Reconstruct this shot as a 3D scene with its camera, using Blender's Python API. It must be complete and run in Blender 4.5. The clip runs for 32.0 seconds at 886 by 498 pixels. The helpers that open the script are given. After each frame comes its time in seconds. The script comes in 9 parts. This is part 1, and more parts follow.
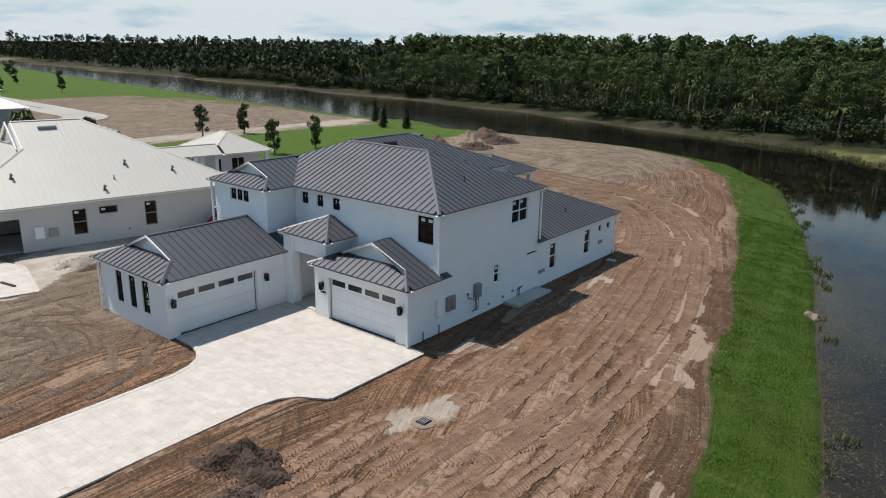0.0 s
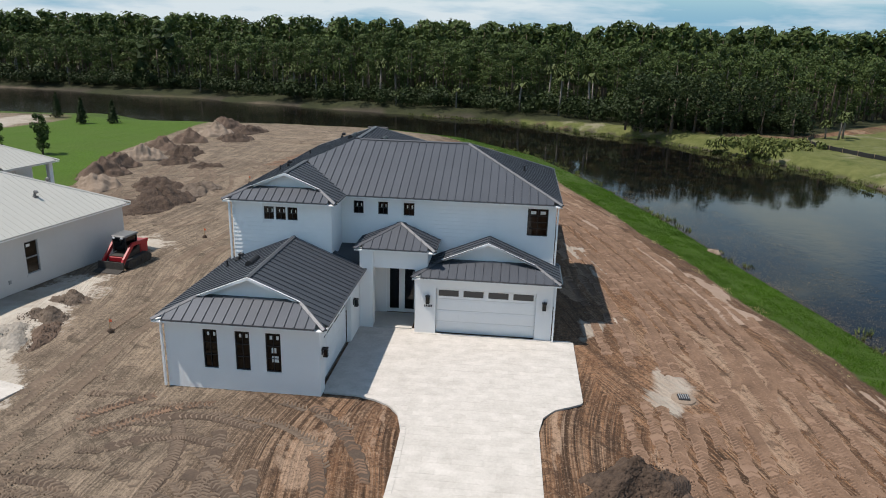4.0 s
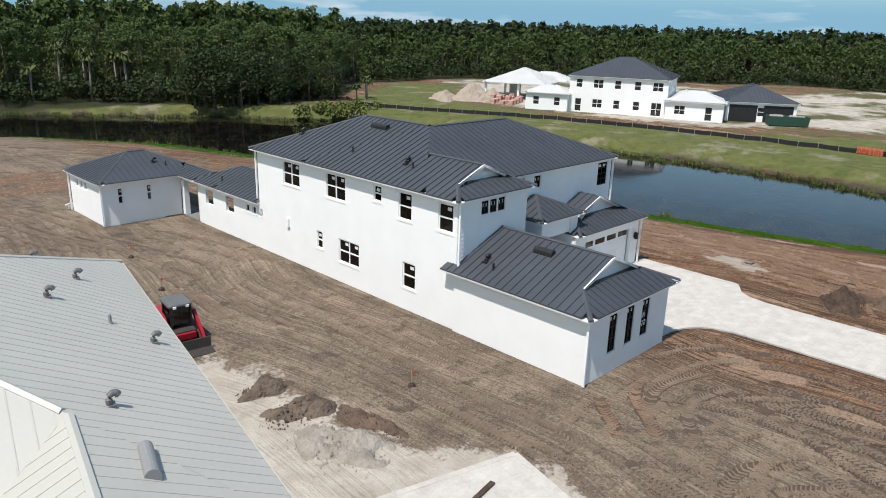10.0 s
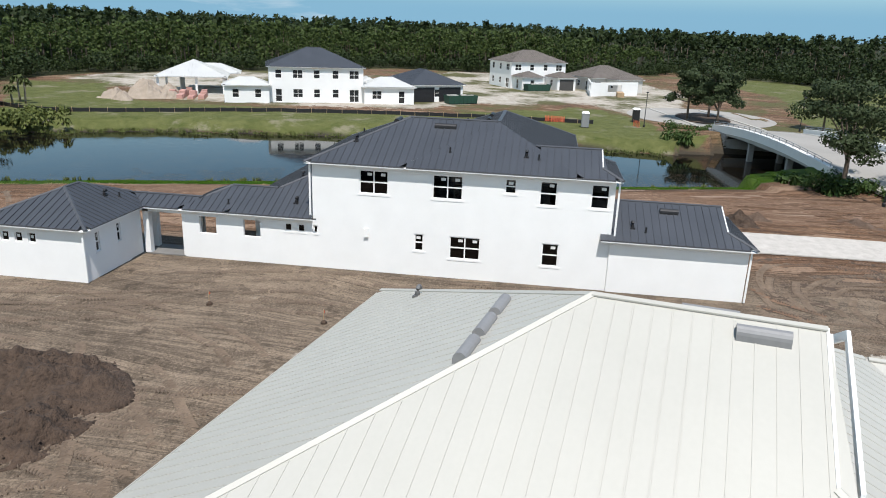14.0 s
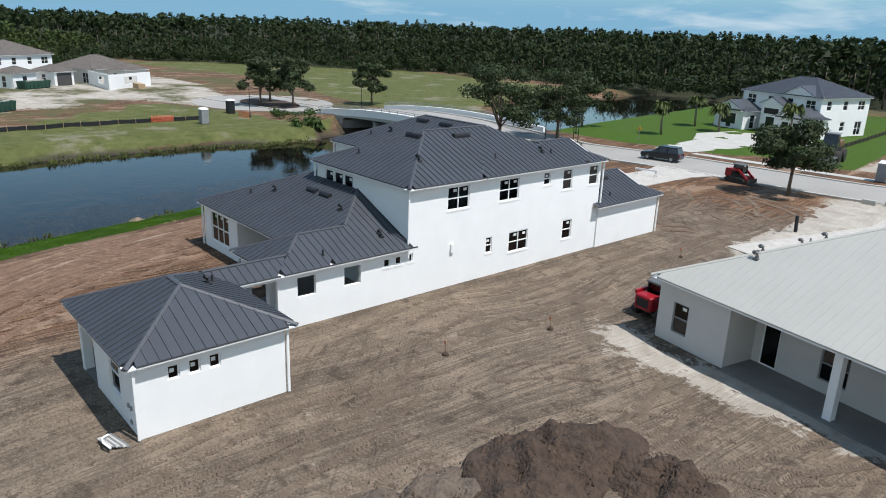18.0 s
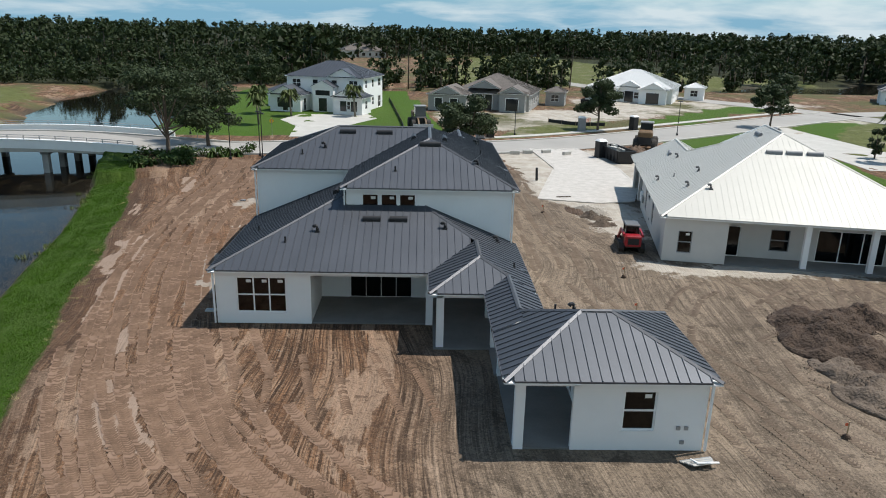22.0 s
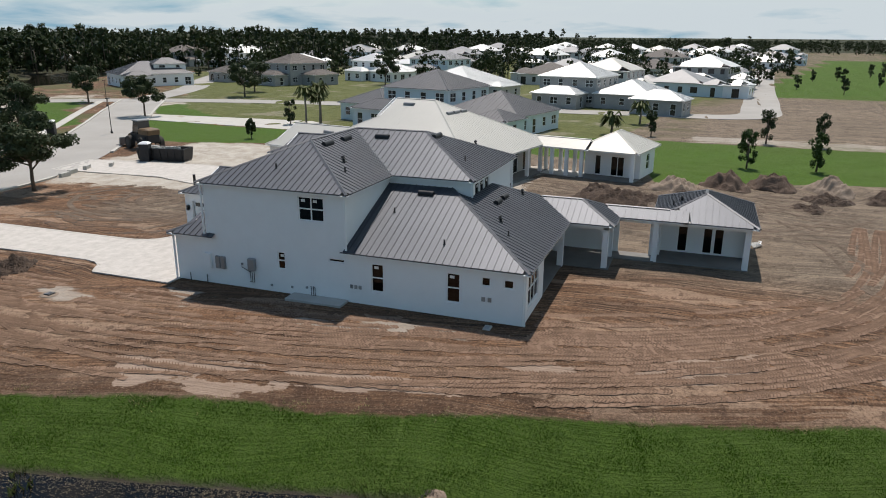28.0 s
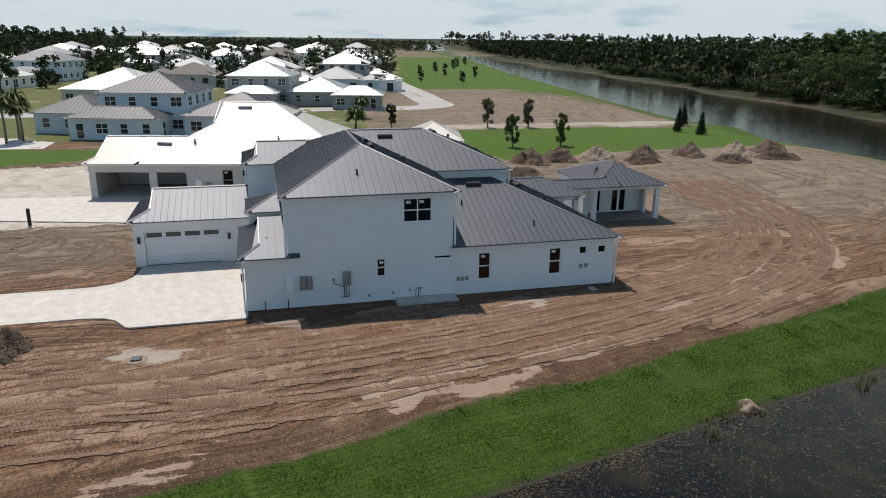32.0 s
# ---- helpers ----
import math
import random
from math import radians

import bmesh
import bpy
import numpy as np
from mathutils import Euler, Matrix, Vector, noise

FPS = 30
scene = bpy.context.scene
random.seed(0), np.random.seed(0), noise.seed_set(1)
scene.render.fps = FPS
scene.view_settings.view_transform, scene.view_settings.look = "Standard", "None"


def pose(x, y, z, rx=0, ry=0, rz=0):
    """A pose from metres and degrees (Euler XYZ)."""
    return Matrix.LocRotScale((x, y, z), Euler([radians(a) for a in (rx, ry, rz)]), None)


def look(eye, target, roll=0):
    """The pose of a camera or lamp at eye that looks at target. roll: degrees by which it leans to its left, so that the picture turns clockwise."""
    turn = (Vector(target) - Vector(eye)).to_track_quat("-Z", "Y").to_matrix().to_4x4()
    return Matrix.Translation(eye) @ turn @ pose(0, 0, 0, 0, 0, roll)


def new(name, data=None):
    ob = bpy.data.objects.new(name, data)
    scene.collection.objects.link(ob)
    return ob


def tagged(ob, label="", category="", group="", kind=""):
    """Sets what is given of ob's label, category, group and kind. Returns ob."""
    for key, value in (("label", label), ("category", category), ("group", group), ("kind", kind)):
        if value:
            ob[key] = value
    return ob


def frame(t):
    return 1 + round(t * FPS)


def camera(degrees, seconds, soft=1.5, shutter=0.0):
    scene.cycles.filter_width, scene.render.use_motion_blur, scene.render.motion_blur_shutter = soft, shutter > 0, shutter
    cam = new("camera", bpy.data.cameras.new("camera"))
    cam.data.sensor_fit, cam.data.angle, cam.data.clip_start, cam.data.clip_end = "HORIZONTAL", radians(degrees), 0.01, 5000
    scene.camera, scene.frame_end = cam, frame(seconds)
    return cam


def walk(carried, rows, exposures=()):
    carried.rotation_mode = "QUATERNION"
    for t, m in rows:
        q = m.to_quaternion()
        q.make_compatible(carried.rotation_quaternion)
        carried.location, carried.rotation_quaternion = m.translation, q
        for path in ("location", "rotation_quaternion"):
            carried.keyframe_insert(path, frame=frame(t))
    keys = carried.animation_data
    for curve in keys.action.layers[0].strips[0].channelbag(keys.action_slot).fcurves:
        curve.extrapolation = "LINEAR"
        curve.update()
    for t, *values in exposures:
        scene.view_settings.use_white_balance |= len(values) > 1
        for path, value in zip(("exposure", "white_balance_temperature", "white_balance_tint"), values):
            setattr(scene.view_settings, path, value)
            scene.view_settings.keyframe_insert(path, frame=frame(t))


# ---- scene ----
cam = camera(63.9, 32.0, 1.0)
METRES, EYE, TILT, LEAN, TURN = 258.62, 15.0, 0.0, 0.0, 38.4
PATH = [
    (0, (-0.076, 0.013, 14.305), (-1.276, 1.515, 13.753), 1.0),
    (0.5, (-2.683, -1.871, 14.273), (-3.778, -0.291, 13.721), 0.9),
    (1, (-5.368, -3.507, 14.294), (-6.352, -1.856, 13.739), 0.8),
    (1.5, (-8.277, -4.909, 14.315), (-9.137, -3.192, 13.757), 0.9),
    (2, (-11.235, -6.074, 14.301), (-11.972, -4.301, 13.74), 0.9),
    (2.5, (-14.295, -7.016, 14.319), (-14.903, -5.196, 13.752), 1.1),
    (3, (-17.405, -7.736, 14.301), (-17.875, -5.878, 13.73), 1.2),
    (3.5, (-20.544, -8.261, 14.29), (-20.871, -6.374, 13.715), 1.4),
    (5.5, (-32.988, -8.167, 14.028), (-32.762, -6.267, 13.447), 1.6),
    (6, (-36.073, -7.622, 13.961), (-35.714, -5.744, 13.377), 1.5),
    (6.5, (-39.188, -6.881, 13.927), (-38.7, -5.032, 13.339), 1.4),
    (7, (-42.338, -6.008, 13.896), (-41.715, -4.201, 13.306), 1.5),
    (7.5, (-45.51, -4.954, 13.863), (-44.755, -3.199, 13.27), 1.5),
    (8, (-48.635, -3.763, 13.899), (-47.751, -2.071, 13.303), 1.5),
    (8.5, (-51.712, -2.338, 13.87), (-50.701, -0.72, 13.272), 1.6),
    (9, (-54.627, -0.72, 13.803), (-53.493, 0.814, 13.204), 1.7),
    (9.5, (-57.33, 1.13, 13.805), (-56.077, 2.568, 13.205), 1.7),
    (10, (-59.836, 3.202, 13.752), (-58.473, 4.537, 13.151), 1.7),
    (10.5, (-62.165, 5.522, 13.725), (-60.704, 6.746, 13.12), 1.8),
    (11, (-64.362, 8.096, 13.722), (-62.814, 9.208, 13.115), 1.8),
    (11.5, (-66.498, 10.877, 13.715), (-64.867, 11.862, 13.107), 1.9),
    (12, (-68.57, 13.808, 13.751), (-66.869, 14.667, 13.143), 2.0),
    (12.5, (-70.606, 16.963, 13.8), (-68.844, 17.688, 13.193), 2.1),
    (13, (-72.588, 20.448, 13.835), (-70.772, 21.028, 13.231), 2.1),
    (13.5, (-74.322, 24.239, 13.834), (-72.463, 24.665, 13.232), 2.1),
    (14, (-75.619, 28.404, 13.856), (-73.728, 28.662, 13.257), 2.1),
    (14.5, (-76.389, 32.841, 13.912), (-74.481, 32.918, 13.315), 2.2),
    (15, (-76.598, 37.506, 13.935), (-74.692, 37.397, 13.339), 2.1),
    (15.5, (-76.227, 42.323, 14.06), (-74.344, 42.003, 13.465), 2.2),
    (17.5, (-69.555, 60.842, 14.59), (-67.994, 59.744, 13.992), 2.1),
    (18, (-66.705, 64.84, 14.694), (-65.276, 63.574, 14.097), 2.1),
    (19, (-59.761, 71.806, 14.85), (-58.64, 70.261, 14.256), 1.9),
    (19.5, (-55.72, 74.686, 14.976), (-54.779, 73.025, 14.383), 1.7),
    (20, (-51.31, 77.055, 15.042), (-50.556, 75.3, 14.45), 1.6),
    (20.5, (-46.715, 78.86, 15.024), (-46.153, 77.034, 14.434), 1.5),
    (21, (-41.918, 80.22, 15.08), (-41.556, 78.344, 14.49), 1.5),
    (21.5, (-37.03, 80.967, 15.054), (-36.878, 79.062, 14.464), 1.4),
    (22, (-32.119, 81.232, 15.02), (-32.179, 79.322, 14.431), 1.4),
    (23, (-22.444, 80.198, 14.916), (-22.903, 78.342, 14.331), 1.2),
    (24, (-13.253, 77.446, 14.861), (-14.101, 75.729, 14.284), 1.1),
    (24.5, (-9.017, 75.486, 14.799), (-10.038, 73.864, 14.227), 1.0),
    (25, (-5.105, 73.156, 14.742), (-6.289, 71.648, 14.172), 0.9),
    (25.5, (-1.433, 70.512, 14.649), (-2.761, 69.129, 14.08), 0.8),
    (27.5, (10.713, 57.704, 14.93), (8.974, 56.904, 14.351), 0.4),
    (28, (12.898, 54.113, 14.909), (11.097, 53.466, 14.328), 0.4),
    (28.5, (14.793, 50.545, 14.855), (12.944, 50.054, 14.272), 0.4),
    (29, (16.31, 46.974, 14.807), (14.428, 46.629, 14.224), 0.4),
    (29.5, (17.428, 43.371, 14.786), (15.525, 43.178, 14.204), 0.5),
    (30, (18.15, 39.727, 14.742), (16.237, 39.677, 14.162), 0.5),
    (30.5, (18.449, 36.073, 14.733), (16.537, 36.175, 14.155), 0.6),
    (31, (18.279, 32.379, 14.744), (16.378, 32.61, 14.167), 0.6),
    (31.5, (17.745, 28.921, 14.735), (15.861, 29.272, 14.16), 0.7),
    (32, (16.871, 25.243, 14.765), (15.018, 25.729, 14.191), 0.7),
]
walk(cam, [(t, look(eye, target, roll)) for t, eye, target, roll in PATH], [(0.0, 0.19, 6880, 12), (8.0, 0.28, 6640, 10), (12.0, 0.27, 6560, 10), (15.5, 0.27, 6400, 10), (19.0, 0.19, 6280, 9), (21.0, 0.19, 6400, 8), (24.5, 0.13, 6880, 11), (28.0, 0.04, 6860, 12), (32.0, 0.10, 6860, 12)])

# ---- light ----
SUN_TO = Vector((-1.47, -0.36, 3.06)).normalized()
world = bpy.data.worlds.new("sky")
scene.world = world
world.use_nodes = True
wn = world.node_tree
wn.nodes.clear()


def node(tree, kind, **sets):
    n = tree.nodes.new(kind)
    for k, v in sets.items():
        n.inputs[k].default_value = v
    return n


sky = wn.nodes.new("ShaderNodeTexSky")
sky.sky_type = "NISHITA"
sky.sun_disc = False
sky.sun_elevation = math.asin(SUN_TO.z)
sky.sun_rotation = math.atan2(SUN_TO.x, SUN_TO.y)
sky.air_density, sky.dust_density, sky.ozone_density = 1.0, 0.3, 2.0
coord = wn.nodes.new("ShaderNodeTexCoord")
sep = wn.nodes.new("ShaderNodeSeparateXYZ")
wn.links.new(coord.outputs["Generated"], sep.inputs[0])
lift = wn.nodes.new("ShaderNodeMath")
lift.operation, lift.inputs[1].default_value = "ADD", 0.16
wn.links.new(sep.outputs["Z"], lift.inputs[0])
flat = wn.nodes.new("ShaderNodeVectorMath")
flat.operation = "DIVIDE"
wn.links.new(coord.outputs["Generated"], flat.inputs[0])
wn.links.new(lift.outputs[0], flat.inputs[1])
cloud = node(wn, "ShaderNodeTexNoise", Scale=1.25, Detail=6.0, Roughness=0.54, Distortion=0.2)
wn.links.new(flat.outputs[0], cloud.inputs["Vector"])
ramp = wn.nodes.new("ShaderNodeValToRGB")
ramp.color_ramp.elements[0].position, ramp.color_ramp.elements[1].position = 0.50, 0.68
ramp.color_ramp.elements[0].color = (0.0, 0.0, 0.0, 1)
ramp.color_ramp.elements[1].color = (0.92, 0.92, 0.92, 1)
side = wn.nodes.new("ShaderNodeVectorMath")
side.operation, side.inputs[1].default_value = "DOT_PRODUCT", (-0.66, 0.54, -0.35)
wn.links.new(coord.outputs["Generated"], side.inputs[0])
cover = wn.nodes.new("ShaderNodeMath")
cover.operation, cover.inputs[1].default_value = "MULTIPLY_ADD", 0.27
wn.links.new(side.outputs["Value"], cover.inputs[0])
wn.links.new(cloud.outputs["Fac"], cover.inputs[2])
wn.links.new(cover.outputs[0], ramp.inputs[0])
mixc = wn.nodes.new("ShaderNodeMix")
mixc.data_type = "RGBA"
mixc.inputs[7].default_value = (4.9, 5.3, 5.75, 1)
wn.links.new(ramp.outputs[0], mixc.inputs[0])
wn.links.new(sky.outputs[0], mixc.inputs[6])
tint = wn.nodes.new("ShaderNodeMix")
tint.data_type, tint.blend_type = "RGBA", "MULTIPLY"
tint.inputs[0].default_value = 1.0
tint.inputs[7].default_value = (0.86, 0.97, 0.92, 1)
wn.links.new(mixc.outputs[2], tint.inputs[6])
# thin humid haze that pales the blue towards the horizon
low = wn.nodes.new("ShaderNodeMapRange")
low.interpolation_type = "SMOOTHSTEP"
for k, v in (("From Min", 0.02), ("From Max", 0.12), ("To Min", 0.95), ("To Max", 0.0)):
    low.inputs[k].default_value = v
wn.links.new(sep.outputs["Z"], low.inputs["Value"])
veil = wn.nodes.new("ShaderNodeMix")
veil.data_type = "RGBA"
veil.inputs[6].default_value, veil.inputs[7].default_value = (1.25, 2.65, 3.85, 1), (4.0, 4.65, 5.15, 1)
soft_cloud = wn.nodes.new("ShaderNodeMapRange")
soft_cloud.inputs["From Min"].default_value, soft_cloud.inputs["From Max"].default_value = 0.42, 0.66
pale_side = wn.nodes.new("ShaderNodeVectorMath")
pale_side.operation, pale_side.inputs[1].default_value = "DOT_PRODUCT", (-0.70, 0.10, 0.0)
wn.links.new(coord.outputs["Generated"], pale_side.inputs[0])
pale_cover = wn.nodes.new("ShaderNodeMath")
pale_cover.operation, pale_cover.inputs[1].default_value = "MULTIPLY_ADD", 0.28
wn.links.new(pale_side.outputs["Value"], pale_cover.inputs[0])
wn.links.new(cloud.outputs["Fac"], pale_cover.inputs[2])
wn.links.new(pale_cover.outputs[0], soft_cloud.inputs["Value"])
wn.links.new(soft_cloud.outputs[0], veil.inputs[0])
hazy = wn.nodes.new("ShaderNodeMix")
hazy.data_type = "RGBA"
wn.links.new(low.outputs[0], hazy.inputs[0])
wn.links.new(tint.outputs[2], hazy.inputs[6])
wn.links.new(veil.outputs[2], hazy.inputs[7])
bg = node(wn, "ShaderNodeBackground", Strength=0.138)
wn.links.new(hazy.outputs[2], bg.inputs[0])
wout = wn.nodes.new("ShaderNodeOutputWorld")
wn.links.new(bg.outputs[0], wout.inputs[0])

sun = new("sun", bpy.data.lights.new("sun", "SUN"))
sun.data.energy, sun.data.angle, sun.data.color = 4.65, radians(0.55), (1.0, 0.955, 0.91)
sun.matrix_world = look((0, 0, 60), Vector((0, 0, 60)) - SUN_TO)

# ---- materials ----


def surface(name, c1, c2=None, rough=0.7, metal=0.0, scale=2.0, fine=35.0, bump=0.15, spec=0.4, world_at=False, per=0.0, island=0.0, relief=0.02):
    """A surface that varies between two colours at two scales, with fine relief. per: variation from object to object."""
    m = bpy.data.materials.new(name)
    m.use_nodes = True
    t = m.node_tree
    b = t.nodes["Principled BSDF"]
    b.inputs["Roughness"].default_value, b.inputs["Metallic"].default_value = rough, metal
    b.inputs["Specular IOR Level"].default_value = spec
    c2 = c2 or tuple(0.82 * v for v in c1)
    if world_at:
        at = t.nodes.new("ShaderNodeNewGeometry").outputs["Position"]
    else:
        at = t.nodes.new("ShaderNodeTexCoord").outputs["Object"]
    big = node(t, "ShaderNodeTexNoise", Scale=scale, Detail=6.0, Roughness=0.6)
    small = node(t, "ShaderNodeTexNoise", Scale=fine, Detail=3.0)
    t.links.new(at, big.inputs["Vector"])
    t.links.new(at, small.inputs["Vector"])
    add = t.nodes.new("ShaderNodeMath")
    add.operation, add.inputs[1].default_value = "MULTIPLY_ADD", 0.45
    t.links.new(small.outputs["Fac"], add.inputs[0])
    t.links.new(big.outputs["Fac"], add.inputs[2])
    last = add.outputs[0]
    if per or island:
        src = t.nodes.new("ShaderNodeObjectInfo").outputs["Random"] if per else t.nodes.new("ShaderNodeNewGeometry").outputs["Random Per Island"]
        more = t.nodes.new("ShaderNodeMath")
        more.operation, more.inputs[1].default_value = "MULTIPLY_ADD", per or island
        t.links.new(src, more.inputs[0])
        t.links.new(last, more.inputs[2])
        last = more.outputs[0]
    r = t.nodes.new("ShaderNodeMapRange")
    r.inputs["From Min"].default_value, r.inputs["From Max"].default_value = 0.45, 1.0 + 0.8 * (per or island)
    t.links.new(last, r.inputs["Value"])
    mix = t.nodes.new("ShaderNodeMix")
    mix.data_type = "RGBA"
    mix.inputs[6].default_value, mix.inputs[7].default_value = (*c1, 1), (*c2, 1)
    t.links.new(r.outputs[0], mix.inputs[0])
    t.links.new(mix.outputs[2], b.inputs["Base Color"])
    if bump:
        bp = node(t, "ShaderNodeBump", Strength=bump, Distance=relief)
        t.links.new(small.outputs["Fac"], bp.inputs["Height"])
        t.links.new(bp.outputs[0], b.inputs["Normal"])
    return m


STUCCO = surface("white_stucco", (0.81, 0.81, 0.80), (0.755, 0.755, 0.745), 0.85, scale=0.7, fine=60, bump=0.12)
STUCCO_GREY = surface("pale_grey_stucco", (0.570, 0.552, 0.524), (0.506, 0.488, 0.460), 0.85, scale=0.6, fine=60, bump=0.12)
BLOCK_GREY = surface("raw_block_wall", (0.36, 0.355, 0.34), (0.27, 0.265, 0.255), 0.9, scale=0.8, fine=18, bump=0.25)
BLUE_WHITE = surface("pale_blue_stucco", (0.60, 0.68, 0.70), (0.54, 0.62, 0.65), 0.85, scale=0.5, fine=50)
TRIM = surface("white_trim", (0.82, 0.82, 0.81), (0.77, 0.77, 0.76), 0.5, scale=1.5, fine=30, bump=0.03)
ROOF_DARK = surface("charcoal_standing_seam", (0.080, 0.087, 0.101), (0.060, 0.066, 0.077), 0.53, 0.43, scale=0.5, fine=9, bump=0.04, spec=0.45, per=0.12)
ROOF_CAP = surface("charcoal_flashing", (0.098, 0.101, 0.110), (0.076, 0.079, 0.087), 0.50, 0.4, scale=0.8, fine=12, bump=0.03, spec=0.4)
ROOF_PALE = surface("galvanised_standing_seam", (0.432, 0.420, 0.380), (0.394, 0.383, 0.346), 0.52, 0.08, scale=0.4, fine=8, bump=0.02, spec=0.55, per=0.06)
ROOF_WHITE = surface("white_metal_roof", (0.62, 0.62, 0.60), (0.52, 0.52, 0.505), 0.45, 0.25, scale=0.3, fine=6, bump=0.03)
ROOF_GREY = surface("grey_metal_roof", (0.255, 0.255, 0.255), (0.187, 0.187, 0.191), 0.55, 0.1, scale=0.3, fine=6, bump=0.03)
ROOF_MID = surface("slate_grey_metal_roof", (0.085, 0.087, 0.094), (0.064, 0.066, 0.072), 0.55, 0.2, scale=0.4, fine=8, bump=0.03)
ROOF_TILE = surface("grey_brown_tile_roof", (0.152, 0.132, 0.116), (0.088, 0.076, 0.068), 0.8, scale=1.2, fine=7, bump=0.4)
ROOF_TAN = surface("tan_tile_roof", (0.47, 0.35, 0.22), (0.36, 0.26, 0.16), 0.8, scale=1.2, fine=7, bump=0.3)
BLACK = surface("black_metal", (0.018, 0.018, 0.02), (0.03, 0.03, 0.032), 0.5, 0.3, scale=3, fine=30, bump=0.05)
RUBBER = surface("black_rubber", (0.022, 0.021, 0.02), (0.05, 0.043, 0.036), 0.85, scale=6, fine=40)
GREY = surface("grey_metal", (0.33, 0.34, 0.345), (0.25, 0.26, 0.265), 0.45, 0.5, scale=3, fine=30, bump=0.05)
CONCRETE = surface("pale_concrete", (0.468, 0.451, 0.416), (0.357, 0.340, 0.306), 0.85, scale=0.5, fine=14, bump=0.15)
# Raw concrete with the shade under roofs and decks put into its colour.
CONCRETE_SHADED = surface("raw_slab_concrete", (0.20, 0.195, 0.185), (0.14, 0.136, 0.128), 0.85, scale=0.8, fine=14, bump=0.15)
PAVER = surface("white_shell_paver", (0.53, 0.495, 0.455), (0.36, 0.335, 0.30), 0.8, scale=1.3, fine=9, bump=0.2, world_at=True, per=0.18)
PAVER_STUFF = surface("white_shell_paving", (0.53, 0.495, 0.455), (0.36, 0.335, 0.30), 0.8, scale=1.3, fine=9, bump=0.2, world_at=True, island=0.18)
ROAD = surface("pale_road_surface", (0.340, 0.323, 0.297), (0.255, 0.242, 0.221), 0.85, scale=0.12, fine=5, bump=0.1, world_at=True)
SOIL = surface("turned_soil", (0.151, 0.104, 0.076), (0.072, 0.048, 0.034), 0.95, scale=1.1, fine=9, bump=0.9, world_at=True, relief=0.14)
SOIL_DARK = surface("dark_wet_soil", (0.094, 0.063, 0.044), (0.032, 0.021, 0.015), 0.95, scale=2.2, fine=7, bump=1.0, world_at=True, relief=0.16)
SOIL_GREY = surface("dug_grey_soil", (0.170, 0.130, 0.098), (0.072, 0.054, 0.041), 0.95, scale=1.3, fine=8, bump=0.9, world_at=True, relief=0.14)
SOIL_TAN = surface("tan_sandy_soil", (0.262, 0.206, 0.158), (0.170, 0.126, 0.092), 0.95, scale=1.4, fine=9, bump=0.5, world_at=True, relief=0.1)
SOIL_PALE = surface("pale_sand_heap", (0.352, 0.296, 0.240), (0.264, 0.216, 0.168), 0.95, scale=1.1, fine=9, bump=0.5, world_at=True, relief=0.14)
TRACK_GREY = surface("tyre_pressed_dusty_soil", (0.190, 0.143, 0.106), (0.090, 0.066, 0.048), 0.95, scale=0.7, fine=7, bump=0.5, world_at=True)
TRACK = surface("tyre_pressed_soil", (0.200, 0.128, 0.086), (0.092, 0.056, 0.036), 0.95, scale=0.7, fine=7, bump=0.5, world_at=True)
PRESSED = surface("smooth_pressed_soil", (0.235, 0.150, 0.102), (0.150, 0.092, 0.060), 0.95, scale=0.9, fine=12, bump=0.3, world_at=True)
RUT = surface("rolled_brown_rut", (0.100, 0.070, 0.050), (0.045, 0.031, 0.022), 0.95, scale=1.6, fine=11, bump=0.6, world_at=True)
RED = surface("red_paint", (0.32, 0.012, 0.020), (0.24, 0.010, 0.016), 0.38, scale=3, fine=20, bump=0.03)
LOADER_PAINT = surface("dull_ochre_paint", (0.17, 0.10, 0.045), (0.10, 0.062, 0.03), 0.55, scale=2, fine=14, bump=0.05)
GREEN_BIN = surface("green_skip_paint", (0.018, 0.075, 0.05), (0.03, 0.06, 0.045), 0.6, scale=2, fine=14)
ORANGE = surface("orange_mesh_plastic", (0.70, 0.16, 0.07), (0.6, 0.12, 0.06), 0.6, scale=4, fine=30)
PINK_BRICK = surface("pink_brick_pallet", (0.55, 0.30, 0.26), (0.42, 0.24, 0.2), 0.85, scale=2, fine=12, bump=0.3)
TIMBER = surface("raw_timber", (0.42, 0.30, 0.18), (0.32, 0.22, 0.13), 0.8, scale=2, fine=20)
RUBBLE = surface("pale_rubble", (0.330, 0.300, 0.258), (0.190, 0.168, 0.140), 0.95, scale=2.0, fine=9, bump=0.7, world_at=True, relief=0.12)
VENT_GREY = surface("vent_grey_metal", (0.16, 0.16, 0.158), (0.11, 0.11, 0.11), 0.5, 0.3, scale=3, fine=20, bump=0.03)
PLASTIC_GREY = surface("grey_plastic", (0.25, 0.26, 0.27), (0.2, 0.205, 0.21), 0.55, scale=3, fine=20)
PAPER = surface("white_sticker", (0.72, 0.72, 0.70), (0.6, 0.6, 0.58), 0.7, scale=12, fine=60, bump=0)
BARK = surface("brown_bark", (0.16, 0.12, 0.09), (0.09, 0.07, 0.055), 0.95, scale=3, fine=18, bump=0.5, world_at=True)
PALM_BARK = surface("grey_palm_bark", (0.24, 0.205, 0.17), (0.15, 0.13, 0.11), 0.95, scale=3, fine=18, bump=0.5, world_at=True)


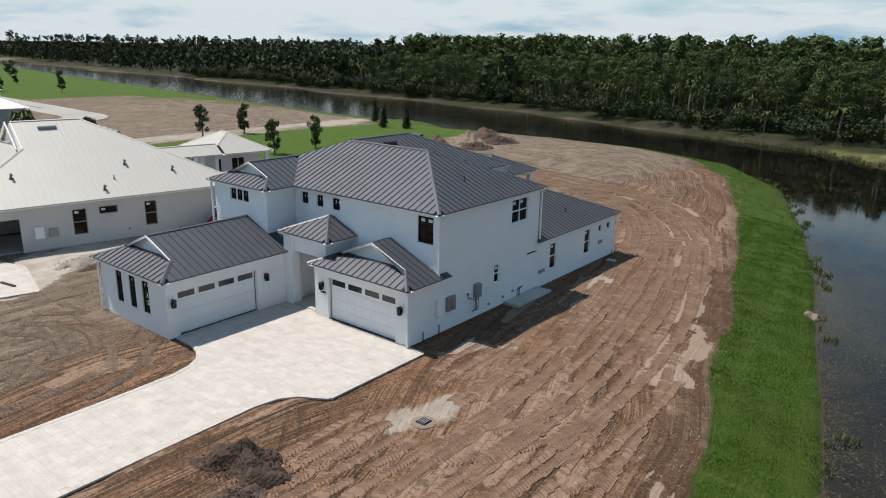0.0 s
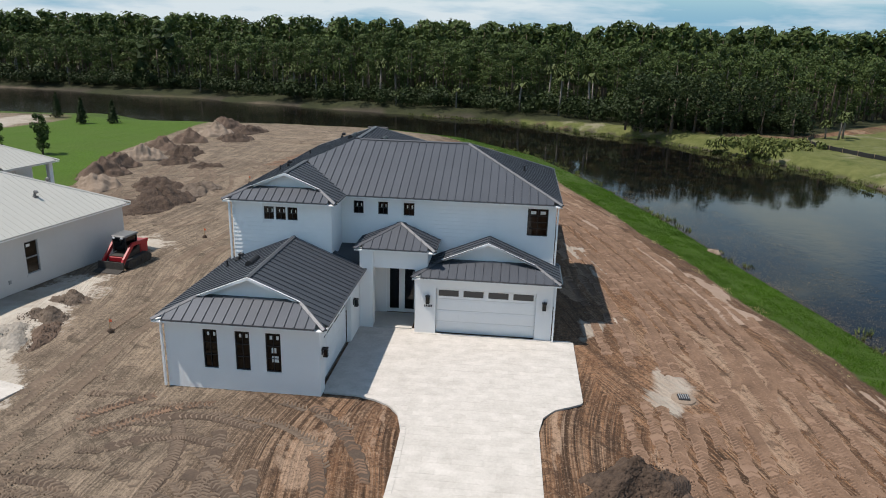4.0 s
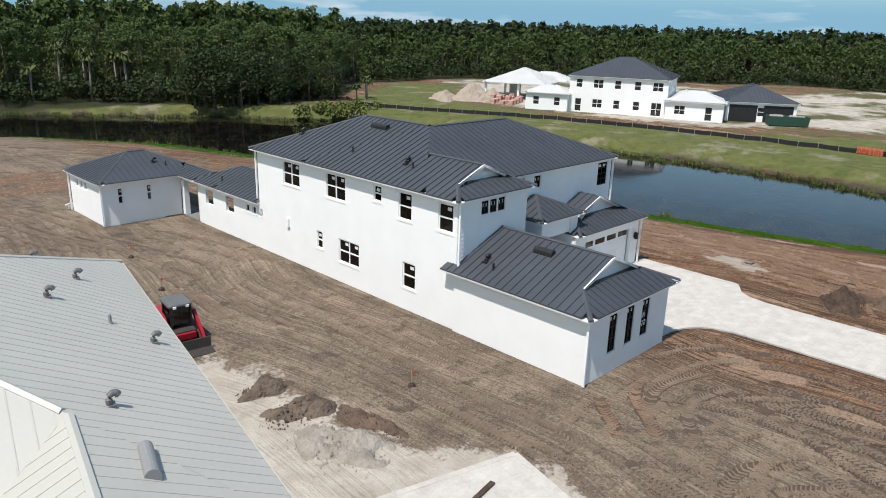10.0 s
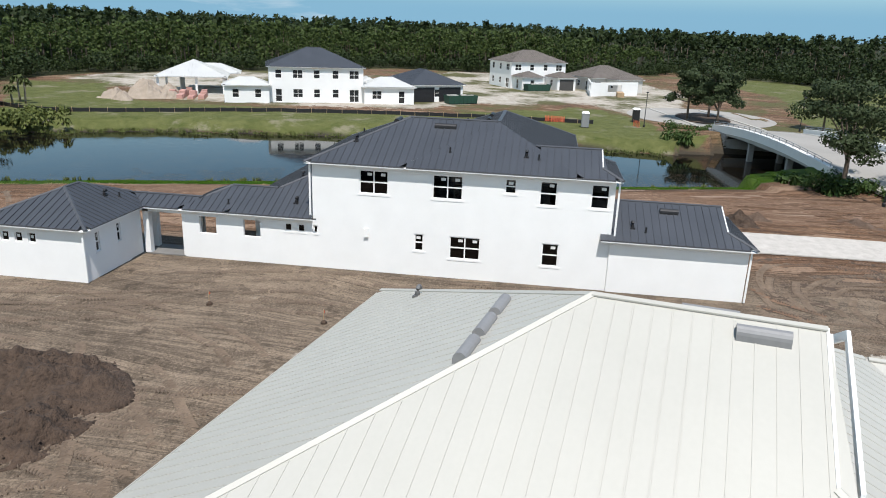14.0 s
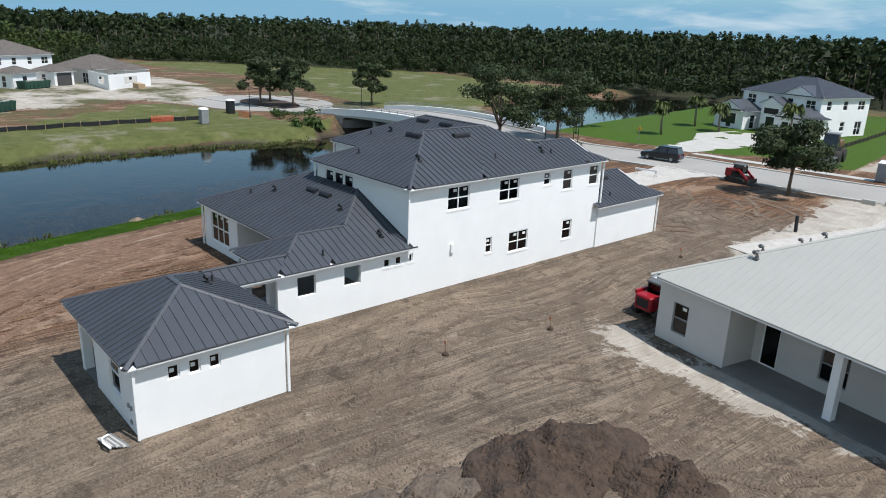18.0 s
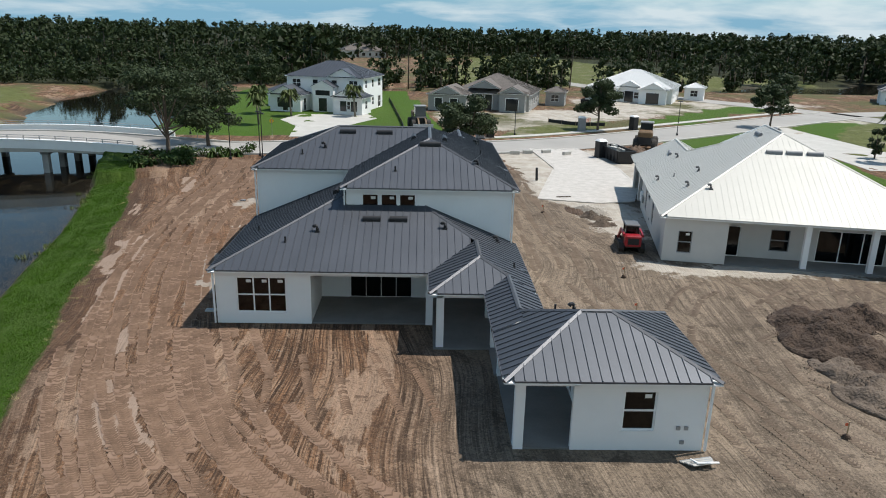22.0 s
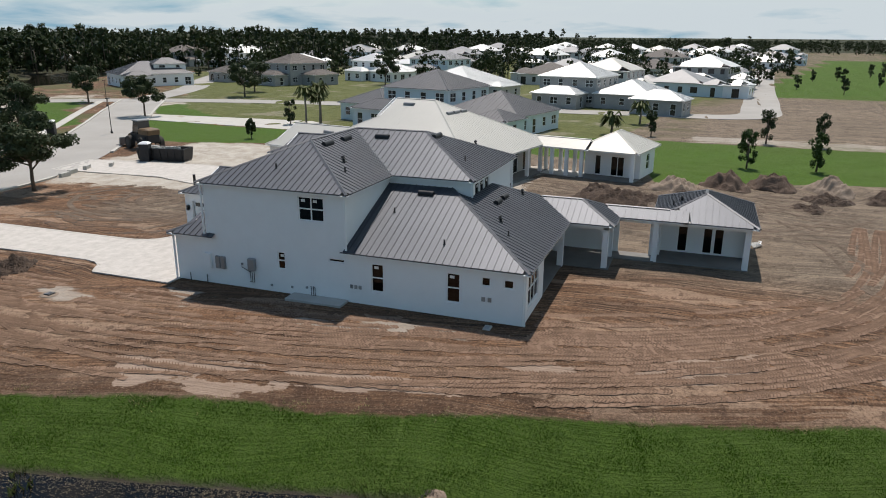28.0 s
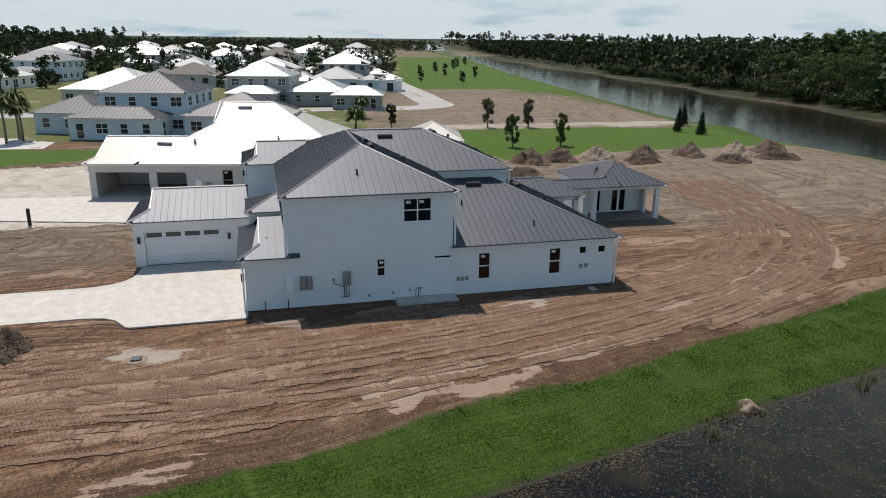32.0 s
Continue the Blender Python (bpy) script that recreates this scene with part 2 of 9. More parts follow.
def leaf(name, c1, c2, rough=0.6):
    m = surface(name, c1, c2, rough, scale=0.35, fine=5, bump=0, spec=0.12, world_at=True, island=0.6)
    t = m.node_tree
    b = t.nodes["Principled BSDF"]
    tr = t.nodes.new("ShaderNodeBsdfTranslucent")
    tr.inputs[0].default_value = (*[min(1, 1.5 * v) for v in c1], 1)
    mx = t.nodes.new("ShaderNodeMixShader")
    mx.inputs[0].default_value = 0.07
    t.links.new(b.outputs[0], mx.inputs[1])
    t.links.new(tr.outputs[0], mx.inputs[2])
    t.links.new(mx.outputs[0], t.nodes["Material Output"].inputs[0])
    return m


# One pine in two tones; each wood's light is put into its needle colour.
NORTH_PINE = leaf("tall_pine_needles", (0.084, 0.118, 0.032), (0.022, 0.036, 0.012))
EAST_PINE = leaf("pine_needles", (0.076, 0.106, 0.028), (0.020, 0.033, 0.011))
WOOD = leaf("woodland_leaves", (0.036, 0.052, 0.017), (0.012, 0.020, 0.007))
OAK = leaf("oak_leaves", (0.048, 0.066, 0.029), (0.026, 0.037, 0.016))
PALM = leaf("palm_fronds", (0.095, 0.115, 0.040), (0.050, 0.066, 0.024))
SHRUB = leaf("shrub_leaves", (0.056, 0.092, 0.024), (0.027, 0.048, 0.014))
REED = leaf("bank_reeds", (0.128, 0.143, 0.041), (0.068, 0.086, 0.026))
BLADE = leaf("grass_blades", (0.072, 0.162, 0.006), (0.014, 0.042, 0.003))


def glass():
    """Tinted pane: gloss by Fresnel over a dim view through."""
    m = bpy.data.materials.new("dark_glass")
    m.use_nodes = True
    t = m.node_tree
    t.nodes.clear()
    out = t.nodes.new("ShaderNodeOutputMaterial")
    clear = node(t, "ShaderNodeBsdfTransparent", Color=(0.10, 0.115, 0.125, 1))
    gl = node(t, "ShaderNodeBsdfGlossy", Roughness=0.02)
    fr = node(t, "ShaderNodeFresnel", IOR=1.5)
    mx = t.nodes.new("ShaderNodeMixShader")
    t.links.new(fr.outputs[0], mx.inputs[0])
    t.links.new(clear.outputs[0], mx.inputs[1])
    t.links.new(gl.outputs[0], mx.inputs[2])
    t.links.new(mx.outputs[0], out.inputs[0])
    return m


GLASS = glass()
DARK_PANE = surface("dark_window_pane", (0.02, 0.022, 0.024), (0.03, 0.032, 0.034), 0.08, scale=1, fine=5, bump=0, spec=0.6)
# The rooms' lack of light is put into this colour.
INSIDE_SHADE = surface("dark_unlit_interior", (0.05, 0.05, 0.05), (0.07, 0.068, 0.065), 0.9, scale=1, fine=12)


def water():
    m = bpy.data.materials.new("dark_canal_water")
    m.use_nodes = True
    t = m.node_tree
    b = t.nodes["Principled BSDF"]
    b.inputs["Roughness"].default_value, b.inputs["IOR"].default_value = 0.04, 1.33
    at = t.nodes.new("ShaderNodeNewGeometry").outputs["Position"]
    big = node(t, "ShaderNodeTexNoise", Scale=1.6, Detail=4.0, Distortion=0.4)
    b.inputs["Specular IOR Level"].default_value = 0.24
    weed = node(t, "ShaderNodeTexNoise", Scale=0.55, Detail=8.0, Roughness=0.7)
    t.links.new(at, weed.inputs["Vector"])
    silt = t.nodes.new("ShaderNodeMix")
    silt.data_type = "RGBA"
    silt.inputs[6].default_value, silt.inputs[7].default_value = (0.0022, 0.0026, 0.003, 1), (0.013, 0.010, 0.006, 1)
    tuft = t.nodes.new("ShaderNodeMapRange")
    tuft.inputs["From Min"].default_value, tuft.inputs["From Max"].default_value = 0.46, 0.62
    t.links.new(weed.outputs["Fac"], tuft.inputs["Value"])
    t.links.new(tuft.outputs[0], silt.inputs[0])
    t.links.new(silt.outputs[2], b.inputs["Base Color"])
    calm = node(t, "ShaderNodeTexNoise", Scale=0.035, Detail=3.0)
    t.links.new(at, big.inputs["Vector"])
    t.links.new(at, calm.inputs["Vector"])
    rg = t.nodes.new("ShaderNodeMapRange")
    rg.inputs["From Min"].default_value, rg.inputs["From Max"].default_value = 0.42, 0.62
    rg.inputs["To Min"].default_value, rg.inputs["To Max"].default_value = 0.02, 0.14
    t.links.new(calm.outputs["Fac"], rg.inputs["Value"])
    bp = node(t, "ShaderNodeBump", Distance=0.08)
    apart = t.nodes.new("ShaderNodeSeparateXYZ")
    t.links.new(at, apart.inputs[0])
    wind = t.nodes.new("ShaderNodeMapRange")
    for k, v in (("From Min", -25.0), ("From Max", -80.0), ("To Min", 0.0), ("To Max", 0.5)):
        wind.inputs[k].default_value = v
    t.links.new(apart.outputs[0], wind.inputs["Value"])
    both = t.nodes.new("ShaderNodeMath")
    both.operation = "ADD"
    t.links.new(rg.outputs[0], both.inputs[0])
    t.links.new(wind.outputs[0], both.inputs[1])
    t.links.new(both.outputs[0], bp.inputs["Strength"])
    t.links.new(big.outputs["Fac"], bp.inputs["Height"])
    t.links.new(bp.outputs[0], b.inputs["Normal"])
    return m


WATER = water()


def ground_material():
    """Bare earth, grass, white sand and mud, laid out by the mesh's own area values."""
    m = bpy.data.materials.new("ground_cover")
    m.use_nodes = True
    t = m.node_tree
    b = t.nodes["Principled BSDF"]
    b.inputs["Roughness"].default_value, b.inputs["Specular IOR Level"].default_value = 0.95, 0.2
    at = t.nodes.new("ShaderNodeNewGeometry").outputs["Position"]

    def noise_at(scale, detail=5.0, rough=0.6, dist=0.0):
        n = node(t, "ShaderNodeTexNoise", Scale=scale, Detail=detail, Roughness=rough, Distortion=dist)
        t.links.new(at, n.inputs["Vector"])
        return n.outputs["Fac"]

    def span(src, a, c, lo=0.0, hi=1.0):
        r = t.nodes.new("ShaderNodeMapRange")
        for k, v in zip(("From Min", "From Max", "To Min", "To Max"), (a, c, lo, hi)):
            r.inputs[k].default_value = v
        t.links.new(src, r.inputs["Value"])
        return r.outputs[0]

    def blend(fac, a, c):
        x = t.nodes.new("ShaderNodeMix")
        x.data_type = "RGBA"
        t.links.new(fac, x.inputs[0])
        for i, v in ((6, a), (7, c)):
            if isinstance(v, tuple):
                x.inputs[i].default_value = (*v, 1)
            else:
                t.links.new(v, x.inputs[i])
        return x.outputs[2]

    def calc(op, a, c):
        x = t.nodes.new("ShaderNodeMath")
        x.operation = op
        for i, v in ((0, a), (1, c)):
            if isinstance(v, (int, float)):
                x.inputs[i].default_value = v
            else:
                t.links.new(v, x.inputs[i])
        return x.outputs[0]

    def area(name):
        a = t.nodes.new("ShaderNodeAttribute")
        a.attribute_name = name
        return a.outputs["Fac"]

    def lanes(u, v, stretch, scale, detail=5.0, dist=0.3):
        """Noise drawn out along the way that the machines drove."""
        c = t.nodes.new("ShaderNodeCombineXYZ")
        t.links.new(u, c.inputs[0])
        t.links.new(calc("MULTIPLY", v, stretch), c.inputs[1])
        n = node(t, "ShaderNodeTexNoise", Scale=scale, Detail=detail, Roughness=0.62, Distortion=dist)
        t.links.new(c.outputs[0], n.inputs["Vector"])
        return n.outputs["Fac"]

    def choose(fac, a, c):
        return calc("ADD", calc("MULTIPLY", a, calc("SUBTRACT", 1.0, fac)), calc("MULTIPLY", c, fac))

    apart = t.nodes.new("ShaderNodeSeparateXYZ")
    t.links.new(at, apart.inputs[0])
    px, py = apart.outputs[0], apart.outputs[1]
    n_big, n_mid, n_fine = noise_at(0.09, 4), noise_at(0.55, 6, 0.65, 0.6), noise_at(4.5, 5)
    by_bank = span(calc("ADD", area("bankside"), calc("MULTIPLY", calc("SUBTRACT", n_mid, 0.5), 0.6)), 0.4, 0.6)
    wobble = calc("MULTIPLY", noise_at(0.05, 1.0), 7.0)
    ua, va, ub = calc("ADD", area("across"), wobble), area("along"), calc("ADD", px, wobble)
    wide = choose(by_bank, lanes(ub, py, 0.09, 0.75, 5.0, 0.1), lanes(ua, va, 0.07, 0.75, 5.0, 0.1))
    thin = choose(by_bank, lanes(ub, py, 0.022, 4.6, 2.0, 0.0), lanes(ua, va, 0.018, 4.6, 2.0, 0.0))
    hair = choose(by_bank, lanes(ub, py, 0.014, 11.0, 2.0, 0.0), lanes(ua, va, 0.012, 11.0, 2.0, 0.0))
    cross = lanes(calc("ADD", px, py), calc("SUBTRACT", px, py), 0.07, 1.6, 4.0, 0.8)
    dirt = blend(span(n_mid, 0.36, 0.66), (0.118, 0.066, 0.041), (0.242, 0.144, 0.090))
    grey = blend(span(n_mid, 0.36, 0.66), (0.112, 0.085, 0.064), (0.210, 0.168, 0.130))
    dirt = blend(calc("MULTIPLY", area("grey"), span(n_big, 0.25, 0.6, 0.55, 1.0)), dirt, grey)
    calm = calc("SUBTRACT", 1.0, calc("MULTIPLY", area("grey"), 0.5))
    # Dark lanes: soil tone, plus the ruts' shade put into the colour.
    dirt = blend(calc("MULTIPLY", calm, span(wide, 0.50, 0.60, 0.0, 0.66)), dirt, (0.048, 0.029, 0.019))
    dirt = blend(calc("MULTIPLY", calm, span(wide, 0.47, 0.36, 0.0, 0.6)), dirt, (0.259, 0.182, 0.130))
    gate = calc("MULTIPLY", calc("MULTIPLY", calm, span(n_mid, 0.42, 0.56, 0.4, 1.0)), span(noise_at(0.05, 2.0), 0.42, 0.56, 0.4, 1.0))
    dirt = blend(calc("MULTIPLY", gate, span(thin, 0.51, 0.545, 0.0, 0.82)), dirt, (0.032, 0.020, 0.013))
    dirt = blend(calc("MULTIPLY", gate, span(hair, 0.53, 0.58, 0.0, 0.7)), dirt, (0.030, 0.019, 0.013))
    dirt = blend(calc("MULTIPLY", gate, span(hair, 0.45, 0.40, 0.0, 0.5)), dirt, (0.290, 0.206, 0.150))
    dirt = blend(calc("MULTIPLY", gate, span(thin, 0.46, 0.38, 0.0, 0.42)), dirt, (0.259, 0.183, 0.132))
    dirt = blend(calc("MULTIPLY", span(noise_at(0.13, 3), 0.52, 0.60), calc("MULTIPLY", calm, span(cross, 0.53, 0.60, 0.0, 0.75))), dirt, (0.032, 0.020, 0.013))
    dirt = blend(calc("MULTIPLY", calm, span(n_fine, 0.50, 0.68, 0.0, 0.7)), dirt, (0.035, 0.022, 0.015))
    pale = blend(span(n_fine, 0.3, 0.7), (0.375, 0.276, 0.208), (0.270, 0.192, 0.140))
    silt = blend(span(n_mid, 0.3, 0.7), (0.325, 0.242, 0.186), (0.250, 0.180, 0.134))
    plate = choose(by_bank, lanes(ub, py, 0.24, 0.34, 6.0, 0.6), lanes(ua, va, 0.16, 0.34, 6.0, 0.6))
    patch = calc("MULTIPLY", span(plate, 0.565, 0.585, 0.0, 0.6), calc("SUBTRACT", 1.0, calc("MULTIPLY", area("grey"), 0.72)))
    dirt = blend(patch, dirt, pale)
    damp = calc("MULTIPLY", span(calc("ADD", area("across"), calc("MULTIPLY", n_mid, 3.0)), 8.2, 6.8), by_bank)
    dirt = blend(calc("MULTIPLY", damp, 0.6), dirt, (0.050, 0.031, 0.021))
    clod = noise_at(10.0, 4.0, 0.7)
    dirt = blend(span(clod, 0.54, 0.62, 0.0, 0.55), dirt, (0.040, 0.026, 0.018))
    dirt = blend(span(clod, 0.44, 0.36, 0.0, 0.45), dirt, (0.300, 0.220, 0.165))
    clump = noise_at(0.9, 8.0, 0.7, 0.3)
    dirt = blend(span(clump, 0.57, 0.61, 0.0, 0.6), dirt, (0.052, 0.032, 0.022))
    rich = node(t, "ShaderNodeHueSaturation", Saturation=1.12, Value=1.0)
    t.links.new(dirt, rich.inputs["Color"])
    dirt = rich.outputs[0]
    bw = t.nodes.new("ShaderNodeRGBToBW")
    t.links.new(dirt, bw.inputs[0])
    dusty = t.nodes.new("ShaderNodeCombineColor")
    for k, v in ((0, 1.46), (1, 1.13), (2, 0.83)):
        t.links.new(calc("MULTIPLY", bw.outputs[0], v), dusty.inputs[k])
    dirt = blend(calc("MULTIPLY", area("grey"), 0.92), dirt, dusty.outputs[0])
    white = blend(span(n_mid, 0.35, 0.65), (0.450, 0.415, 0.360), (0.310, 0.272, 0.225))
    edge = calc("ADD", calc("ADD", area("sand"), calc("MULTIPLY", calc("SUBTRACT", n_mid, 0.5), 2.0)), calc("MULTIPLY", calc("SUBTRACT", n_fine, 0.5), 0.8))
    col = blend(span(edge, 0.4, 0.6), dirt, white)
    streak = choose(by_bank, lanes(ub, py, 0.2, 0.9, 5.0, 0.4), lanes(ua, va, 0.2, 0.9, 5.0, 0.4))
    strewn = calc("ADD", area("strewn"), calc("MULTIPLY", calc("SUBTRACT", streak, 0.5), 1.5))
    col = blend(span(strewn, 0.52, 0.68, 0.0, 0.62), col, white)
    pan = calc("ADD", calc("ADD", area("pan"), calc("MULTIPLY", calc("SUBTRACT", streak, 0.5), 2.2)), calc("MULTIPLY", calc("SUBTRACT", n_fine, 0.5), 0.35))
    col = blend(span(pan, 0.5, 0.56, 0.0, 0.9), col, silt)
    rough_sand = calc("MULTIPLY", span(noise_at(0.06, 5, 0.7), 0.47, 0.58), area("mixed"))
    dry = blend(span(n_fine, 0.3, 0.7), (0.063, 0.066, 0.025), (0.105, 0.097, 0.043))
    col = blend(rough_sand, col, dry)
    lush = blend(span(n_fine, 0.32, 0.68), (0.026, 0.062, 0.005), (0.068, 0.126, 0.010))
    lush = blend(span(n_big, 0.35, 0.65, 0.0, 0.3), lush, (0.060, 0.076, 0.020))
    olive = blend(span(n_mid, 0.3, 0.7), (0.056, 0.070, 0.016), (0.124, 0.127, 0.046))
    bare = noise_at(0.11, 6, 0.7)
    olive = blend(span(bare, 0.55, 0.63, 0.0, 0.6), olive, (0.235, 0.208, 0.158))
    g_edge = calc("ADD", area("lawn"), calc("MULTIPLY", calc("SUBTRACT", n_fine, 0.5), 0.5))
    g_edge = calc("ADD", g_edge, calc("MULTIPLY", calc("SUBTRACT", n_mid, 0.5), 0.4))
    col = blend(span(g_edge, 0.42, 0.58), col, lush)
    # Darkens the ground under the bank's blades: their shade put into its colour.
    col = blend(calc("MULTIPLY", span(calc("ADD", area("turf"), calc("MULTIPLY", calc("SUBTRACT", n_fine, 0.5), 0.5)), 0.42, 0.58), 0.6), col, (0.038, 0.062, 0.011))
    o_edge = calc("ADD", area("field"), calc("MULTIPLY", calc("SUBTRACT", n_mid, 0.5), 1.5))
    col = blend(span(o_edge, 0.4, 0.6), col, olive)
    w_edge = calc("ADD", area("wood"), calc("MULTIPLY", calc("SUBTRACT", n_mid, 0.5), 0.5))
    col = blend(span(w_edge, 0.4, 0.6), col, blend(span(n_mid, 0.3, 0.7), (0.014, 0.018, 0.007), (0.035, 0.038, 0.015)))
    col = blend(span(area("mud"), 0.3, 0.8), col, blend(n_mid, (0.032, 0.028, 0.021), (0.059, 0.049, 0.035)))
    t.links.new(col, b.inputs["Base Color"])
    hgt = calc("ADD", calc("ADD", calc("MULTIPLY", n_fine, 0.7), calc("MULTIPLY", clod, 0.5)), calc("ADD", calc("MULTIPLY", thin, -0.8), calc("MULTIPLY", hair, -0.4)))
    bp = node(t, "ShaderNodeBump", Strength=0.8, Distance=0.14)
    t.links.new(hgt, bp.inputs["Height"])
    t.links.new(bp.outputs[0], b.inputs["Normal"])
    return m


GROUND = ground_material()

# ---- building helpers ----


class Geo:
    """Points and faces of one mesh. o: the origin that is taken off."""

    def __init__(self, o=(0, 0, 0)):
        self.v, self.f, self.o = [], [], o

    def poly(self, pts):
        n = len(self.v)
        self.v += [tuple(p) for p in pts]
        self.f.append(tuple(range(n, n + len(pts))))
        return self

    def box(self, x0, y0, z0, x1, y1, z1):
        n = len(self.v)
        self.v += [(x, y, z) for z in (z0, z1) for x, y in ((x0, y0), (x1, y0), (x1, y1), (x0, y1))]
        self.f += [tuple(n + i for i in q) for q in ((3, 2, 1, 0), (4, 5, 6, 7), (0, 1, 5, 4), (1, 2, 6, 5), (2, 3, 7, 6), (3, 0, 4, 7))]
        return self

    def chamfer(self, x0, y0, z0, x1, y1, z1, c=0.03):
        """A box with its upright and top edges taken off."""
        ring = lambda d, z: [(x0 + d + c, y0 + d, z), (x1 - d - c, y0 + d, z), (x1 - d, y0 + d + c, z), (x1 - d, y1 - d - c, z), (x1 - d - c, y1 - d, z), (x0 + d + c, y1 - d, z), (x0 + d, y1 - d - c, z), (x0 + d, y0 + d + c, z)]
        return self.loft([ring(0, z0), ring(0, z1 - c), ring(c, z1)])

    def loft(self, rings, caps=True):
        n, k = len(self.v), len(rings[0])
        for r in rings:
            self.v += [tuple(p) for p in r]
        for j in range(len(rings) - 1):
            for i in range(k):
                a, b = n + j * k + i, n + j * k + (i + 1) % k
                self.f.append((a, b, b + k, a + k))
        if caps:
            self.f.append(tuple(n + i for i in reversed(range(k))))
            self.f.append(tuple(n + (len(rings) - 1) * k + i for i in range(k)))
        return self

    def prism(self, pts, z0, z1):
        return self.loft([[(x, y, z0) for x, y in pts], [(x, y, z1) for x, y in pts]])

    def tube(self, pts, radii, n=8):
        rings = []
        for i, p in enumerate(pts):
            p = Vector(p)
            d = (Vector(pts[min(i + 1, len(pts) - 1)]) - Vector(pts[max(i - 1, 0)])).normalized()
            a = d.orthogonal().normalized()
            if abs(d.z) < 0.99:
                a = d.cross(Vector((0, 0, 1))).normalized()
            b = d.cross(a)
            r = radii[i] if isinstance(radii, (list, tuple)) else radii
            rings.append([p + r * (math.cos(2 * math.pi * k / n) * a + math.sin(2 * math.pi * k / n) * b) for k in range(n)])
        return self.loft(rings)

    def grid(self, us, zs, solid, at):
        """One closed slab from cells of a grid; at(u, d, z) places a corner, d is 0 at the face and 1 at the back."""
        seen = {}

        def vert(i, d, j):
            if (i, d, j) not in seen:
                seen[i, d, j] = len(self.v)
                self.v.append(at(us[i], d, zs[j]))
            return seen[i, d, j]

        nu, nz = len(us) - 1, len(zs) - 1
        is_on = lambda i, j: 0 <= i < nu and 0 <= j < nz and solid[i][j]
        for i in range(nu):
            for j in range(nz):
                if not solid[i][j]:
                    continue
                self.f.append((vert(i, 0, j), vert(i + 1, 0, j), vert(i + 1, 0, j + 1), vert(i, 0, j + 1)))
                self.f.append((vert(i, 1, j + 1), vert(i + 1, 1, j + 1), vert(i + 1, 1, j), vert(i, 1, j)))
                if not is_on(i - 1, j):
                    self.f.append((vert(i, 0, j), vert(i, 0, j + 1), vert(i, 1, j + 1), vert(i, 1, j)))
                if not is_on(i + 1, j):
                    self.f.append((vert(i + 1, 0, j + 1), vert(i + 1, 0, j), vert(i + 1, 1, j), vert(i + 1, 1, j + 1)))
                if not is_on(i, j - 1):
                    self.f.append((vert(i + 1, 0, j), vert(i, 0, j), vert(i, 1, j), vert(i + 1, 1, j)))
                if not is_on(i, j + 1):
                    self.f.append((vert(i, 0, j + 1), vert(i + 1, 0, j + 1), vert(i + 1, 1, j + 1), vert(i, 1, j + 1)))
        return self

    def mesh(self, name):
        me = bpy.data.meshes.new(name)
        ox, oy, oz = self.o
        me.from_pydata([(x - ox, y - oy, z - oz) for x, y, z in self.v], [], self.f)
        return me


def part(name, geo, material, parent=None, label="", smooth=False):
    me = geo.mesh(name) if isinstance(geo, Geo) else geo
    if material and not me.materials:
        me.materials.append(material)
    if smooth:
        me.shade_smooth()
    ob = new(name, me)
    if parent:
        ob.parent = parent
    return tagged(ob, label)


def thing(name, at=(0, 0, 0), label="", category="", group="", turn=0.0):
    ob = new(name)
    ob.matrix_world = pose(*at, 0, 0, turn)
    ob.empty_display_size = 0.5
    return tagged(ob, label, category, group)


def tri_mesh(name, verts, tris, mats, index=None):
    """A mesh from arrays of points and triangles."""
    me = bpy.data.meshes.new(name)
    me.vertices.add(len(verts))
    me.vertices.foreach_set("co", np.asarray(verts, np.float32).ravel())
    me.loops.add(3 * len(tris))
    me.loops.foreach_set("vertex_index", np.asarray(tris, np.int32).ravel())
    me.polygons.add(len(tris))
    me.polygons.foreach_set("loop_start", np.arange(0, 3 * len(tris), 3, dtype=np.int32))
    for m in mats:
        me.materials.append(m)
    if index is not None:
        me.polygons.foreach_set("material_index", np.asarray(index, np.int32))
    me.update(calc_edges=True)
    return me


# ---- the ground, the canal and the paths' lines ----
NEAR_BANK = [(17, -77), (11.5, -36), (6, -8), (3.4, 3.5), (0.2, 14.0), (-3.0, 25.0), (-4.9, 34), (-7.5, 44.5), (-9.5, 54), (-14.0, 70), (-21, 89.5), (-31.7, 104.0), (-45, 110.5), (-62, 111.5), (-86, 109), (-108, 107), (-160, 115), (-210, 124), (-325, 143), (-525, 179), (-815, 225), (-1500, 330)]
FAR_BANK = [(-1500, 385), (-815, 264), (-600, 218), (-430, 194), (-300, 180), (-240, 174), (-170, 163), (-135, 159), (-101, 153.5), (-80, 146), (-55, 138), (-45, 135.5), (-27, 130.5), (-2, 111.5), (11, 95), (17.5, 81), (20.5, 65), (23.2, 48), (24.2, 31), (22.5, 12), (26, 5), (28, -8), (30, -30), (40, -50), (49, -85), (48, -112), (22, -112)]
MARSH = [(-45, 135.5), (-27, 130.5), (-2, 111.5), (11, 95), (17.5, 81), (20.5, 65), (23.2, 48), (24.2, 31), (22.5, 12)]
WATER_Z = -1.5
POND = [(-112, -124), (-139, -130), (-162, -133), (-200, -160), (-197, -185), (-160, -165), (-124, -154)]
WATER_EDGE = NEAR_BANK + FAR_BANK
